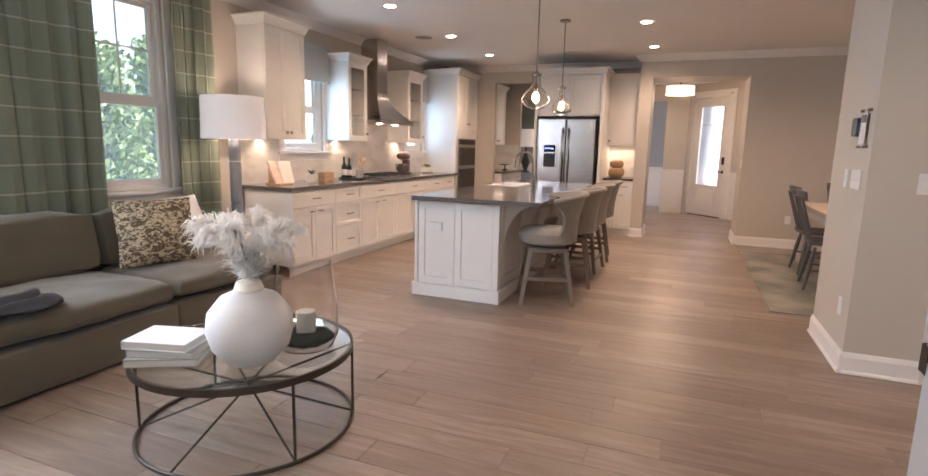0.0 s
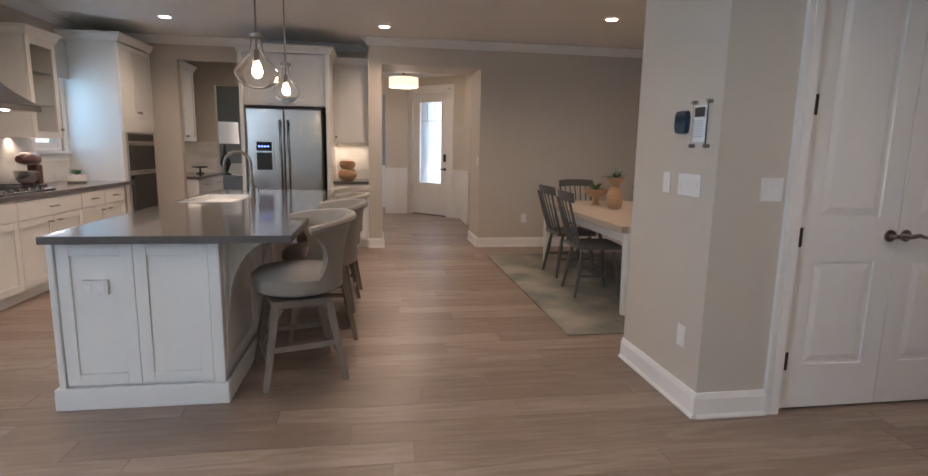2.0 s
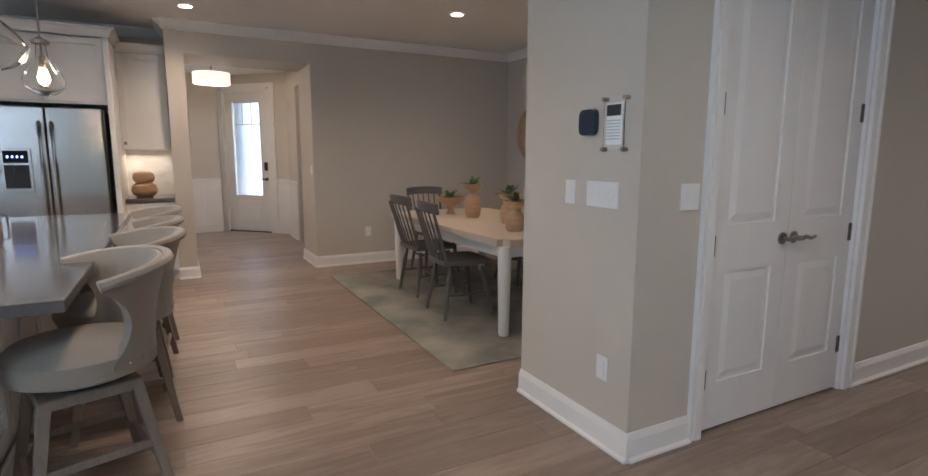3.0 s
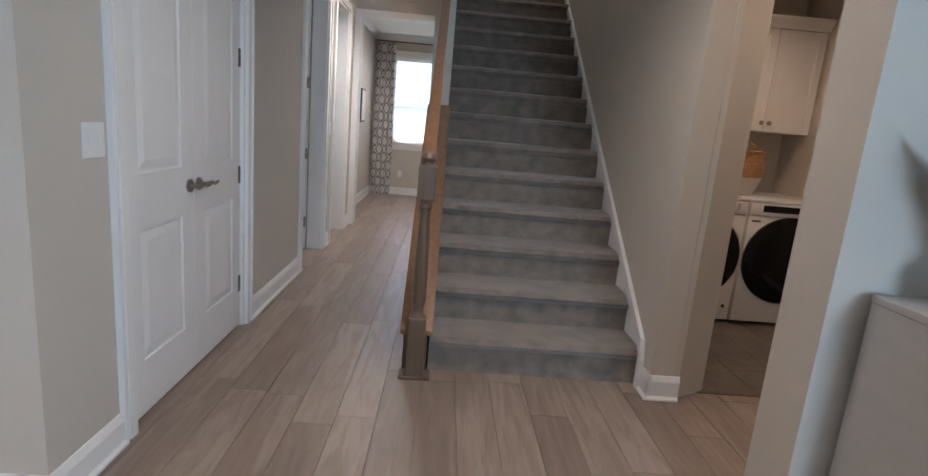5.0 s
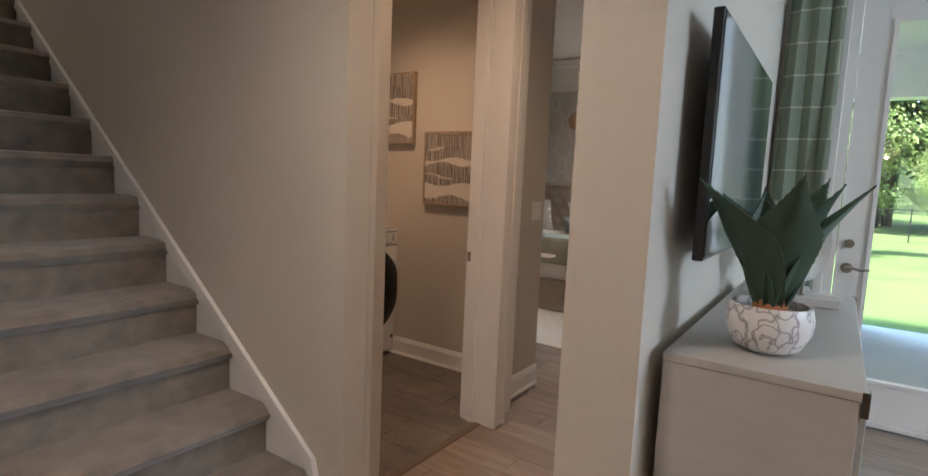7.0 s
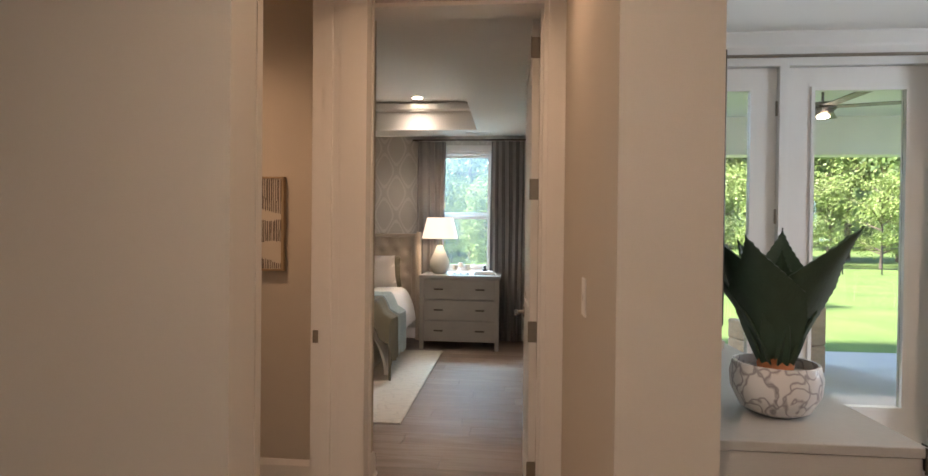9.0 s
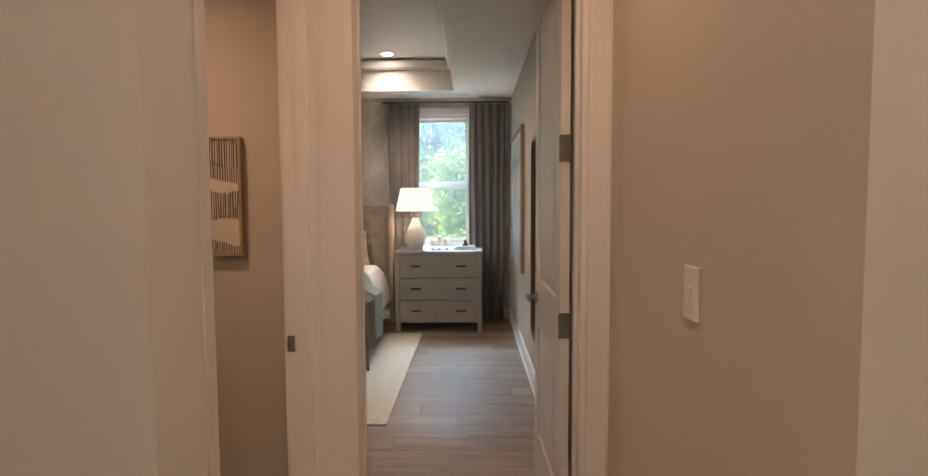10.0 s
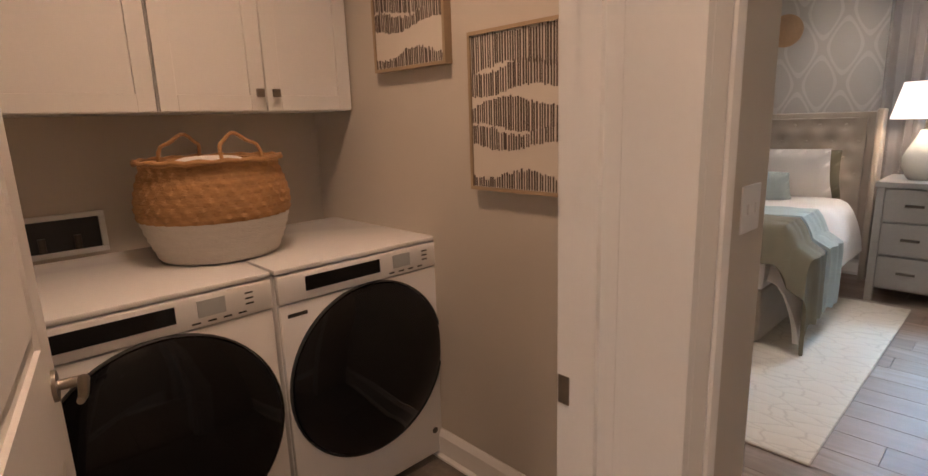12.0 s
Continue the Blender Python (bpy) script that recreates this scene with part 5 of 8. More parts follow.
for k, (dx, dy) in enumerate(((0.03, 0.05), (-0.02, 0.03), (0.02, -0.04), (0.0, 0.07))):
    part("spoon", tube([(0, 0, 0.03), (dx, dy, 0.19), (dx * 1.3, dy * 1.3, 0.22), (dx * 1.5, dy * 1.5, 0.255)], [0.005, 0.005, 0.018, 0.008], 8), TURNED, cr, "wooden spoon", True)
mx = thing("stand_mixer", (-3.92, 7.50, 0.907), "dark red stand mixer with a steel bowl", "mixer")
part("base", boxes((-0.08, -0.15, 0, 0.08, 0.13, 0.03), bev=0.01, seg=2), COPPER, mx)
part("column", boxes((-0.05, 0.04, 0.03, 0.05, 0.13, 0.22), bev=0.015, seg=2), COPPER, mx)
part("head", tube([(0, 0.16, 0.26), (0, 0.10, 0.27), (0, -0.08, 0.28), (0, -0.15, 0.27)], [0.03, 0.06, 0.06, 0.035], 16), COPPER, mx, "", True)
part("bowl", lathe([(0.04, 0.03), (0.09, 0.08), (0.10, 0.16), (0.095, 0.16), (0.08, 0.08), (0.03, 0.04)], 24, False, (0, -0.06, 0)), STEEL, mx, "", True)
pb = thing("potted_plant", (-3.88, 8.25, 0.907), "low wooden bowl with a leafy plant", "plant", "counter plants")
part("pot", lathe([(0.08, 0), (0.11, 0.02), (0.115, 0.09), (0.105, 0.09), (0.09, 0.02)], 24), CERAMIC, pb, "", True)
leafy(pb, 0, 0, 0.085, 0.13, 16, 8, 0.05)


# ---- doors ----
def panel_slab(w, h, t=0.035, panels=((0.10, 0.90), (1.06, 2.30)), side=0.115):
    """A moulded two-panel door slab, hinge edge at x = 0, thickness along y, raised panels on both faces."""
    bs = [(0, 0.010, 0, w, t - 0.010, h)]
    for f0, f1 in ((0, 0.010), (t - 0.010, t)):
        bs += [(0, f0, 0, side, f1, h), (w - side, f0, 0, w, f1, h)]
        zs = [0] + [z for p in panels for z in p] + [h]
        for k in range(0, len(zs), 2):
            bs.append((side, f0, zs[k], w - side, f1, zs[k + 1]))
    bm = boxes(*bs)
    for a, b in panels:
        for y0, y1, s in ((0.010, 0.0005, -1), (t - 0.010, t - 0.0005, 1)):
            o, i = 0.014, 0.050
            lo = [bm.verts.new(p) for p in ((side + o, y0, a + o), (w - side - o, y0, a + o), (w - side - o, y0, b - o), (side + o, y0, b - o))]
            hi = [bm.verts.new(p) for p in ((side + i, y1, a + i), (w - side - i, y1, a + i), (w - side - i, y1, b - i), (side + i, y1, b - i))]
            bm.faces.new(hi)
            for k in range(4):
                bm.faces.new((lo[k], lo[(k + 1) % 4], hi[(k + 1) % 4], hi[k]))
    bmesh.ops.recalc_face_normals(bm, faces=bm.faces)
    return bm


def lever(parent, x, z, y, s, d, material=None):
    """A wave lever on a round rose at the face y; s: side it stands out to, d: way that the lever points."""
    bm = bmesh.new()
    add_tube(bm, [(x, y, z), (x, y + s * 0.008, z)], 0.032, 20)
    add_tube(bm, [(x, y + s * 0.008, z), (x, y + s * 0.05, z)], 0.011, 12)
    add_tube(bm, [(x, y + s * 0.05, z), (x + d * 0.03, y + s * 0.052, z + 0.008), (x + d * 0.07, y + s * 0.052, z - 0.004), (x + d * 0.115, y + s * 0.05, z + 0.004)], [0.012, 0.011, 0.009, 0.007], 10)
    return part("lever_handle", bm, material or NICKEL, parent, "satin nickel lever handle", True)


def hinge(parent, x, y, z):
    bm = boxes((x - 0.035, y - 0.003, z - 0.05, x + 0.035, y + 0.001, z + 0.05), bev=0.001)
    add_tube(bm, [(x, y - 0.006, z - 0.05), (x, y - 0.006, z + 0.05)], 0.006, 8)
    return part("hinge", bm, BRONZE, parent, "dark nickel hinge", True)


HINGES = (0.265, 0.93, 1.59, 2.25)
for name, m, sgn in (("door_1", pose(1.552, 3.99, 0.012), 1), ("door_2", pose(2.738, 4.025, 0.012, 0, 0, 180), -1)):
    d = tagged(new(name), "white two-panel closet door, closed, with a nickel lever", "door", "closet doors", "structure")
    d.matrix_basis = m
    part("slab", panel_slab(0.591, 2.425, panels=((0.24, 0.80), (1.03, 2.30))), DOOR, d)
    lever(d, 0.545, 0.935, 0.0 if sgn > 0 else 0.035, -1 if sgn > 0 else 1, 1 if sgn > 0 else -1)
    for z in HINGES:
        hinge(d, -0.004, -0.002 if sgn > 0 else 0.036, z)
# Dark wood strip put in for the shade under the closet doors.
setting("closet_back", boxes((1.20, 4.10, -0.01, 3.55, 4.112, 0.004)), NEWELWOOD, "dark strip standing for shade under the closet doors", "floor")

d3 = tagged(new("door_3"), "white two-panel bedroom door standing open into the bedroom", "door", "", "structure")
d3.matrix_basis = pose(1.374, 0.162, 0.012, 0, 0, -89.2)
part("slab", panel_slab(0.735, 2.425, panels=((0.24, 0.80), (1.03, 2.30))), DOOR, d3)
lever(d3, 0.672, 0.935, 0.035, 1, -1)
lever(d3, 0.672, 0.935, 0.0, -1, -1)
for z in (0.265, 0.937, 1.617, 2.29):
    part("hinge", boxes((-0.004, -0.004, z - 0.05, -0.001, 0.042, z + 0.05), (-0.020, 0.040, z - 0.05, -0.001, 0.043, z + 0.05), bev=0.001), NICKEL, d3, "satin nickel hinge")

d4 = tagged(new("door_4"), "white laundry door standing open into the laundry", "door", "", "structure")
d4.matrix_basis = pose(2.392, 1.25, 0.012, 0, 0, -11)
part("slab", panel_slab(0.79, 2.40, panels=((0.24, 0.80), (1.03, 2.30))), DOOR, d4)
lever(d4, 0.725, 0.935, 0.0, -1, -1)
d5 = tagged(new("door_5"), "white hall door standing open", "door", "", "structure")
d5.matrix_basis = pose(4.835, 4.12, 0.012, 0, 0, 96)
part("slab", panel_slab(0.76, 2.40, panels=((0.24, 0.80), (1.03, 2.30))), DOOR, d5)
for z in (0.265, 0.93, 1.59):
    part("hinge", boxes((-0.002, 0.036, z - 0.05, 0.03, 0.040, z + 0.05)), NICKEL, d5, "satin nickel hinge")
st_pl = setting("strike_plate", boxes((2.338, 0.4605, 0.930, 2.362, 0.4625, 0.985), (2.3605, 0.452, 0.938, 2.363, 0.4605, 0.977), bev=0.001), NICKEL, "satin nickel strike plate on the laundry jamb", "strike plate")

# front door, set at an angle across the foyer
fdm = pose(0.165, 13.06, 0, 0, 0, -45.5)
fw = tagged(new("wall_foyer_front", mesh_of("wall_foyer_front", boxes((-0.17, 0.0, -0.05, -0.07, 0.14, H), (0.98, 0.0, -0.05, 1.40, 0.14, H), (-0.07, 0.0, 2.50, 0.98, 0.14, H)), WALL)), "greige wall round the front door", "wall", "", "structure")
fw.matrix_basis = fdm
d6 = tagged(new("door_6"), "white front door with a tall glazed panel and keypad lock", "door", "", "structure")
d6.matrix_basis = fdm
part("slab", boxes((0.0, 0.03, 0.02, 0.17, 0.075, 2.46), (0.74, 0.03, 0.02, 0.91, 0.075, 2.46), (0.17, 0.03, 0.02, 0.74, 0.075, 0.66), (0.17, 0.03, 2.28, 0.74, 0.075, 2.46)), DOOR, d6)
part("raised_panel", boxes((0.22, 0.020, 0.18, 0.69, 0.029, 0.56), bev=0.006), DOOR, d6)
fg = part("pane", boxes((0.17, 0.05, 0.66, 0.74, 0.056, 2.28)), FOYERGLASS, d6)
fg.visible_shadow = False
part("glazing_bar", boxes((0.17, 0.040, 1.90, 0.74, 0.049, 1.92), (0.355, 0.040, 1.92, 0.37, 0.049, 2.28), (0.545, 0.040, 1.92, 0.56, 0.049, 2.28)), TRIM, d6)
part("glass_surround", boxes((0.15, 0.018, 0.64, 0.172, 0.029, 2.30), (0.738, 0.018, 0.64, 0.76, 0.029, 2.30), (0.172, 0.018, 0.64, 0.738, 0.029, 0.662), (0.172, 0.018, 2.278, 0.738, 0.029, 2.30)), TRIM, d6)
part("keypad_lock", boxes((0.805, 0.005, 1.10, 0.865, 0.029, 1.25), bev=0.006), BLACK, d6, "black keypad lock")
lever(d6, 0.835, 0.95, 0.029, -1, -1, BRONZE)
part("frame", boxes((-0.07, -0.02, 0, -0.005, 0.12, 2.50), (0.915, -0.02, 0, 0.98, 0.12, 2.50), (-0.005, -0.02, 2.465, 0.915, 0.12, 2.53), (-0.16, -0.022, 0, -0.07, -0.001, 2.60), (0.98, -0.022, 0, 1.07, -0.001, 2.60), (-0.07, -0.022, 2.531, 0.98, -0.001, 2.60)), TRIM, d6)
part("sill", boxes((-0.005, 0.0, 0.0, 0.915, 0.13, 0.018)), DARKSTEEL, d6)


def wainscot(name, m, w):
    ob = tagged(new(name, mesh_of(name, boxes((0, -0.012, 0.0, w, -0.001, 0.90), (0, -0.035, 0.90, w, -0.001, 0.955), (0, -0.022, 0.001, w, -0.0125, 0.14), (0.08, -0.022, 0.24, w - 0.08, -0.0125, 0.26), (0.08, -0.022, 0.78, w - 0.08, -0.0125, 0.80), bev=0.003), TRIM)), "white panelled wainscot with chair rail", "trim", "", "structure")
    ob.matrix_basis = m
    return ob


wall("wall_foyer_left", "x", 13.0, 13.14, -0.25, 0.06, H)
wainscot("trim_wainscot_left", pose(-0.25, 13.0, 0), 0.30)
wainscot("trim_wainscot_right", fdm @ pose(1.07, 0, 0), 0.32)
wainscot("trim_wainscot_east", pose(1.06, 11.95, 0, 0, 0, -90), 0.66)
wainscot("trim_wainscot_room", pose(-5.0, 14.4, 0), 6.5)
co = setting("foyer_column", boxes((-0.40, 12.955, -0.01, -0.251, 13.14, H)), WALL, "greige column at the edge of the foyer", "column")
setting("foyer_beam", boxes((-1.28, 12.96, 2.42, -0.401, 13.07, H)), WALL, "greige header beside the foyer", "wall")
wainscot("trim_wainscot_column", pose(-0.41, 12.955, 0), 0.17)
dl = thing("drum_ceiling_light", (-0.13, 10.79, 2.54), "warm lit drum ceiling light in the foyer", "ceiling lamp")
part("shade", lathe([(0.24, -0.20), (0.24, -0.05), (0.235, -0.05), (0.235, -0.20)], 36, True), DRUMSHADE, dl, "", True)
part("diffuser", lathe([(0.005, -0.205), (0.233, -0.200), (0.005, -0.198)], 32), DRUMSHADE, dl, "", True)
part("rod", tube([(0, 0, -0.10), (0, 0, 0.219)], 0.012, 10), NICKEL, dl, "", True)


# ---- plates on the walls ----
def plate(name, m, w, h, toggles, label, category="switch"):
    p = thing(name, m, label, category, "")
    part("cover", boxes((-w / 2, -0.006, -h / 2, w / 2, -0.0005, h / 2), bev=0.002), PLASTIC, p)
    for tx, tz, tw, th in toggles:
        part("rocker" if category == "switch" else "socket", boxes((tx - tw / 2, -0.010, tz - th / 2, tx + tw / 2, -0.0065, tz + th / 2), bev=0.001), TRIM, p)
    return p


TOG = 0.011
plate("light_switch", pose(1.06, 4.19, 1.19, 0, 0, -90), 0.21, 0.118, [(-0.07, 0, TOG, 0.026), (-0.024, 0, TOG, 0.026), (0.024, 0, TOG, 0.026), (0.07, 0, TOG, 0.026)], "white four-gang light switch plate on the pier")
plate("light_switch", pose(1.06, 4.415, 1.19, 0, 0, -90), 0.075, 0.118, [(0, 0, TOG, 0.026)], "white single light switch plate on the pier")
plate("wall_outlet", pose(1.06, 4.145, 0.384, 0, 0, -90), 0.075, 0.118, [(0, 0.022, 0.032, 0.03), (0, -0.022, 0.032, 0.03)], "white wall outlet low on the pier", "outlet")
plate("light_switch", pose(1.364, 3.97, 1.184), 0.118, 0.118, [(-0.024, 0, TOG, 0.026), (0.024, 0, TOG, 0.026)], "white double light switch beside the closet")
plate("wall_outlet", pose(1.479, 8.98, 0.41), 0.075, 0.118, [(0, 0.022, 0.032, 0.03), (0, -0.022, 0.032, 0.03)], "white wall outlet in the dining room", "outlet")
plate("light_switch", pose(0.82, 9.08, 1.19, 0, 0, -90), 0.075, 0.118, [(0, 0, TOG, 0.026)], "white light switch at the hall opening")
plate("light_switch", pose(1.27, 1.073, 1.225, 0, 0, 90), 0.075, 0.118, [(0, 0, TOG, 0.026)], "white toggle switch by the bedroom door")
plate("light_switch", pose(2.295, -0.225, 1.20, 0, 0, -90), 0.118, 0.118, [(-0.024, 0, TOG, 0.026), (0.024, 0, TOG, 0.026)], "white double light switch inside the bedroom")
plate("light_switch", pose(5.05, 3.97, 1.19), 0.075, 0.118, [(0, 0, TOG, 0.026)], "white light switch in the hall")

th = thing("thermostat", pose(1.06, 4.29, 1.515, 0, 0, -90), "round-cornered glossy thermostat with a dark blue face", "thermostat")
bm = bmesh.new()
bmesh.ops.create_circle(bm, cap_ends=True, segments=40, radius=0.056)
for v in bm.verts:
    a = math.atan2(v.co.y, v.co.x)
    r = 0.058 / (abs(math.cos(a)) ** 4 + abs(math.sin(a)) ** 4) ** 0.25
    v.co = Vector((r * math.cos(a), -0.002, r * math.sin(a) * 1.08))
ret = bmesh.ops.extrude_face_region(bm, geom=bm.faces[:])
for v in ret["geom"]:
    if isinstance(v, bmesh.types.BMVert):
        v.co.y = -0.026
        v.co.x *= 0.93
        v.co.z *= 0.93
bmesh.ops.recalc_face_normals(bm, faces=bm.faces)
part("face", bm, mat("dark_blue_glass", (0.012, 0.03, 0.055), 0.08, var=0.1, bump=0, coat=0.5), th, "", True)
part("wall_ring", lathe([(0.058, 0), (0.056, 0.004)], 28), STEEL, th, "", False, pose(0, -0.0005, 0, 90))
ic = thing("clear_sign", pose(1.06, 4.115, 1.50, 0, 0, -90), "clear acrylic notice on four steel standoffs", "sign")
part("panel", boxes((-0.063, -0.022, -0.115, 0.063, -0.018, 0.115)), GLASS, ic).visible_shadow = False
part("card", boxes((-0.048, -0.017, -0.088, 0.048, -0.014, 0.090)), PLASTIC, ic, "white printed card")
part("screen", boxes((-0.042, -0.0245, 0.035, 0.042, -0.0225, 0.082)), BLACK, ic, "dark printed panel")
for k in range(7):
    part("text_bar", boxes((-0.04, -0.0240, 0.012 - k * 0.013, 0.04, -0.0225, 0.017 - k * 0.013)), SHADE_CLOTH, ic, "unreadable grey line of text")
for sx_ in (-0.063, 0.063):
    for sz_ in (-0.108, 0.108):
        part("standoff", tube([(sx_, -0.001, sz_), (sx_, -0.03, sz_)], 0.010, 12), NICKEL, ic, "steel standoff", True)


# ---- stairs ----
stairs = tagged(new("stairs"), "straight carpeted staircase in grey-beige pile", "stairs", "", "structure")
RISE, RUN, X0 = 0.2035, 0.267, 2.30
for k in range(15):
    x, z = X0 + k * RUN, RISE * (k + 1)

    def step(u, v):
        i = v * 6
        prof = [(0.0, z - RISE), (0.0, z - 0.060), (-0.020, z - 0.045), (-0.034, z - 0.022), (-0.026, z - 0.004), (0.0, z), (RUN + 0.004, z)]
        a, b = prof[int(i)], prof[min(int(i) + 1, 6)]
        f = i - int(i)
        w = 0.003 * noise.noise(Vector((u * 9, k * 3.1, v * 4)))
        return Vector((x + a[0] + (b[0] - a[0]) * f + w, 1.635 + u * 1.165, a[1] + (b[1] - a[1]) * f + w))
    part("step", sheet(step, 12, 6, 0.01), CARPET, stairs, "", True)
bm = bmesh.new()
s0 = X0 - 0.07
for y0, y1 in ((1.62, 1.634),):
    pts = [(s0, 0.0), (s0, 0.16)] + [(s0 + 0.03, 0.27), (X0 + 15 * RUN, 15 * RISE + 0.175), (X0 + 15 * RUN, 0.0)]
    lo = [bm.verts.new((x, y0, z)) for x, z in pts]
    hi = [bm.verts.new((x, y1, z)) for x, z in pts]
    bm.faces.new(lo)
    bm.faces.new(hi)
    for i in range(len(pts)):
        bm.faces.new((lo[i], lo[(i + 1) % len(pts)], hi[(i + 1) % len(pts)], hi[i]))
slope = RISE / RUN
pts = [(s0 - 0.008, 0.0), (s0 - 0.008, 0.165), (s0 + 0.026, 0.285), (X0 + 15 * RUN, 15 * RISE + 0.190), (X0 + 15 * RUN, 15 * RISE + 0.120), (s0 + 0.055, 0.225), (s0 + 0.03, 0.16), (s0 + 0.03, 0.0)]
lo = [bm.verts.new((x, 1.6345, z)) for x, z in pts]
hi = [bm.verts.new((x, 1.650, z)) for x, z in pts]
bm.faces.new(lo)
bm.faces.new(hi)
for i in range(len(pts)):
    bm.faces.new((lo[i], lo[(i + 1) % len(pts)], hi[(i + 1) % len(pts)], hi[i]))
bmesh.ops.recalc_face_normals(bm, faces=bm.faces)
setting("trim_stair_skirt", bm, TRIM, "white sloping skirt board beside the stairs", "trim")
curb_end = 3.86
bm = bmesh.new()
pts = [(2.245, 0.0), (2.245, 0.22), (curb_end, 0.22 + slope * (curb_end - 2.245)), (curb_end, 0.0)]
lo = [bm.verts.new((x, 2.812, z)) for x, z in pts]
hi = [bm.verts.new((x, 2.94, z)) for x, z in pts]
bm.faces.new(lo)
bm.faces.new(hi)
for i in range(4):
    bm.faces.new((lo[i], lo[(i + 1) % 4], hi[(i + 1) % 4], hi[i]))
bmesh.ops.recalc_face_normals(bm, faces=bm.faces)
setting("stair_curb", bm, NEWELWOOD, "stained wood curb beside the stairs", "wall")
bal = thing("stair_balustrade", (2.20, 2.87, 0), "stained oak newel post, sloping cap and handrail", "railing")
part("newel_base", boxes((-0.045, -0.045, 0.0, 0.045, 0.045, 0.34), bev=0.004), NEWELWOOD, bal)
part("newel_foot", boxes((-0.052, -0.085, 0.0, 0.055, 0.082, 0.018), bev=0.004), NEWELWOOD, bal)
part("newel_shaft", lathe([(0.045, 0.34), (0.030, 0.36), (0.028, 0.38), (0.036, 0.42), (0.036, 0.60), (0.027, 0.85), (0.026, 0.90), (0.036, 0.92), (0.030, 0.94), (0.040, 0.96)], 24), NEWELWOOD, bal, "", True)
part("newel_block", boxes((-0.044, -0.044, 0.96, 0.044, 0.044, 1.13), bev=0.004), NEWELWOOD, bal)
part("newel_cap", lathe([(0.040, 1.13), (0.030, 1.145), (0.034, 1.155), (0.042, 1.165), (0.035, 1.185), (0.012, 1.20)], 24), NEWELWOOD, bal, "", True)


def sloped(y0, y1, xa, xb, za, t):
    bm = bmesh.new()
    q = [(xa, za), (xb, za + slope * (xb - xa)), (xb, za + slope * (xb - xa) + t), (xa, za + t)]
    lo = [bm.verts.new((x, y0, z)) for x, z in q]
    hi = [bm.verts.new((x, y1, z)) for x, z in q]
    bm.faces.new(lo)
    bm.faces.new(hi)
    for i in range(4):
        bm.faces.new((lo[i], lo[(i + 1) % 4], hi[(i + 1) % 4], hi[i]))
    bmesh.ops.recalc_face_normals(bm, faces=bm.faces)
    bmesh.ops.bevel(bm, geom=bm.edges[:], offset=0.006, segments=2, affect="EDGES")
    return bm


part("cap", sloped(-0.085, 0.09, 0.03, 1.655, 0.215, 0.028), RAILWOOD, bal, "sloping stained oak cap")
part("handrail", sloped(-0.030, 0.030, 0.03, 1.655, 1.085, 0.065), RAILWOOD, bal, "stained oak handrail")
part("baluster", tube([(0.62, 0, 0.68), (0.62, 0, 1.53)], 0.014, 10), TRIM, bal, "white painted baluster", True)
part("baluster", tube([(1.12, 0, 1.06), (1.12, 0, 1.91)], 0.014, 10), TRIM, bal, "white painted baluster", True)


# ---- dining ----
rug = thing("dining_rug", (2.0, 6.82, 0.0), "faded green-grey patterned rug under the dining table", "rug")
part("rug_field", boxes((-1.17, -1.57, 0.001, 1.17, 1.57, 0.012), bev=0.004), RUG, rug)
dt = thing("dining_table", (2.0, 6.78, 0.012), "cream dining table with a pale wood top and round legs", "table")
bm = boxes((-0.60, -1.18, 0.69, 0.60, 1.18, 0.745))
bmesh.ops.bevel(bm, geom=[e for e in bm.edges if abs(e.verts[0].co.z - e.verts[1].co.z) > 0.01], offset=0.07, segments=5, affect="EDGES")
part("tabletop", bm, TABLEWOOD, dt)
part("apron", boxes((-0.53, -1.10, 0.60, 0.53, -1.07, 0.689), (-0.53, 1.07, 0.60, 0.53, 1.10, 0.689), (-0.53, -1.07, 0.60, -0.50, 1.07, 0.689), (0.50, -1.07, 0.60, 0.53, 1.07, 0.689)), TABLEPAINT, dt)
for a in (-0.52, 0.52):
    for b in (-1.09, 1.09):
        part("leg", lathe([(0.038, 0), (0.040, 0.01), (0.052, 0.62), (0.052, 0.689)], 24, False, (a, b, 0)), TABLEPAINT, dt, "", True)


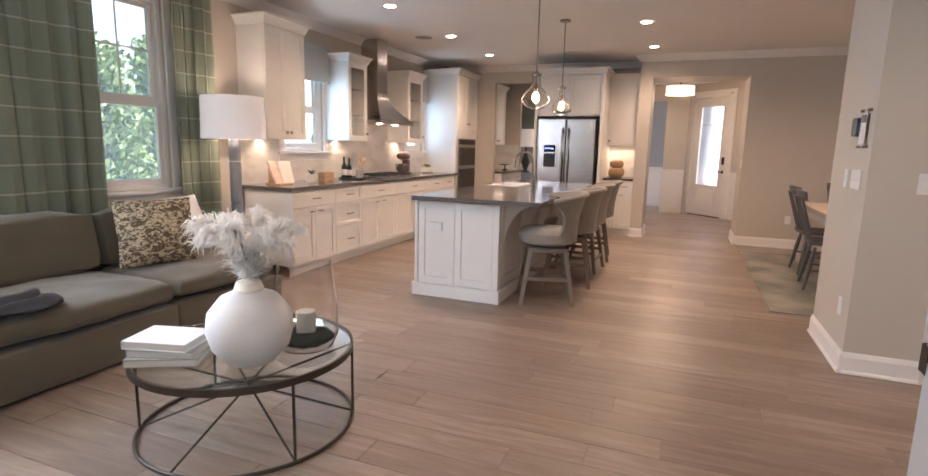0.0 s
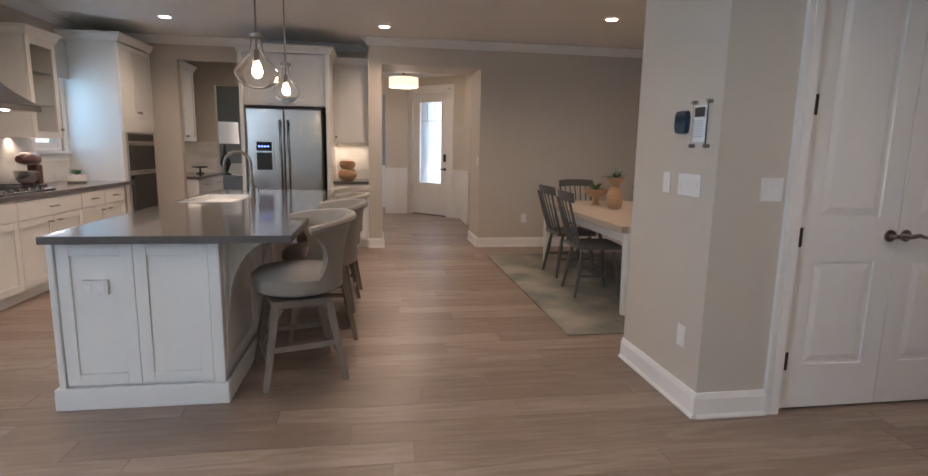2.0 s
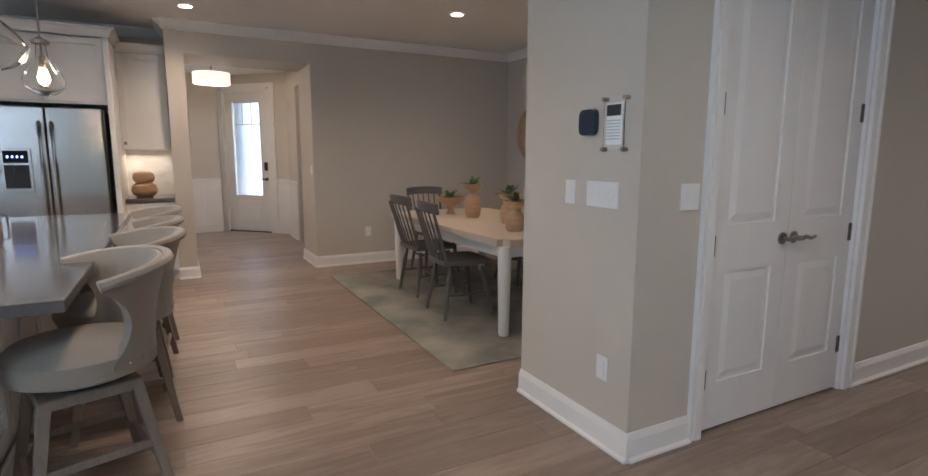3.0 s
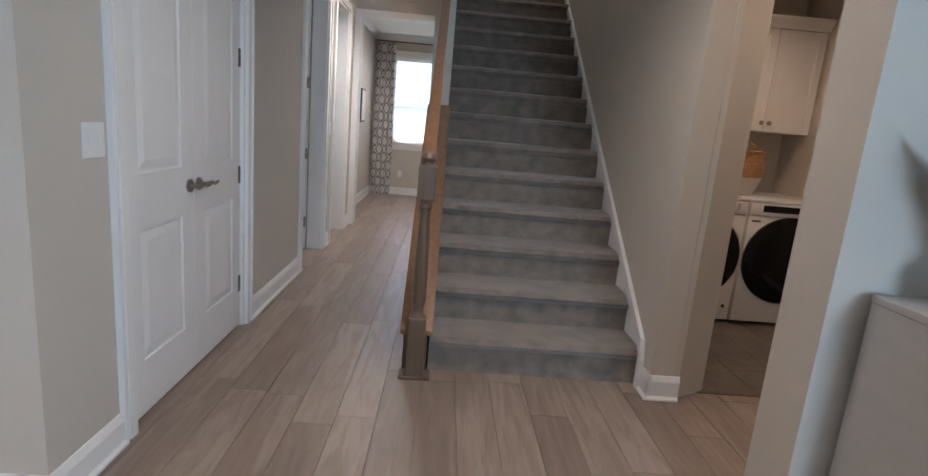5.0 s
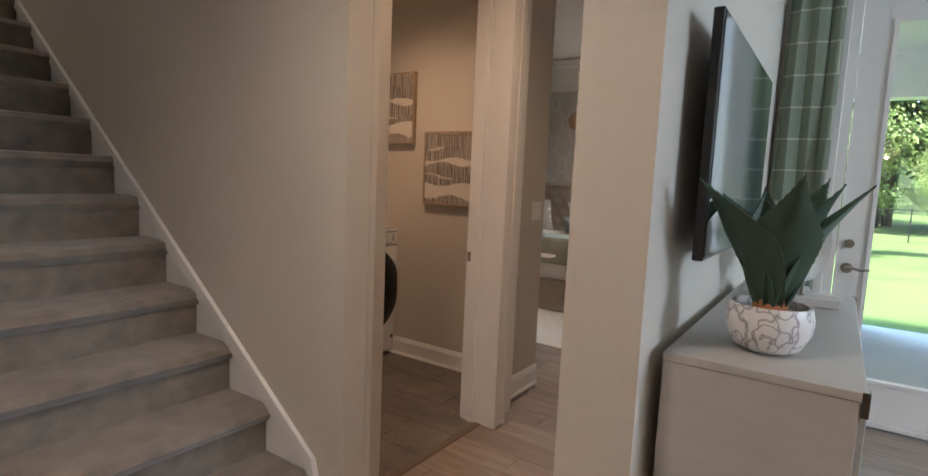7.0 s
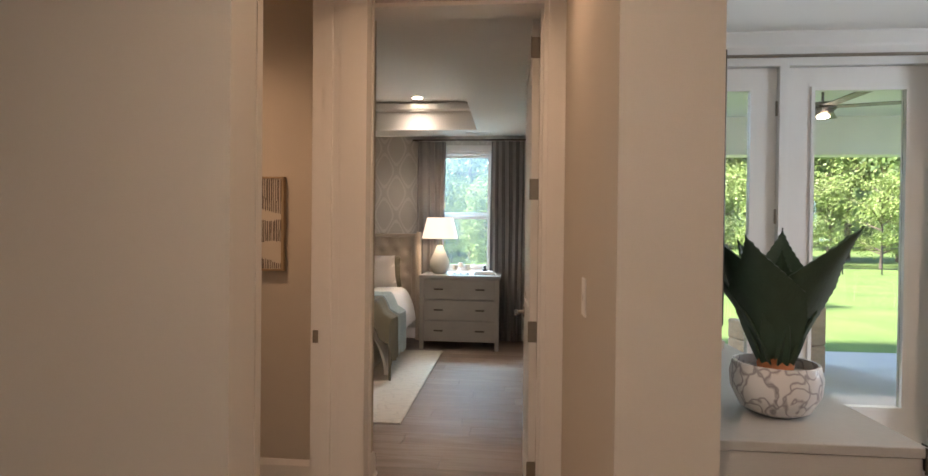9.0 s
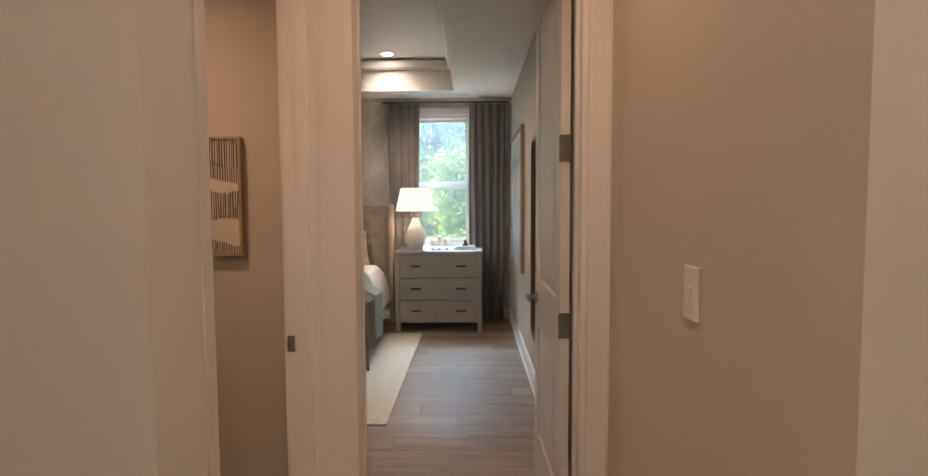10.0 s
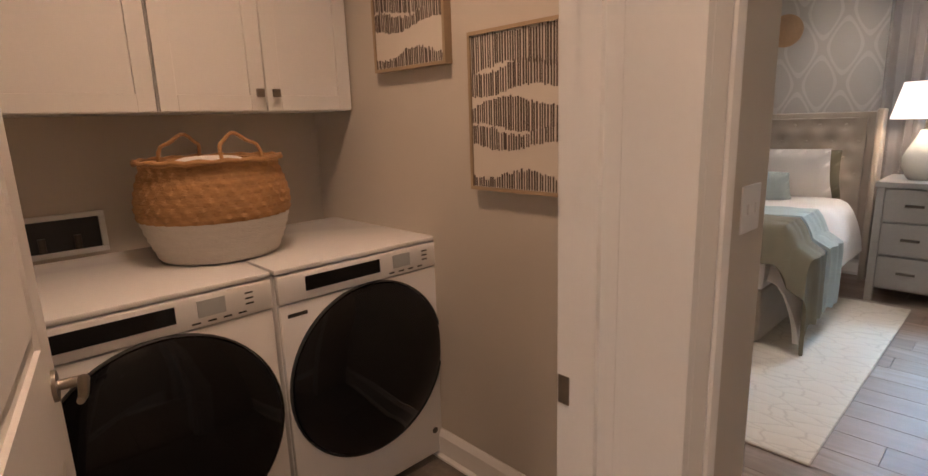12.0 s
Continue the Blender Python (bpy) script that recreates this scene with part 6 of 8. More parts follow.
def chair(m):
    c = thing("dining_chair", m, "charcoal painted spindle-back wooden dining chair", "chair", "chairs round the dining table")
    # faces +y

    def seat(u, v):
        x, y = (u - 0.5) * 2, (v - 0.5) * 2
        wx = 0.235 - 0.02 * (y < 0) * -y
        dip = -0.014 * (1 - x * x) * (1 - y * y)
        return Vector((x * wx * (1 - 0.06 * y * y), y * 0.22 * (1 - 0.05 * x * x), 0.455 + dip))
    part("seat", sheet(seat, 10, 10, -0.035), CHAIRPAINT, c, "", True)
    for a, b in ((-1, -1), (-1, 1), (1, -1), (1, 1)):
        t, f = Vector((a * 0.16, b * 0.15, 0.43)), Vector((a * 0.215, b * 0.215, 0.0))
        part("leg", tube([t, t.lerp(f, 0.3), t.lerp(f, 0.6), f], [0.014, 0.022, 0.019, 0.013], 12), CHAIRPAINT, c, "", True)
    for a in (-1, 1):
        part("stretcher", tube([(a * 0.19, -0.186, 0.20), (a * 0.19, 0, 0.20), (a * 0.19, 0.186, 0.20)], [0.009, 0.013, 0.009], 8), CHAIRPAINT, c, "", True)
    part("stretcher", tube([(-0.19, 0, 0.20), (0, 0, 0.20), (0.19, 0, 0.20)], [0.009, 0.013, 0.009], 8), CHAIRPAINT, c, "", True)

    def crest(u, v):
        x = (u - 0.5) * 2
        return Vector((x * 0.235, -0.285 - 0.05 * (1 - x * x) - 0.015 * v, 0.895 + 0.085 * v - 0.012 * x * x))
    part("crest_rail", sheet(crest, 14, 3, 0.022), CHAIRPAINT, c, "", True)
    for k in range(7):
        x = -0.19 + k * 0.38 / 6
        r = 0.013 if k in (0, 6) else 0.008
        top = Vector((x * 1.12, -0.295 - 0.05 * (1 - (x / 0.235) ** 2), 0.91))
        bot = Vector((x * 0.95, -0.175 - 0.02 * (1 - (x / 0.2) ** 2), 0.45))
        part("spindle", tube([bot, bot.lerp(top, 0.4), top], [r, r * 1.15, r * 0.9], 8), CHAIRPAINT, c, "", True)
    return c


ch = chair(pose(1.47, 6.42, 0.012, 0, 0, -94))
for x, y, rz in ((1.53, 7.22, -88), (2.02, 8.12, 180), (2.66, 6.35, 90), (2.66, 7.2, 92), (1.98, 5.50, 4)):
    copy_thing(ch, pose(x, y, 0.012, 0, 0, rz))


def compote(m, s, hh, seed, kind):
    v = thing("wooden_planter", m, "turned mango-wood pedestal planter with trailing greenery", "planter", "planters on the dining table")
    prof = [(0.06, 0), (0.075, 0.02), (0.085, 0.10), (0.07, 0.17), (0.04, 0.20), (0.045, 0.22), (0.09, 0.25), (0.10, 0.29), (0.092, 0.29), (0.06, 0.25)] if kind else [(0.05, 0), (0.03, 0.03), (0.03, 0.08), (0.10, 0.12), (0.135, 0.18), (0.125, 0.18), (0.09, 0.13)]
    part("pot", lathe([(r * s, z * hh) for r, z in prof], 28), TURNED, v, "", True)
    leafy(v, 0, 0, (0.27 if kind else 0.16) * hh, 0.17, 26, seed, 0.035)
    return v


compote(pose(1.95, 7.05, 0.758), 1.0, 1.15, 21, True)
compote(pose(2.0, 6.45, 0.758), 1.0, 0.95, 22, True)
compote(pose(1.9, 7.45, 0.758), 1.1, 1.0, 23, False)
compote(pose(1.78, 6.02, 0.758), 1.0, 0.85, 24, True)
for y, z, r in ((8.28, 1.66, 0.36), (7.60, 2.10, 0.28), (7.50, 1.45, 0.30)):
    b = thing("wall_basket", pose(3.558, y, z, 0, -90, 0), "round woven rattan wall basket", "basket", "baskets on the dining wall")
    part("dish", lathe([(0.01, 0.012), (r * 0.9, 0.012), (r * 0.96, 0.05), (r, 0.055), (r, 0.045), (r * 0.93, 0.002), (0.01, 0.002)], 40), RATTAN, b, "", True)


# ---- television wall ----
tv = thing("television", (1.045, 0.745, 1.19), "thin black wall-mounted flat television, garden reflections painted on the screen", "television")
part("casing", boxes((-0.085, -0.605, 0.0, -0.055, 0.605, 0.70), bev=0.003), BLACK, tv)
part("screen", boxes((-0.0875, -0.595, 0.010, -0.0855, 0.595, 0.692)), TVREFLECTION, tv, "glossy dark screen")
part("wall_bracket", boxes((-0.054, -0.25, 0.18, 0.0, 0.25, 0.52), bev=0.004), BLACK, tv)

dr0 = thing("dresser", (0.56, 1.475, 0), "greige campaign dresser with dark metal corner caps", "dresser")
DW, DD, DH = 1.42, 0.455, 0.948
part("body", boxes((0.012, -DW, 0.06, DD, 0, DH - 0.024), bev=0.002), DRESSERPAINT, dr0)
part("top", boxes((0.0, -DW - 0.004, DH - 0.023, DD, 0.004, DH), bev=0.002), DRESSERPAINT, dr0)
part("plinth", boxes((0.04, -DW + 0.03, 0, DD - 0.02, -0.03, 0.059)), DRESSERPAINT, dr0)
for i in range(3):
    for j in range(3):
        y0, y1 = -0.02 - j * 0.462, -0.02 - j * 0.462 - 0.455
        z1 = DH - 0.035 - i * 0.288
        f = part("drawer_front", boxes((-0.004, y1, z1 - 0.280, 0.011, y0, z1), bev=0.002), DRESSERPAINT, dr0)
        for q in (0.28, 0.72):
            yc = y0 + (y1 - y0) * q
            hd = part("flush_pull", boxes((-0.008, yc - 0.022, z1 - 0.165, -0.0045, yc + 0.022, z1 - 0.115), bev=0.001), BRONZE, f, "dark metal recessed pull")
            part("ring", boxes((-0.012, yc - 0.014, z1 - 0.150, -0.0085, yc + 0.014, z1 - 0.142)), BLACK, hd)
for yc in (0.005, -DW - 0.005):
    s = -1 if yc > 0 else 1
    part("corner_cap", boxes((-0.004, yc, DH - 0.06, 0.010, yc + s * 0.003, DH + 0.001), (-0.006, yc, DH - 0.06, -0.0045, yc + s * 0.035, DH + 0.001), bev=0.0005), BRONZE, dr0, "dark metal corner cap")

ag = thing("agave_plant", (0.79, 1.255, 0.949), "large artificial agave in a veined marble bowl", "plant")
part("pot", lathe([(0.055, 0), (0.085, 0.015), (0.108, 0.06), (0.112, 0.10), (0.104, 0.135), (0.097, 0.135), (0.103, 0.10), (0.09, 0.05), (0.02, 0.04)], 40), POTMARBLE, ag, "white and purple veined marble bowl", True)
part("soil", lathe([(0.01, 0.115), (0.095, 0.11), (0.095, 0.10)], 24), CONCRETE, ag)
part("core", lathe([(0.042, 0.105), (0.045, 0.13), (0.03, 0.16), (0.01, 0.17)], 16), TERRACOTTA, ag, "orange-brown plant core", True)
rg = random.Random(4)
for k in range(11):
    ang = k * 2.39996 + 0.9
    lean = (0.59, 0.46, 0.59, 0.54, 0.46, 0.46, 0.34, 0.30, 0.22, 0.12, 0.06)[k]
    ln = (0.42, 0.39, 0.43, 0.43, 0.41, 0.40, 0.37, 0.35, 0.32, 0.27, 0.28)[k]
    wd = 0.088 if k < 8 else 0.060

    def blade(u, v, ang=ang, lean=lean, ln=ln, wd=wd):
        x = (u - 0.5) * 2
        e = lean * (0.70 + 0.42 * v)
        out = 0.02 + ln * v * math.sin(e)
        up = 0.125 + ln * v * math.cos(e * 0.9)
        w = wd * (0.50 + 1.9 * v * (1 - v)) * min(1.0, (1 - v) * 2.1) ** 1.05 + 0.0004
        jag = 0.003 * (1 if int(v * 40) % 2 else 0) if abs(x) > 0.99 and 0.3 < v < 0.95 else 0
        cup = 0.34 * w * x * x
        o, s = Vector((math.cos(ang), math.sin(ang), 0)), Vector((-math.sin(ang), math.cos(ang), 0))
        return o * (out - cup) + s * x * (w + jag) + Vector((0, 0, up + cup * 0.5))
    part("leaf", sheet(blade, 8, 40, 0.005), AGAVE, ag, "", True)

for px, py, r, stem in ((0.75, 0.41, 0.145, 0.045), (0.855, 0.22, 0.145, 0.072)):
    ds = thing("ring_sculpture", pose(px, py, 0.949, 0, 0, 6), "pale ribbed ring sculpture on a white marble block", "sculpture", "ring sculptures")
    part("block", boxes((-0.13, -0.05, 0, 0.13, 0.05, 0.036), bev=0.003), MARBLE, ds)
    part("stem", lathe([(0.012, 0.036), (0.012, 0.042), (0.007, 0.046), (0.007, 0.036 + stem), (0.013, 0.038 + stem), (0.013, 0.05 + stem)], 14), NICKEL, ds, "", True)
    prof = [(r * 0.33, -0.011), (r * 0.33, 0.011)]
    for q in range(1, 19):
        rr = r * (0.33 + 0.67 * q / 18)
        prof += [(rr - 0.0030, 0.0145), (rr, 0.0105)]
    prof += [(r, -0.0105)]
    part("ring", lathe(prof, 56, True), CELADON, ds, "", True, pose(0, 0, 0.048 + stem + r, 0, 0, -36) @ pose(0, 0, 0, 0, -90, 0))

# ---- patio doors ----
pd = tagged(new("door_7"), "white glazed patio doors with full-height panes", "door", "", "structure")
pd.location = (-0.31, -1.05, 0)
part("frame", boxes((-1.01, -0.13, 0, -0.96, 0.0, 2.62), (0.96, -0.13, 0, 1.01, 0.0, 2.62), (-0.96, -0.13, 2.56, 0.96, 0.0, 2.62), (-0.03, -0.13, 0.03, 0.03, 0.0, 2.56), (-0.96, -0.13, 0, 0.96, 0.0, 0.03)), TRIM, pd)
part("casing", boxes((-1.10, 0.001, 0, -1.01, 0.022, 2.71), (1.01, 0.001, 0, 1.10, 0.022, 2.71), (-1.01, 0.001, 2.62, 1.01, 0.022, 2.71), bev=0.003), TRIM, pd)
for a in (-0.955, 0.035):
    w = 0.92
    lf = part("door_leaf", boxes((a, -0.08, 0.035, a + 0.17, -0.035, 2.555), (a + w - 0.17, -0.08, 0.035, a + w, -0.035, 2.555), (a + 0.17, -0.08, 0.035, a + w - 0.17, -0.035, 0.28), (a + 0.17, -0.08, 2.40, a + w - 0.17, -0.035, 2.555)), DOOR, pd)
    part("bead", boxes((a + 0.15, -0.034, 0.26, a + 0.172, -0.024, 2.42), (a + w - 0.172, -0.034, 0.26, a + w - 0.15, -0.024, 2.42), (a + 0.172, -0.034, 0.26, a + w - 0.172, -0.024, 0.282), (a + 0.172, -0.034, 2.398, a + w - 0.172, -0.024, 2.42)), TRIM, lf)
    g = part("pane", boxes((a + 0.17, -0.062, 0.28, a + w - 0.17, -0.056, 2.40)), GLASS, lf)
    g.visible_shadow = False
    if a > 0:
        lever(lf, a + w - 0.06, 0.95, -0.034, 1, -1)
        part("deadbolt", tube([(a + w - 0.06, -0.034, 1.10), (a + w - 0.06, -0.018, 1.10)], 0.027, 20), NICKEL, lf, "round nickel deadbolt", True)
        for z in (0.30, 1.55, 2.28):
            part("hinge", boxes((a - 0.012, -0.034, z - 0.05, a + 0.008, -0.028, z + 0.05)), NICKEL, lf, "satin nickel hinge")


def drape(m, w, h, folds, material, label, amp=0.045, seed=0, group="curtains"):
    """A pleated curtain hanging in the x-z plane, its foot at z = 0."""
    c = thing("curtain", m, label, "curtain", group)

    def fn(u, v):
        ph = u * folds * 6.283
        a = amp * (0.75 + 0.25 * math.sin(u * 7 + seed)) * (0.55 + 0.45 * (1 - v))
        drift = 0.02 * math.sin(v * 4 + u * 5 + seed)
        return Vector((u * w + 0.012 * math.sin(ph * 2) + drift * 0.4, a * math.sin(ph) + 0.3 * a * math.sin(ph * 2.3 + seed) + drift, v * h))
    part("cloth", sheet(fn, folds * 14, 20, 0.003), material, c, "", True)
    return c


SAGE = "sage green pleated curtain with cream woven lines"
drape(pose(0.74, -0.94, 0.012), 0.28, 2.56, 3, CURTAIN, SAGE, seed=1)
drape(pose(-1.82, -0.94, 0.012), 0.56, 2.56, 4, CURTAIN, SAGE, seed=2)
drape(pose(-4.03, 2.20, 0.012, 0, 0, 90), 0.74, 2.60, 5, CURTAIN, SAGE, seed=3)
drape(pose(-4.03, 3.62, 0.012, 0, 0, 90), 0.42, 2.60, 4, CURTAIN, SAGE, seed=4)
drape(pose(-4.03, 1.45, 0.012, 0, 0, 90), 0.36, 2.60, 3, CURTAIN, SAGE, seed=5)


def rod(name, m, w, label, material=None):
    r = thing(name, m, label, "curtain rod")
    part("pole", tube([(0, 0, 0), (w, 0, 0)], 0.011, 10), material or NICKEL, r, "", True)
    for x in (0.05, w - 0.05):
        part("bracket", tube([(x, 0, 0), (x, -0.08, 0.0)], 0.008, 8), material or NICKEL, r)
    return r


rod("curtain_rod", pose(1.03, -0.94, 2.59, 0, 0, 180) @ pose(0, 0, 0, 0, 0, 0), 2.95, "nickel curtain rod over the patio doors")
rod("curtain_rod", pose(-4.03, 4.08, 2.63, 0, 0, -90), 2.70, "nickel curtain rod over the living room windows")

# painting between the living room windows
pa = thing("framed_painting", (-4.148, 1.92, 1.25), "dark teal abstract painting in a slim black frame", "painting")
part("canvas", boxes((0.004, -0.26, 0.015, 0.028, 0.26, 0.99)), DARKPAINT, pa)
part("frame", boxes((0.0, -0.28, -0.005, 0.036, -0.26, 1.01), (0.0, 0.26, -0.005, 0.036, 0.28, 1.01), (0.0, -0.26, 0.99, 0.036, 0.26, 1.01), (0.0, -0.26, -0.005, 0.036, 0.26, 0.015)), BLACK, pa)

# ---- sofa ----
so = thing("sectional_sofa", (-3.48, 2.0, 0), "low taupe linen sectional sofa with loose cushions", "sofa")
for k, (ya, yb) in enumerate(((-2.6, -1.55), (-1.55, -0.45), (-0.45, 0.62), (0.62, 1.55))):
    L_ = yb - ya
    part("base", boxes((-0.50, ya + 0.004, 0.02, 0.52, yb - 0.004, 0.27), bev=0.02, seg=2), SOFA, so, "", True)
    part("seat_cushion", cushion(0.86, L_ - 0.01, 0.20, 0.40, 18, 0.012, k), SOFA, so, "", True, pose(0.10, (ya + yb) / 2, 0.365))
    part("back_cushion", cushion(0.24, L_ - 0.02, 0.46, 0.22, 16, 0.016, k + 9), SOFA, so, "", True, pose(-0.30, (ya + yb) / 2, 0.63, 0, -9, 0))
part("back_frame", boxes((-0.60, -2.6, 0.02, -0.502, 1.55, 0.66), bev=0.025, seg=2), SOFA, so, "", True)
for k, (m, w, mt, lb) in enumerate(((pose(-3.38, 2.84, 0.455, -14, 0, 68), 0.52, PILLOWPRINT, "brown and cream speckled woven throw pillow"), (pose(-3.56, 3.24, 0.455, -16, 0, 98), 0.50, PILLOWWHITE, "plain white throw pillow"), (pose(-3.60, 2.98, 0.46, -16, 0, 85), 0.48, PILLOWWHITE, "plain white throw pillow"))):
    single("throw_pillow", pillow(w, w * 0.92, 0.17, 18, k), mt, m, lb + " on the sofa", "pillow", "sofa pillows", True)
bl = sheet(lambda u, v: Vector((0.35 * u + 0.03 * math.sin(v * 9), 0.5 * v + 0.03 * math.sin(u * 11), 0.02 + 0.018 * math.sin(u * 13 + v * 7))), 24, 24, 0.01)
single("folded_throw", bl, BLACK, (-3.30, 1.42, 0.468), "dark crumpled throw on the sofa seat", "blanket", "", True)

fl = thing("floor_lamp", (-3.72, 3.93, 0), "white drum floor lamp on a blue-grey segmented post", "lamp")
part("foot", lathe([(0.16, 0), (0.16, 0.02), (0.05, 0.03)], 28), GREYPIPE, fl, "", True)
for a, b in ((0.03, 0.40), (0.405, 0.78), (0.785, 1.16), (1.165, 1.36)):
    part("post_segment", lathe([(0.045, a), (0.05, a + 0.01), (0.05, b - 0.01), (0.045, b)], 24), GREYPIPE, fl, "", True)
part("shade", lathe([(0.275, 1.36), (0.265, 1.73), (0.258, 1.73), (0.268, 1.36)], 40, True), SHADEWHITE, fl, "white drum shade", True)
bulb_light(-3.72, 3.93, 1.55, 2.5, (1.0, 0.80, 0.6), 0.05)

# ---- coffee table ----
ct = thing("coffee_table", (-1.80, 2.00, 0), "round glass coffee table on a thin bronze wire frame", "table")
R = 0.49
circ = lambda r, z, n=48: [(r * math.cos(2 * math.pi * k / n), r * math.sin(2 * math.pi * k / n), z) for k in range(n)]
part("top_ring", lathe([(R - 0.010, 0.357), (R + 0.004, 0.357), (R + 0.004, 0.387), (R - 0.010, 0.387)], 56, True), BRONZE, ct, "", True)
part("glass_top", lathe([(0.01, 0.370), (R - 0.011, 0.370), (R - 0.011, 0.382), (0.01, 0.382)], 56), TABLEGLASS, ct)
part("base_ring", tube(circ(R - 0.004, 0.010), 0.009, 8, True), BRONZE, ct, "", True)
for k in range(6):
    a = k * math.pi / 3 + 0.60
    c_, s_ = math.cos(a), math.sin(a)
    if k % 3 != 1:
        part("upright", tube([((R - 0.003) * c_, (R - 0.003) * s_, 0.012), ((R - 0.003) * c_, (R - 0.003) * s_, 0.357)], 0.0065, 8), BRONZE, ct, "", True)
    part("brace", tube([((R - 0.005) * c_, (R - 0.005) * s_, 0.014), (0.012 * c_, 0.012 * s_, 0.185)], 0.0055, 8), BRONZE, ct, "", True)
    part("brace", tube([((R - 0.012) * c_, (R - 0.012) * s_, 0.356), (0.012 * c_, 0.012 * s_, 0.190)], 0.0055, 8), BRONZE, ct, "", True)
part("hub", lathe([(0.018, 0.176), (0.018, 0.199)], 16), BRONZE, ct)

va = thing("round_vase", (-1.64, 1.86, 0.388), "round matte white vase with cream feather plumes", "vase")
part("body", lathe([(0.06, 0), (0.10, 0.008), (0.16, 0.075), (0.182, 0.155), (0.171, 0.23), (0.12, 0.295), (0.06, 0.322), (0.052, 0.315), (0.10, 0.26), (0.145, 0.16), (0.05, 0.02)], 48), CERAMIC, va, "", True)
part("flower_stub", lathe([(0.05, 0.30), (0.062, 0.33), (0.05, 0.36), (0.02, 0.37)], 16), WAX, va, "", True)
rg = random.Random(12)
for k in range(20):
    a = k * 2.4 + rg.random() * 0.5
    reach, top = 0.12 + 0.20 * rg.random(), 0.22 + 0.14 * rg.random()
    spine = [Vector((math.cos(a) * reach * t ** 1.3, math.sin(a) * reach * t ** 1.3, 0.32 + top * math.sin(min(1.0, t * 1.05) * 1.9) * 0.9)) for t in np.linspace(0, 1, 14)]
    bm = bmesh.new()
    add_tube(bm, spine, 0.0016, 5)
    for i in range(2, 14):
        d = (spine[i] - spine[i - 1]).normalized()
        for q in range(26):
            side = Vector((rg.uniform(-1, 1), rg.uniform(-1, 1), rg.uniform(-0.5, 1))).normalized()
            ln = (0.105 - 0.055 * i / 14) * rg.uniform(0.6, 1.2)
            p = spine[i] - d * rg.random() * 0.03
            e = p + (side + d * 0.9).normalized() * ln
            w = side.cross(d).normalized() * 0.0034
            mid = p.lerp(e, 0.55) + Vector((0, 0, 0.010))
            v1, v2, v3, v4, v5 = (bm.verts.new(c) for c in (p - w, p + w, mid + w, e + Vector((0, 0, -0.012)), mid - w))
            bm.faces.new((v1, v2, v3, v5))
            bm.faces.new((v5, v3, v4))
    part("plume", bm, PLUME, va, "")
for m, sz, mt in ((pose(-1.98, 1.74, 0.388, 0, 0, 28), (0.30, 0.23, 0.035), BOOKSAGE), (pose(-1.975, 1.745, 0.4245, 0, 0, 20), (0.285, 0.215, 0.032), BOOKSAGE), (pose(-1.985, 1.735, 0.458, 0, 0, 16), (0.285, 0.215, 0.036), BOOKWHITE)):
    b = thing("book", m, "large hardback book stacked on the glass table", "book", "books on the coffee table")
    w, d, t = (c / 2 for c in sz)
    part("page_block", boxes((-w + 0.004, -d + 0.006, 0.004, w - 0.006, d - 0.006, 2 * t - 0.004)), PAPER, b)
    part("cover", boxes((-w, -d, 0, w, d, 0.0035), (-w, -d, 2 * t - 0.0035, w, d, 2 * t), (-w, -d, 0.0035, -w + 0.0035, d, 2 * t - 0.0035)), mt, b)
bw = thing("bowl", (-1.90, 2.02, 0.388), "small white bowl with brown seed pods", "bowl")
part("dish", lathe([(0.04, 0), (0.075, 0.03), (0.09, 0.07), (0.083, 0.07), (0.06, 0.025)], 28), CERAMIC, bw, "", True)
for k in range(7):
    part("seed_pod", lathe([(0.005, 0), (0.02, 0.012), (0.022, 0.025), (0.006, 0.04)], 10, False, (0.05 * math.cos(k), 0.05 * math.sin(k), 0.045)), TURNED, bw, "", True)
hu = thing("hurricane_candle_holder", (-1.55, 2.12, 0.388), "large clear glass hurricane with a cream candle and moss", "candle holder")
gp = [(0.125, 0.0), (0.15, 0.06), (0.147, 0.22), (0.125, 0.40), (0.1225, 0.40), (0.1445, 0.22), (0.1475, 0.06), (0.122, 0.006), (0.01, 0.006), (0.01, 0.0)]
part("glass", lathe(gp, 40, True), CLEAR, hu, "", True)
part("candle", lathe([(0.042, 0.04), (0.045, 0.05), (0.045, 0.165), (0.038, 0.17), (0.01, 0.163)], 28), WAX, hu, "cream pillar candle", True)
bm = bmesh.new()
bmesh.ops.create_icosphere(bm, subdivisions=4, radius=1)
for v in bm.verts:
    q = noise.noise(v.co * 5) * 0.25 + noise.noise(v.co * 14) * 0.15
    v.co = Vector((v.co.x * 0.128 * (1 + q * 0.3), v.co.y * 0.128 * (1 + q * 0.3), 0.04 + v.co.z * 0.032 * (1 + q)))
part("moss", bm, MOSS, hu, "dark green moss", True)

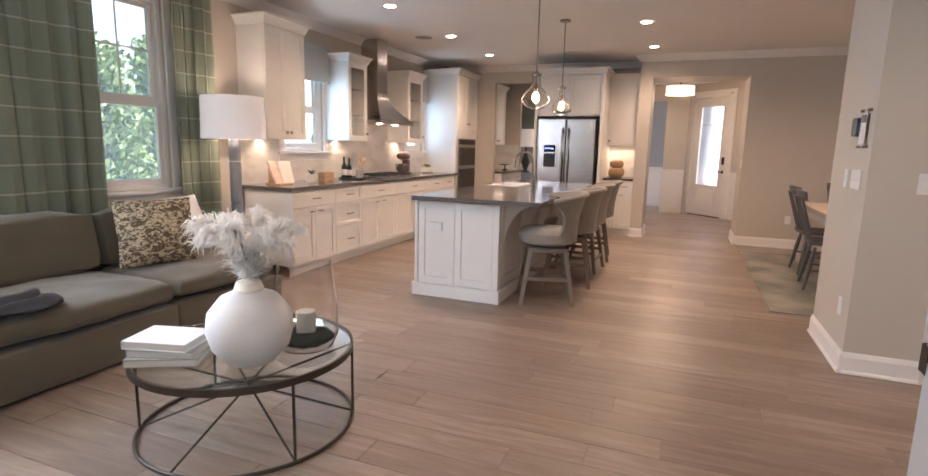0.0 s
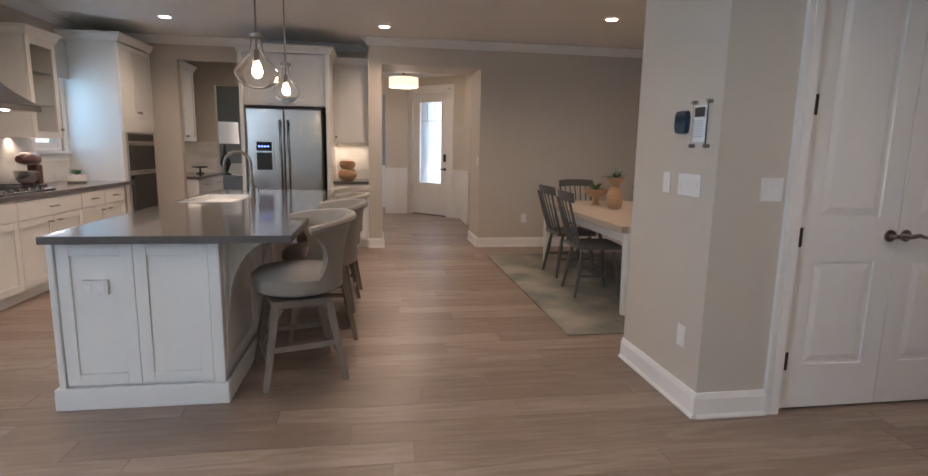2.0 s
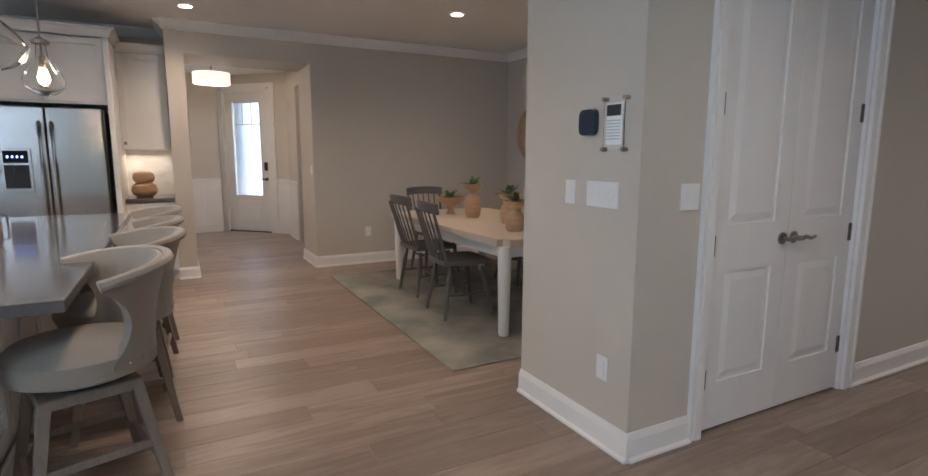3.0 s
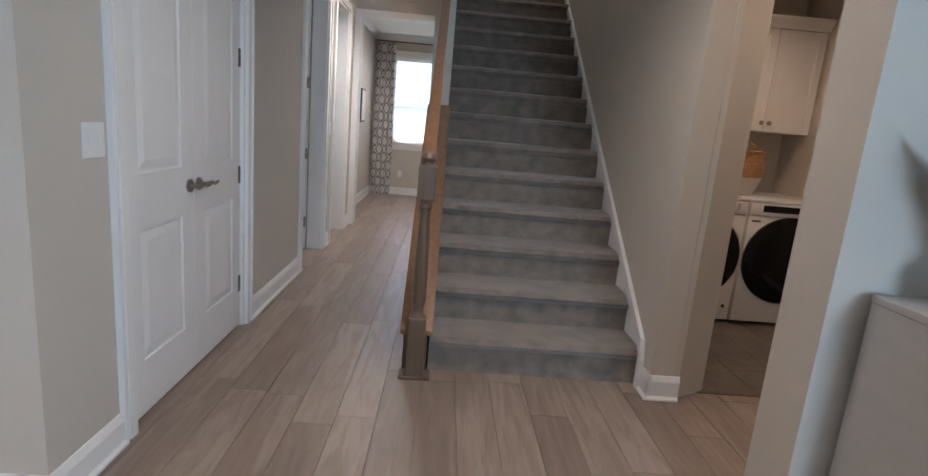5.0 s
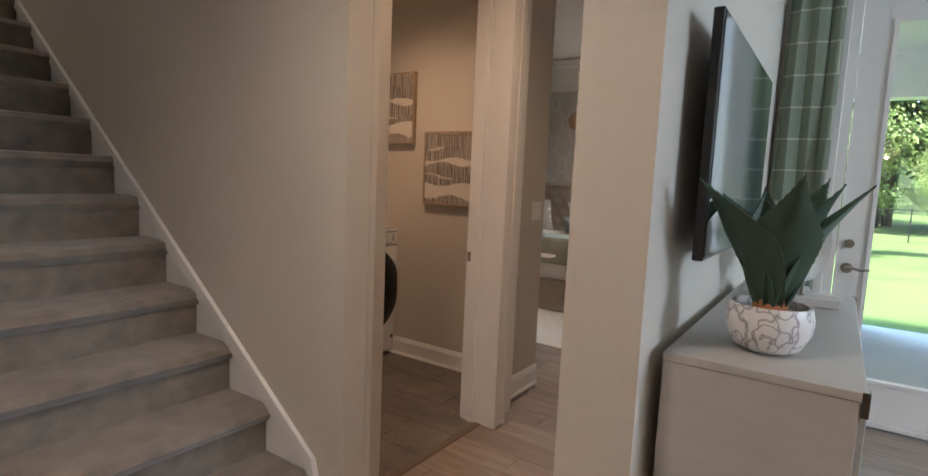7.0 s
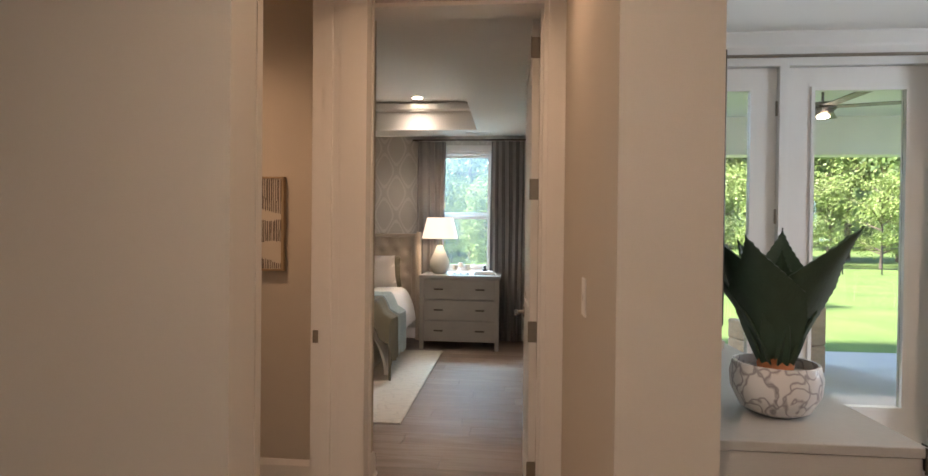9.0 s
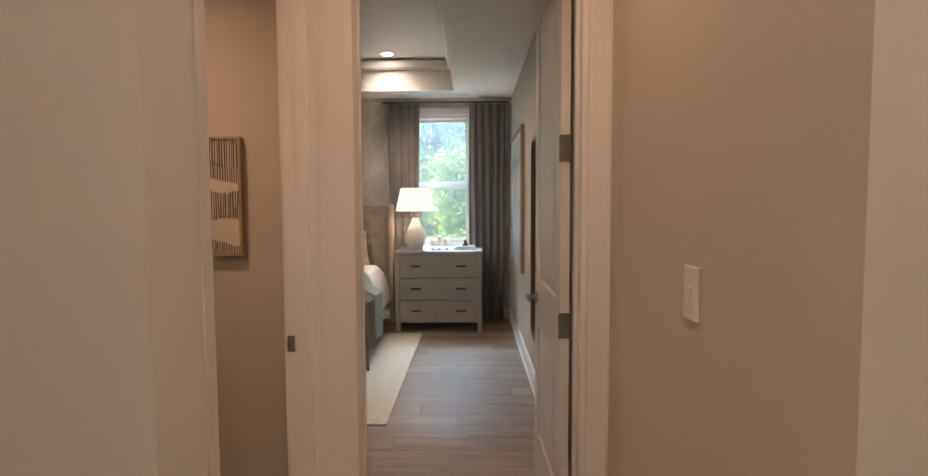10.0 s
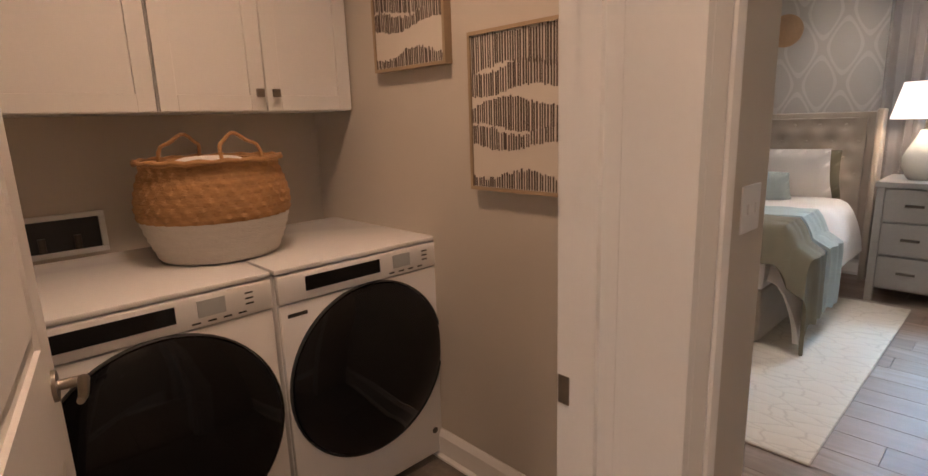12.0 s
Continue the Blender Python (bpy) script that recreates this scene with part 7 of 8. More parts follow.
# ---- laundry ----
def machine(y0, name, label):
    m_ = thing(name, pose(3.455, y0, 0, 0, 0, -90), label, "washing machine", "laundry machines")
    # local: width along x, front faces -y at y = 0
    W_ = 0.69
    part("body", boxes((0.0, 0.02, 0.02, W_, 0.76, 0.965), bev=0.012, seg=2), ENAMEL, m_, "", True)
    part("front", boxes((0.004, 0.0, 0.03, W_ - 0.004, 0.022, 0.86), bev=0.008, seg=2), ENAMEL, m_, "", True)
    part("control_fascia", boxes((0.004, -0.004, 0.865, W_ - 0.004, 0.022, 0.962), bev=0.006, seg=2), ENAMEL, m_, "", True)
    part("top", boxes((0.0, 0.0, 0.967, W_, 0.76, 0.985), bev=0.006, seg=2), ENAMEL, m_, "", True)
    part("control_glass", boxes((0.10, -0.0065, 0.895, 0.40, -0.0045, 0.945)), BLACKGLASS, m_, "black touch control strip")
    part("display", boxes((0.46, -0.0065, 0.895, 0.54, -0.0045, 0.945)), SHADE_CLOTH, m_, "small grey display")
    for k in range(4):
        part("button", boxes((0.44 + k * 0.045, -0.006, 0.877, 0.465 + k * 0.045, -0.0045, 0.882)), BLACK, m_)
    for k in range(3):
        part("button", boxes((0.60, -0.006, 0.90 + k * 0.017, 0.625, -0.0045, 0.905 + k * 0.017)), BLACK, m_)
    part("name_mark", boxes((0.03, -0.0015, 0.815, 0.10, -0.0002, 0.828)), DARKSTEEL, m_)
    part("door_glass", lathe([(0.005, 0.045), (0.20, 0.042), (0.295, 0.030), (0.328, 0.012), (0.332, 0.0), (0.01, 0.0)], 56), BLACKGLASS, m_, "glossy black round door", True, pose(W_ / 2, -0.0005, 0.53, 90, 0, 0))
    part("door_ring", lathe([(0.333, 0.0), (0.338, 0.0), (0.338, 0.010), (0.333, 0.013)], 56, True), BLACK, m_, "", True, pose(W_ / 2, -0.0005, 0.53, 90, 0, 0))
    part("badge", lathe([(0.014, 0), (0.014, 0.002)], 16), DARKSTEEL, m_, "", False, pose(W_ - 0.06, -0.0005, 0.14, 90, 0, 0))
    for fx in (0.06, W_ - 0.06):
        for fy in (0.08, 0.68):
            part("foot", lathe([(0.022, 0), (0.022, 0.02)], 12, False, (fx, fy, 0)), BLACK, m_)
    return m_


machine(0.488, "dryer", "white front-load dryer with a black round door")
machine(1.19, "washing_machine", "white front-load washing machine with a black round door")
for ya, w, dn in ((0.61, 0.785, 2), (1.22, 0.605, 1)):
    wall_cabinet(pose(3.99, ya, 0, 0, 0, -90), w, 1.495, 2.30, 0.33, dn, group="laundry wall cabinets", label="white shaker wall cabinet over the laundry machines")
single("cabinet_filler", boxes((3.99, 1.225, 1.495, 4.32, 1.478, 2.30)), CAB, (0, 0, 0), "white filler panel beside the laundry cabinets", "panel")
wbx = thing("washer_valve_box", (4.318, 0.93, 1.06), "white recessed washer outlet box", "outlet")
part("rim", boxes((-0.012, -0.16, -0.08, 0.0, 0.16, -0.06), (-0.012, -0.16, 0.06, 0.0, 0.16, 0.08), (-0.012, -0.16, -0.06, 0.0, -0.14, 0.06), (-0.012, 0.14, -0.06, 0.0, 0.16, 0.06), bev=0.002), PLASTIC, wbx)
# Flat black plate painted in for the shade inside the white box.
part("dark_recess_plate", boxes((-0.004, -0.139, -0.059, -0.001, 0.139, 0.059)), BLACK, wbx)
for s in (-0.06, 0.05):
    part("valve", tube([(-0.03, s, -0.05), (-0.03, s, 0.0)], 0.012, 10), BRONZE, wbx, "", True)
lb = thing("laundry_basket", pose(3.86, 0.50, 0.986, 0, 0, 8), "woven seagrass basket with a white-dipped lower half", "basket")


def belly(t):
    return 0.20 + 0.055 * math.sin(math.pi * min(1, t * 1.1) * 0.75) - 0.040 * max(0, t - 0.55)


outer = [(belly(t / 24) + (0.004 if t % 2 else 0.0), 0.34 * t / 24) for t in range(25)]
part("white_lower", lathe([(0.02, 0.0), (0.17, 0.0)] + [(r, z + 0.004) for r, z in outer[:11]] + [(0.21, outer[10][1])], 40), WHITEWEAVE, lb, "white dipped woven lower half", True)
bm = lathe([(r, z + 0.004) for r, z in outer[10:]] + [(belly(1) - 0.012, 0.34), (0.22, 0.15), (0.21, 0.147)], 132, True)
for v in bm.verts:
    rad = math.hypot(v.co.x, v.co.y)
    if rad > 0.2:
        k = 1 + 0.020 * math.sin(33 * math.atan2(v.co.y, v.co.x) + math.pi * int(v.co.z / 0.0283))
        v.co.x *= k
        v.co.y *= k
part("woven_upper", bm, SEAGRASS, lb, "tan woven upper half", True)
part("rim", tube([(0.238 * math.cos(a), 0.238 * math.sin(a), 0.344 + 0.003 * math.sin(18 * a)) for a in np.linspace(0, 2 * math.pi, 72, endpoint=False)], 0.009, 8, True), SEAGRASS, lb, "plaited rim", True)
part("towel", cushion(0.30, 0.30, 0.12, 0.5, 10, 0.02, 3), LINEN, lb, "white folded towel", True, pose(0, 0, 0.29))
for s in (-1, 1):
    part("handle", tube([(0.15 * s - 0.05 * s * math.sin(a), 0.04 * s + 0.075 * math.cos(a), 0.335 + 0.090 * math.sin(a) ** 0.7 + 0.008 * math.sin(5 * a)) for a in np.linspace(0.0, math.pi, 16)], 0.0065, 8), SEAGRASS, lb, "woven loop handle", True)


def stripe_art(m, w, h, seed):
    a = thing("canvas_art", m, "cream canvas with brown brush-stripe hills in a wood frame", "artwork", "laundry pictures")
    # local: w along x, faces -y
    part("canvas", boxes((0, -0.030, 0, w, -0.003, h)), CANVAS, a)
    part("frame", boxes((-0.012, -0.036, -0.012, 0.0, -0.001, h + 0.012), (w, -0.036, -0.012, w + 0.012, -0.001, h + 0.012), (0, -0.036, -0.012, w, -0.001, 0.0), (0, -0.036, h, w, -0.001, h + 0.012)), FRAMEWOOD, a)
    rg = random.Random(seed)
    for lo_, hi_, ph in ((0.00, 0.13, 0.3), (0.28, 0.42, 2.6), (0.40, 0.60, 1.2), (0.63, 0.82, 4.0), (0.78, 0.995, 5.2)):
        n = 38
        for k in range(n):
            u = (k + 0.5) / n
            z0 = lo_ + 0.03 * math.sin(u * 6 + ph) * (lo_ > 0.1) + rg.uniform(-0.008, 0.008) * (lo_ > 0.1)
            z1 = hi_ - 0.035 * (1 + math.sin(u * 7 + ph * 1.7)) * (hi_ < 0.95) + rg.uniform(-0.012, 0.012)
            if z1 - z0 < 0.02:
                continue
            x = w * u + rg.uniform(-0.002, 0.002)
            t = w / n * rg.uniform(0.25, 0.55)
            part("brush_stroke", boxes((x - t / 2, -0.0325, max(0.003, z0) * h, x + t / 2, -0.0301, z1 * h)), INK, a)
    return a


stripe_art(pose(3.18, -0.18, 1.208, 0, 0, 180), 0.405, 0.50, 3)
stripe_art(pose(3.72, -0.18, 1.645, 0, 0, 180), 0.405, 0.50, 9)

# ---- bedroom ----
br = thing("bedroom_rug", (3.60, -2.40, 0), "cream carved-pattern rug under the bed", "rug")
part("rug_field", boxes((-1.30, -1.22, 0.001, 1.6, 1.24, 0.014), bev=0.005), BEDRUG, br)
bed = thing("bed", (3.86, -4.40, 0), "made bed with tufted beige headboard and white linen", "bed")
part("headboard", boxes((-1.12, 0.0, 0.25, 1.12, 0.09, 1.40), bev=0.02, seg=2), TUFT, bed, "beige headboard", True)
part("headboard_wing", boxes((-1.17, 0.0, 0.02, -1.122, 0.22, 1.42), bev=0.012, seg=2), TUFT, bed, "", True)
part("headboard_wing", boxes((1.122, 0.0, 0.02, 1.17, 0.22, 1.42), bev=0.012, seg=2), TUFT, bed, "", True)


def tufts(u, v):
    x, z = -1.05 + 2.1 * u, 0.55 + 0.80 * v
    d = 0.0
    for rr in range(6):
        for cc in range(12):
            bx_ = -1.0 + cc * 0.19 + (0.095 if rr % 2 else 0)
            bz_ = 0.62 + rr * 0.135
            q = ((x - bx_) ** 2 + (z - bz_) ** 2) / 0.0022
            if q < 6:
                d += math.exp(-q)
    return Vector((x, 0.125 - 0.028 * min(1, d), z))


part("tufted_panel", sheet(tufts, 84, 34, -0.02), TUFT, bed, "button-tufted linen panel", True)
for rr in range(6):
    for cc in range(11):
        part("tuft_button", lathe([(0.012, 0), (0.008, 0.006)], 8), TUFT, bed, "", False, pose(-1.0 + cc * 0.19 + (0.095 if rr % 2 else 0), 0.100, 0.62 + rr * 0.135, -90))
part("bed_skirt", boxes((-0.98, 0.13, 0.02, 0.98, 2.10, 0.36), bev=0.01), TUFT, bed)
part("mattress", cushion(2.02, 2.02, 0.30, 0.12, 14, 0.006, 2), LINEN, bed, "", True, pose(0, 1.13, 0.50))


def duvet(u, v):
    s = (u - 0.5) * 2
    x = 1.15 * math.sin(s * 1.5) / math.sin(1.5)
    drop = max(0, abs(s) - 0.72) / 0.28
    z = 0.70 - 0.36 * drop ** 1.3 + 0.012 * noise.noise(Vector((u * 9, v * 9, 1)))
    y = 0.55 + 1.48 * v
    e = max(0, v - 0.9) / 0.1
    return Vector((x, y + 0.02 * noise.noise(Vector((u * 6, v * 6, 0))), z - 0.30 * e ** 1.5))


part("duvet", sheet(duvet, 40, 30, -0.04), LINEN, bed, "white rumpled duvet", True)
for name, v0, v1, mt, lb_ in (("blue_throw", 0.50, 0.72, THROW, "pale blue throw across the bed"), ("olive_throw", 0.74, 0.98, OLIVE, "olive throw at the foot of the bed")):
    def blanket(u, v, v0=v0, v1=v1):
        s = (u - 0.5) * 2
        x = 1.23 * math.sin(s * 1.45) / math.sin(1.45) if abs(s) < 0.8 else math.copysign(1.21 + 0.03 * noise.noise(Vector((u * 4, v * 5, v0))), s)
        drop = max(0, abs(s) - 0.70) / 0.30
        z = 0.748 - 0.58 * drop ** 1.1 + 0.012 * noise.noise(Vector((u * 14, v * 8, v0)))
        vv = v0 + (v1 - v0) * v
        return Vector((x, 0.55 + 1.62 * vv, z - 0.30 * (max(0, vv - 0.9) / 0.1) ** 1.5))
    part(name, sheet(blanket, 72, 28, -0.02), mt, bed, lb_, True)
for x, y, w, mt, lb_, rx in ((-0.55, 0.30, 0.62, OLIVE, "olive-grey bed pillow leaning on the headboard", 14), (-0.50, 0.50, 0.70, LINEN, "white cotton bed pillow", 24), (-0.42, 0.78, 0.45, THROW, "small blue-grey bed pillow", 30), (0.5, 0.42, 0.70, LINEN, "white cotton bed pillow", 20)):
    single("bed_pillow", pillow(w, w * 0.68, 0.18, 16, int(x * 10)), mt, pose(3.86 + x - 0.1, -4.40 + y, 0.70, rx, 0, 180), lb_, "pillow", "bed pillows", True)

ns = thing("nightstand", pose(2.125, -4.0, 0, 0, 0, 180), "grey painted three-drawer nightstand with bronze pulls", "nightstand")
part("top", boxes((-0.49, -0.285, 0.86, 0.49, 0.44, 0.90), bev=0.003), NIGHTPAINT, ns)
for x in (-0.48, 0.43):
    for y in (-0.275, 0.38):
        part("leg", boxes((x, y, 0, x + 0.05, y + 0.05, 0.859), bev=0.002), NIGHTPAINT, ns)
part("body", boxes((-0.43, -0.255, 0.10, 0.43, 0.43, 0.858)), NIGHTPAINT, ns)
for k in range(3):
    z0 = 0.115 + k * 0.25
    f = part("drawer_front", boxes((-0.425, -0.272, z0, 0.425, -0.256, z0 + 0.235), bev=0.002), NIGHTPAINT, ns)
    for x in (-0.25, 0.25):
        part("pull", boxes((x - 0.055, -0.285, z0 + 0.11, x + 0.055, -0.2725, z0 + 0.128), bev=0.002), BRONZE, f, "dark bronze pull")
tl = thing("table_lamp", (2.40, -4.0, 0.901), "white glazed gourd table lamp with a lit linen shade", "lamp", "table lamps")
part("body", lathe([(0.07, 0), (0.09, 0.02), (0.125, 0.10), (0.125, 0.16), (0.085, 0.25), (0.05, 0.32), (0.035, 0.36)], 32), CELADON, tl, "", True)
part("neck", tube([(0, 0, 0.36), (0, 0, 0.50)], 0.012, 10), NICKEL, tl, "", True)
part("shade", lathe([(0.225, 0.44), (0.165, 0.70), (0.160, 0.70), (0.220, 0.44)], 36, True), SHADEWARM, tl, "", True)
bulb_light(2.40, -4.0, 1.46, 1.8, (1.0, 0.74, 0.5), 0.04)
for x, h_ in ((2.20, 0.09), (2.13, 0.14), (2.04, 0.10)):
    g = thing("glass_candle_holder", (x, -3.95, 0.901), "small clear glass candle holder with cream candle", "candle holder", "bedroom candles")
    part("glass_foot", lathe([(0.03, 0), (0.028, 0.006), (0.008, 0.015), (0.008, h_ * 0.6), (0.034, h_ * 0.62), (0.034, h_ * 0.66)], 16), CLEAR, g, "", True)
    part("candle", lathe([(0.03, h_ * 0.66), (0.03, h_ * 0.66 + 0.055)], 16), WAX, g, "", True)
bb = thing("book", (1.83, -3.95, 0.901), "stack of pale books with a small black figure", "book")
part("pages", boxes((-0.13, -0.09, 0.0, 0.13, 0.09, 0.025), (-0.11, -0.08, 0.026, 0.11, 0.08, 0.045), bev=0.002), PAPER, bb)
ornm = thing("ornament", (1.83, -3.95, 0.947), "small black leafy ornament on the books", "ornament")
part("body", lathe([(0.03, 0), (0.035, 0.015), (0.012, 0.03), (0.02, 0.05), (0.004, 0.07)], 14), BLACK, ornm, "", True)
drape(pose(2.38, -4.33, 0.012), 0.36, 2.60, 4, GREYCURT, "grey pleated bedroom curtain", 0.04, 6, "bedroom curtains")
drape(pose(1.36, -4.33, 0.012), 0.42, 2.60, 5, GREYCURT, "grey pleated bedroom curtain", 0.04, 7, "bedroom curtains")
rod("curtain_rod", pose(1.32, -4.33, 2.63, 0, 0, 0), 1.50, "dark curtain rod over the bedroom window", BRONZE)
mi = thing("wall_mirror", (1.272, -1.62, 0.42), "tall wall mirror with rounded wooden frame", "mirror")
bm = bmesh.new()
w_, h_, rr_, fr_ = 0.30, 1.48, 0.09, 0.028


def rounded(hw, hh, r, zc):
    out = []
    for cx, cz, a0 in ((hw - r, hh - r, 0), (-(hw - r), hh - r, 90), (-(hw - r), -(hh - r), 180), (hw - r, -(hh - r), 270)):
        for k in range(7):
            a = radians(a0 + 15 * k)
            out.append((cx + r * math.cos(a), zc + cz + r * math.sin(a)))
    return out


o_, i_ = rounded(w_, h_ / 2, rr_, h_ / 2), rounded(w_ - fr_, h_ / 2 - fr_, rr_ - 0.02, h_ / 2)
loops = [[bm.verts.new((x, y, z)) for y, z in lp_] for x, lp_ in ((0.001, o_), (0.030, o_), (0.030, i_), (0.012, i_))]
for a, b in zip(loops, loops[1:]):
    for k in range(len(a)):
        bm.faces.new((a[k], a[(k + 1) % len(a)], b[(k + 1) % len(a)], b[k]))
bmesh.ops.recalc_face_normals(bm, faces=bm.faces)
part("frame", bm, NEWELWOOD, mi)
bm = bmesh.new()
bm.faces.new([bm.verts.new((0.013, y, z)) for y, z in i_])
part("mirror_glass", bm, MIRROR, mi)
fp = thing("framed_picture", (1.272, -3.42, 0.78), "large pale blue abstract picture in a light frame", "painting")
part("canvas", boxes((0.003, -0.66, 0.03, 0.022, 0.66, 1.33)), PICTUREPAINT, fp)
part("frame", boxes((0, -0.69, 0, 0.035, -0.66, 1.36), (0, 0.66, 0, 0.035, 0.69, 1.36), (0, -0.66, 1.33, 0.035, 0.66, 1.36), (0, -0.66, 0, 0.035, 0.66, 0.03)), FRAMEWOOD, fp)
wd = thing("wall_disc", pose(3.52, -4.447, 2.12, -90), "round brown wooden wall disc over the headboard", "wall ornament", "wall discs")
part("disc", lathe([(0.01, 0.03), (0.10, 0.03), (0.14, 0.012), (0.14, 0.0), (0.01, 0.0)], 28), TURNED, wd, "", True)
copy_thing(wd, pose(3.86, -4.447, 2.28, -90))

# ---- hall end ----
drape(pose(9.30, 4.11, 0.012, 0, 0, -90), 0.34, 2.60, 4, MEDALLION, "white and taupe medallion patterned curtain", 0.04, 8, "hall curtains")
rod("curtain_rod", pose(9.30, 4.12, 2.63, 0, 0, -90), 1.2, "dark curtain rod at the hall window", BRONZE)
vb = thing("window_blind", (9.39, 3.45, 0.94), "white horizontal blind over the lower hall window", "blind")
for k in range(28):
    part("slat", boxes((-0.012, -0.37, 0.0, 0.012, 0.37, 0.002)), BLIND, vb, "", False, pose(0, 0, 0.01 + k * 0.026, 0, 35, 0))
for k, (x, z, w, h2) in enumerate(((6.9, 1.55, 0.35, 0.45), (7.5, 1.2, 0.3, 0.4), (7.5, 1.75, 0.3, 0.4), (8.1, 1.5, 0.35, 0.5))):
    p_ = thing("framed_picture", (x, 4.138, z - h2 / 2), "small dark framed picture in the hall", "painting", "hall pictures")
    part("frame", boxes((-w / 2, -0.03, 0, w / 2, -0.001, h2), bev=0.004), BRONZE, p_)
    part("print", boxes((-w / 2 + 0.03, -0.034, 0.03, w / 2 - 0.03, -0.0305, h2 - 0.03)), PAPER, p_)
plate("wall_outlet", pose(9.40, 3.60, 0.38, 0, 0, -90), 0.075, 0.118, [(0, 0.022, 0.032, 0.03), (0, -0.022, 0.032, 0.03)], "white wall outlet at the hall end", "outlet")


# ---- ceiling fittings ----
def downlight(x, y, z=H):
    d = thing("downlight", (x, y, z), "small lit recessed ceiling downlight", "downlight", "recessed downlights")
    part("trim_ring", lathe([(0.058, -0.001), (0.085, -0.001), (0.082, -0.007), (0.058, -0.009)], 28, True), TRIM, d)
    part("lens", lathe([(0.002, -0.004), (0.057, -0.004), (0.057, -0.001), (0.002, -0.001)], 24), LENS, d, "lit lens")
    return d


dn = downlight(*CANS[0])
# The CANS copies include the two added living-room fittings.
for cx, cy in CANS[1:] + [(5.3, 3.4), (7.9, 3.4)]:
    copy_thing(dn, pose(cx, cy, H))
copy_thing(dn, pose(2.58, -1.95, 3.05))
copy_thing(dn, pose(2.66, -3.75, 3.05))
# Unseen fitting, added for the lamp that brightens the upper stairs.
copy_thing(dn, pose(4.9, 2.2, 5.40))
copy_thing(dn, pose(1.62, 2.55, H))
for x, y in ((-1.6, 8.35), (-3.3, 6.9)):
    sp = thing("ceiling_speaker", (x, y, H), "round white ceiling speaker grille", "speaker", "ceiling speakers")
    part("grille", lathe([(0.002, -0.006), (0.10, -0.006), (0.115, -0.003), (0.115, -0.001), (0.002, -0.001)], 32), SHADE_CLOTH if x < -3 else TRIM, sp, "", True)
sm = thing("smoke_detector", (5.9, 3.5, H), "white round smoke detector on the hall ceiling", "smoke detector")
part("body", lathe([(0.065, 0), (0.065, -0.02), (0.045, -0.035), (0.002, -0.036)], 28), PLASTIC, sm, "", True)
av = thing("air_vent", (1.95, -4.2, 2.70), "white ceiling air vent in the bedroom", "vent")
part("vent_frame", boxes((-0.16, -0.06, -0.008, 0.16, -0.045, -0.001), (-0.16, 0.045, -0.008, 0.16, 0.06, -0.001)), TRIM, av)
for k in range(5):
    part("slat", boxes((-0.16, -0.04 + k * 0.018, -0.007, 0.16, -0.032 + k * 0.018, -0.001)), TRIM, av)

# ---- outdoors ----
setting("ground", boxes((-220, -220, -0.60, 220, 220, -0.22)), GRASS, "mown green lawn round the house", "ground")
setting("patio", boxes((-4.3, -4.6, -0.22, 1.04, -1.21, -0.06)), CONCRETE, "pale concrete patio slab under the porch", "patio")
setting("porch_ceiling", boxes((-4.5, -4.9, 2.95, 1.04, -1.21, 3.05)), CEIL, "white porch ceiling", "ceiling")
setting("porch_beam", boxes((-4.5, -4.8, 2.46, 1.04, -4.55, 2.95), (-4.4, -4.75, -0.06, -4.2, -4.58, 2.46), (0.80, -4.75, -0.06, 1.0, -4.58, 2.46)), TRIM, "white porch beam and posts", "beam")
fan = thing("ceiling_fan", (-1.54, -2.9, 2.95), "dark bronze porch ceiling fan with still blades", "fan")
part("rod", tube([(0, 0, -0.22), (0, 0, 0)], 0.012, 10), BRONZE, fan)
part("motor", lathe([(0.02, -0.20), (0.11, -0.22), (0.12, -0.28), (0.07, -0.33), (0.01, -0.34)], 28), BRONZE, fan, "", True)
for k in range(5):
    a = k * 72 + 20
    part("blade", boxes((0.10, -0.065, -0.262, 0.66, 0.065, -0.252), bev=0.003), GREYWOOD, fan, "", False, pose(0, 0, 0, 0, 0, a))
for k in range(2):
    part("fan_light", lathe([(0.05, -0.36), (0.045, -0.345)], 16, False, (0.0, 0.02 * k, 0)), LENS, fan)
pc = thing("patio_chair", pose(-1.45, -3.6, -0.06, 0, 0, 20), "grey wicker patio chair with pale blue cushion", "chair")
part("frame", boxes((-0.35, -0.33, 0.0, 0.35, 0.33, 0.30), (-0.35, 0.23, 0.30, 0.35, 0.33, 0.72), (-0.35, -0.33, 0.30, -0.25, 0.23, 0.52), (0.25, -0.33, 0.30, 0.35, 0.23, 0.52), bev=0.02, seg=2), RATTAN, pc)
part("seat_cushion", cushion(0.48, 0.54, 0.12, 0.3, 10), THROW, pc, "", True, pose(0, -0.05, 0.37))
part("back_cushion", cushion(0.48, 0.12, 0.40, 0.3, 10), THROW, pc, "", True, pose(0, 0.17, 0.56))
fe = thing("lawn_fence", (0, -22, -0.22), "thin black metal fence at the lawn edge", "fence")
for k in range(34):
    part("post", boxes((-25.5 + k * 1.6, -0.02, 0, -25.46 + k * 1.6, 0.02, 1.25)), BLACK, fe)
for z in (0.25, 1.15):
    part("rail", boxes((-25.5, -0.012, z, 27.3, 0.012, z + 0.025)), BLACK, fe)


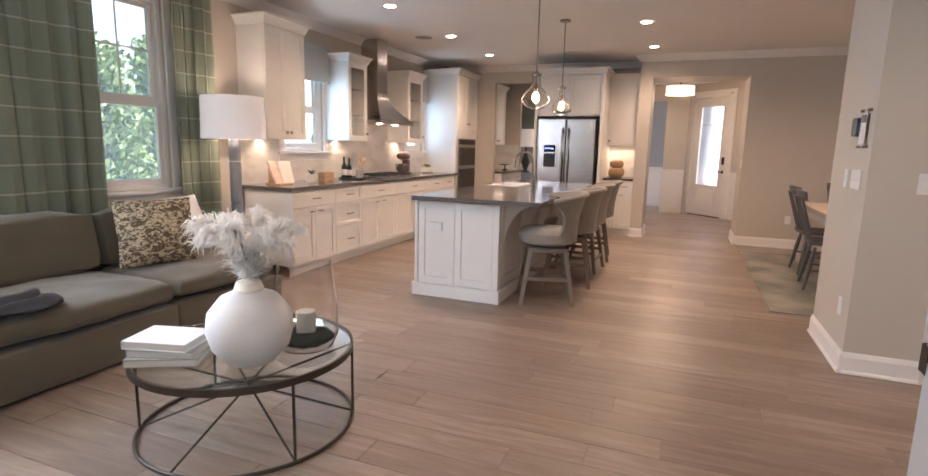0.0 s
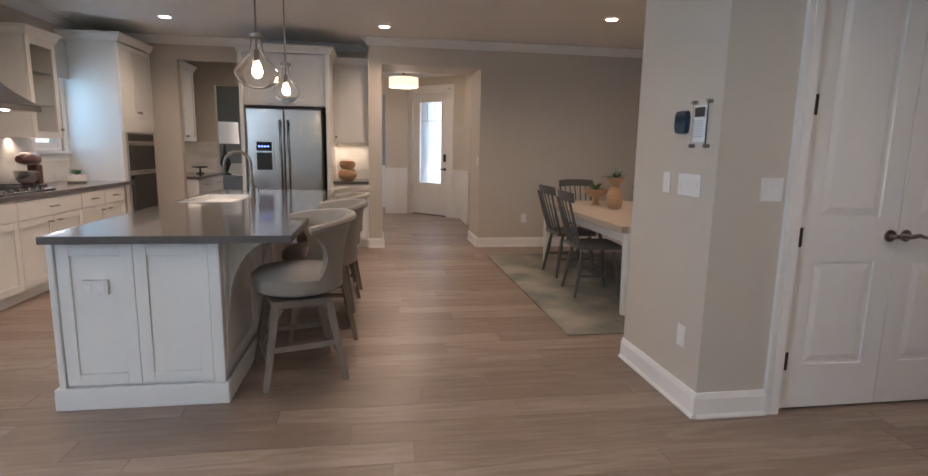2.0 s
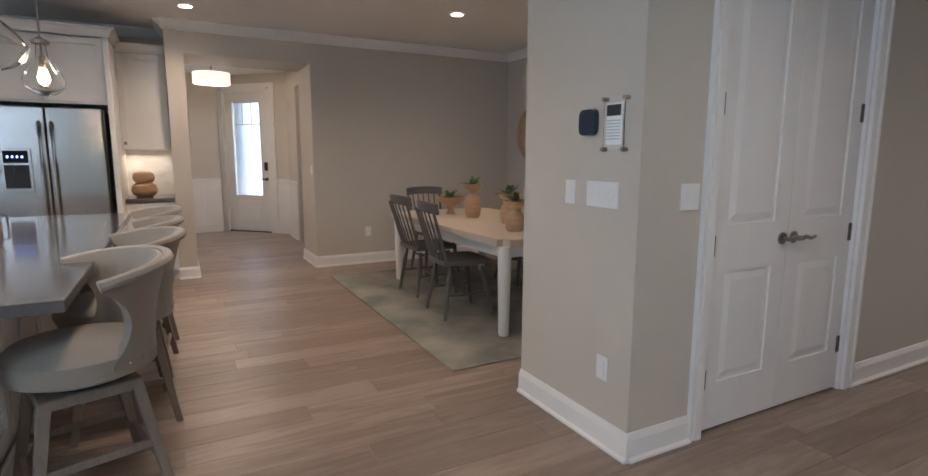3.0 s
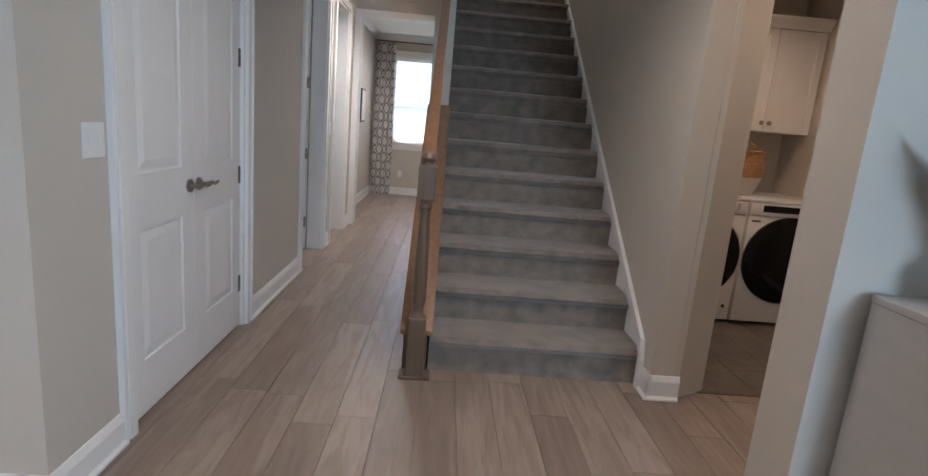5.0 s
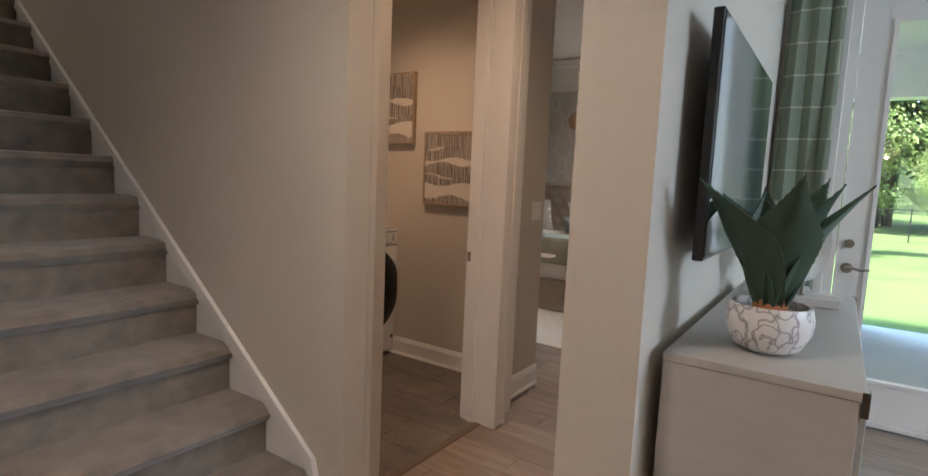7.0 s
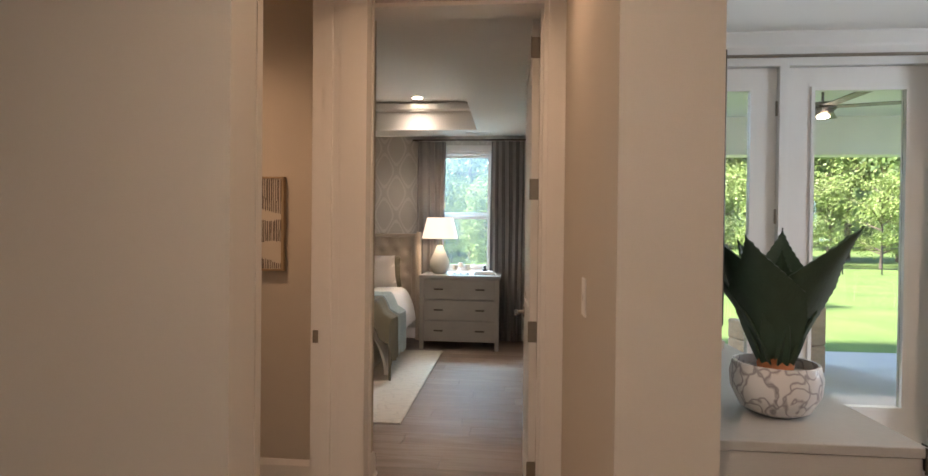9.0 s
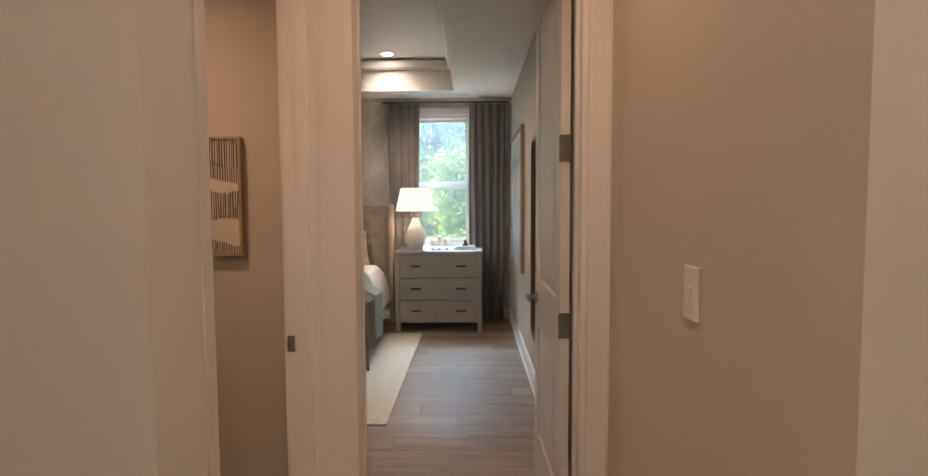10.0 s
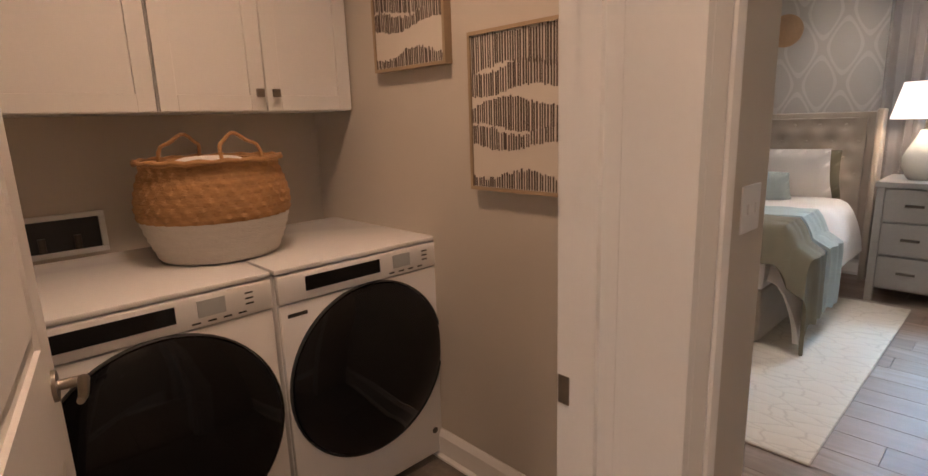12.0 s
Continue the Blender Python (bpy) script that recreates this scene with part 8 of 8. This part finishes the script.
def tree_parts(seed, height, spread, kind):
    """Trunk and limbs, and a crown of separate small leaves with gaps."""
    rg = random.Random(seed)
    tb = bmesh.new()
    if kind == "cone":
        add_tube(tb, [(0, 0, 0), (0, 0, height * 0.5), (0, 0, height * 0.95)], [0.10, 0.07, 0.02], 8)
        tips = []
        for k in range(150):
            z = height * (0.04 + 0.94 * rg.random())
            r = spread * (1 - z / height) ** 0.75 * (0.75 + 0.35 * rg.random()) + 0.05
            a = rg.random() * 6.283
            tips.append(Vector((r * math.cos(a), r * math.sin(a), z)))
        per, size, rad = 34, 0.08, 0.28
    else:
        add_tube(tb, [(0, 0, 0), (0.1, 0.05, height * 0.35), (0.05, -0.1, height * 0.7), (0.1, 0, height)], [0.20 * height / 14, 0.15 * height / 14, 0.09 * height / 14, 0.02], 9)
        tips = []
        for k in range(34):
            z = height * ((0.22 if height > 8 else 0.06) + 0.75 * rg.random() ** 0.8)
            a = rg.random() * 6.283
            r = spread * (1.1 - abs(z / height - 0.55)) * (0.5 + 0.6 * rg.random())
            tip = Vector((r * math.cos(a), r * math.sin(a), z + r * 0.3))
            add_tube(tb, [(0.05, 0, z * 0.92), tuple(tip * 0.5 + Vector((0, 0, z * 0.47))), tuple(tip)], [0.05, 0.03, 0.008], 5)
            tips += [tip, tip * 0.75 + Vector((0, 0, z * 0.24)), tip * 0.5 + Vector((0, 0, z * 0.49))]
        per, size, rad = (64, 0.16, 0.9) if height > 8 else (90, 0.045 * height / 4, 0.10 * height)
    vs, fs = [], []
    for tip in tips:
        for k in range(per):
            c = tip + Vector((rg.gauss(0, 1), rg.gauss(0, 1), rg.gauss(0, 0.8))) * rad * 0.5
            n = Vector((rg.uniform(-1, 1), rg.uniform(-1, 1), rg.uniform(-0.3, 1))).normalized()
            a = n.orthogonal().normalized()
            b = n.cross(a)
            s = size * rg.uniform(0.6, 1.3)
            q = len(vs)
            vs += [c - a * s, c + b * s * 0.5, c + a * s, c - b * s * 0.5]
            fs.append((q, q + 1, q + 2, q + 3))
    me = bpy.data.meshes.new("crown")
    me.from_pydata([tuple(v) for v in vs], [], fs)
    return tb, me


def tree(m, seed, height, spread, kind, leafmat, label, group):
    t = thing("tree", m, label, "tree", group)
    tb, me = tree_parts(seed, height, spread, kind)
    part("trunk", tb, BARK, t, "", True)
    me.materials.append(leafmat)
    c = new("crown", me)
    c.parent = t
    return t


t1 = tree(pose(-6, -31, -0.25), 1, 15, 3.4, "broad", TREELEAF, "tall green tree in the wood behind the lawn", "trees behind the lawn")
t2 = tree(pose(-1, -33, -0.25), 2, 17, 3.0, "broad", TREELEAF, "tall green tree in the wood behind the lawn", "trees behind the lawn")
t3 = tree(pose(4, -30, -0.25), 3, 12, 3.2, "broad", PALELEAF, "pale green tree at the edge of the wood", "trees behind the lawn")
rg = random.Random(77)
s1 = tree(pose(-5, -26.5, -0.25), 9, 5.0, 2.2, "broad", PALELEAF, "leafy green shrub at the edge of the wood", "shrubs behind the lawn")
for k in range(26):
    copy_thing(s1, pose(-32 + 2.6 * k + rg.uniform(-0.8, 0.8), -26 - rg.uniform(0, 3), -0.25, 0, 0, rg.uniform(0, 360)) @ Matrix.Scale(rg.uniform(0.7, 1.3), 4))
for k in range(46):
    x, y = -34 + 72 * (k % 23) / 22 + rg.uniform(-1.2, 1.2), -29 - 5 * (k // 23) - rg.uniform(0, 4)
    copy_thing(rg.choice((t1, t2, t3)), pose(x, y, -0.25, 0, 0, rg.uniform(0, 360)) @ Matrix.Scale(rg.uniform(0.8, 1.25), 4))
bm = bmesh.new()
rows_ = []
for i in range(90):
    x = -110 + 220 * i / 89
    hgt = 13 + 3.5 * noise.noise(Vector((x * 0.12, 0, 0))) + 2 * noise.noise(Vector((x * 0.7, 3, 0)))
    rows_.append([bm.verts.new((x, -62 + 3 * noise.noise(Vector((x * 0.3, z, 1))), -0.3 + hgt * z)) for z in (0, 0.25, 0.5, 0.75, 1.0)])
for a, b in zip(rows_, rows_[1:]):
    for j in range(4):
        bm.faces.new((a[j], b[j], b[j + 1], a[j + 1]))
setting("backdrop", bm, two_tone("far_woods", (0.03, 0.055, 0.02), (0.10, 0.16, 0.05), "NOISE", 0.6, 0.4, 0.6, 0.9, stretch=(1, 1, 0.5), bump=0), "far green wood beyond the lawn", "backdrop")
b1 = tree(pose(2.25, -14.0, -0.25), 4, 3.7, 0.75, "broad", PALELEAF, "young pale green tree outside the bedroom window", "garden trees")
w1 = tree(pose(-11.5, 8.3, -0.25), 5, 3.5, 0.62, "cone", TREELEAF, "tall dense evergreen outside the living room window", "evergreens")
for x, y, s in ((-11.0, 6.4, 0.85), (-12.0, 9.9, 1.12), (-12.4, 4.6, 1.0), (-12.6, 13.2, 1.1), (-12, 17, 1.1)):
    copy_thing(w1, pose(x, y, -0.25, 0, 0, x * 50) @ Matrix.Scale(s, 4))
for x, y, s in ((-4.2, -10.0, 0.8), (-2.6, -12.5, 1.0), (0.6, -16, 1.0)):
    copy_thing(b1, pose(x, y, -0.25, 0, 0, x * 40) @ Matrix.Scale(s, 4))
nh = thing("neighbour_house", (15.5, 3.4, -0.22), "neighbouring house with pale siding seen through the blind", "house")
part("wall", boxes((0, -6, 0, 0.2, 6, 3.0)), SIDING, nh)
for k in range(18):
    part("siding_board", boxes((-0.02, -6, 0.1 + k * 0.16, 0.0, 6, 0.24 + k * 0.16)), SIDING, nh)
part("roof", boxes((-0.4, -6.4, 3.0, 3.0, 6.4, 3.2)), ROOFING, nh)
sh = thing("porch_planter", pose(0.75, 14.4, -0.22), "small green plant outside the front door", "plant")
part("pot", lathe([(0.12, 0), (0.17, 0.4), (0.15, 0.4), (0.12, 0.1)], 20), CERAMIC, sh, "", True)
leafy(sh, 0, 0, 0.40, 0.45, 18, 5, 0.12)
setting("front_walk", boxes((-2, 12.9, -0.23, 6, 17, -0.10)), CONCRETE, "pale concrete porch outside the front door", "pavement")


# ---- planks and tiles, piece by piece ----
def plank_mesh(length, width=0.182):
    bm = bmesh.new()
    g, c = 0.0007, 0.0014
    x0, x1, y0, y1 = -length / 2 + g, length / 2 - g, -width / 2 + g, width / 2 - g
    lo = [bm.verts.new(p) for p in ((x0, y0, -0.009), (x1, y0, -0.009), (x1, y1, -0.009), (x0, y1, -0.009))]
    md = [bm.verts.new((v.co.x, v.co.y, -c)) for v in lo]
    tp = [bm.verts.new(p) for p in ((x0 + c, y0 + c, 0), (x1 - c, y0 + c, 0), (x1 - c, y1 - c, 0), (x0 + c, y1 - c, 0))]
    for a, b in ((lo, md), (md, tp)):
        for i in range(4):
            bm.faces.new((a[i], a[(i + 1) % 4], b[(i + 1) % 4], b[i]))
    bm.faces.new(tp)
    return bm


def in_floor(x, y):
    if 2.24 < x < 4.32 and -0.2 < y < 1.48:
        return False
    if 2.36 < x < 6.3 and -0.33 < y < 2.8:
        return False
    if y < -1.05:
        return 1.15 < x < 6.3 and y > -4.45
    if y < 11.2 and x < -4.2:
        return False
    return -5.1 < x < 9.45 and y < 14.4


floor_ob = bpy.data.objects["floor"]
rng = random.Random(5)
whole = mesh_of("plank", plank_mesh(1.22), PLANK)
rest_v, rest_f, near_count = [], [], 0
for row in range(int((14.5 + 4.5) / 0.182)):
    y = -4.45 + 0.182 * (row + 0.5)
    x = -5.2 - rng.random() * 1.22
    while x < 9.5:
        cx = x + 0.61
        x += 1.22
        ok = [in_floor(cx + d, y) for d in (-0.6, -0.3, 0, 0.3, 0.6)]
        if not any(ok):
            continue
        xa, xb = cx - 0.61, cx + 0.61
        for lo_x, hi_x, la, lb in ((2.24, 4.32, -0.2, 1.48), (2.36, 6.3, -0.33, 2.8)):
            if la < y < lb:
                if xa < lo_x < xb:
                    xb = lo_x
                elif xa < hi_x < xb:
                    xa = hi_x
        if y < 11.2:
            xa = max(xa, -4.2)
        if y < -1.05:
            xa, xb = max(xa, 1.2), min(xb, 6.3)
        if xb - xa < 0.03:
            continue
        near = (-2.6 < cx < 2.6 and 0.6 < y < 7.4) or (1.2 < cx < 2.8 and -3.4 < y < 0.6) or (2.6 < cx < 5 and 2.9 < y < 4)
        if near and near_count < 300:
            near_count += 1
            full = abs(xb - xa - 1.22) < 1e-3
            ob = new("plank", whole if full else mesh_of("plank", plank_mesh(xb - xa), PLANK))
            ob.location = ((xa + xb) / 2, y, 0)
            ob.parent = floor_ob
        else:
            k = len(rest_v)
            g, c = 0.0007, 0.0014
            q = ((xa + g, y - 0.091 + g), (xb - g, y - 0.091 + g), (xb - g, y + 0.091 - g), (xa + g, y + 0.091 - g))
            qi = ((xa + g + c, y - 0.091 + g + c), (xb - g - c, y - 0.091 + g + c), (xb - g - c, y + 0.091 - g - c), (xa + g + c, y + 0.091 - g - c))
            rest_v += [(p[0], p[1], -0.009) for p in q] + [(p[0], p[1], 0.0) for p in qi]
            rest_f += [(k + 4, k + 5, k + 6, k + 7)] + [(k + i, k + (i + 1) % 4, k + 4 + (i + 1) % 4, k + 4 + i) for i in range(4)]
me = bpy.data.meshes.new("planks")
me.from_pydata(rest_v, [], rest_f)
me.materials.append(PLANKS)
tagged(new("planks", me), "", "", "", "stuff").parent = floor_ob

tile_floor = tagged(new("laundry_floor", mesh_of("laundry_floor", boxes((2.25, -0.18, -0.0085, 4.32, 1.48, -0.004)), GROUT)), "dark slate tile laundry floor", "floor", "", "structure")
for j in range(6):
    y0, y1 = -0.178 + 0.28 * j, min(1.478, -0.178 + 0.28 * j + 0.276)
    x = 2.262 - (0.30 if j % 2 else 0.0)
    while x < 4.30:
        xa, xb = max(2.262, x), min(4.318, x + 0.596)
        x += 0.60
        t_ob = new("tile", mesh_of("tile", boxes((xa, y0, -0.003, xb, y1, 0.002), bev=0.0015), TILE))
        t_ob.parent = tile_floor
setting("threshold", boxes((2.22, 0.44, -0.005, 2.26, 1.30, 0.006), bev=0.003), NEWELWOOD, "wood threshold strip at the laundry door", "trim")
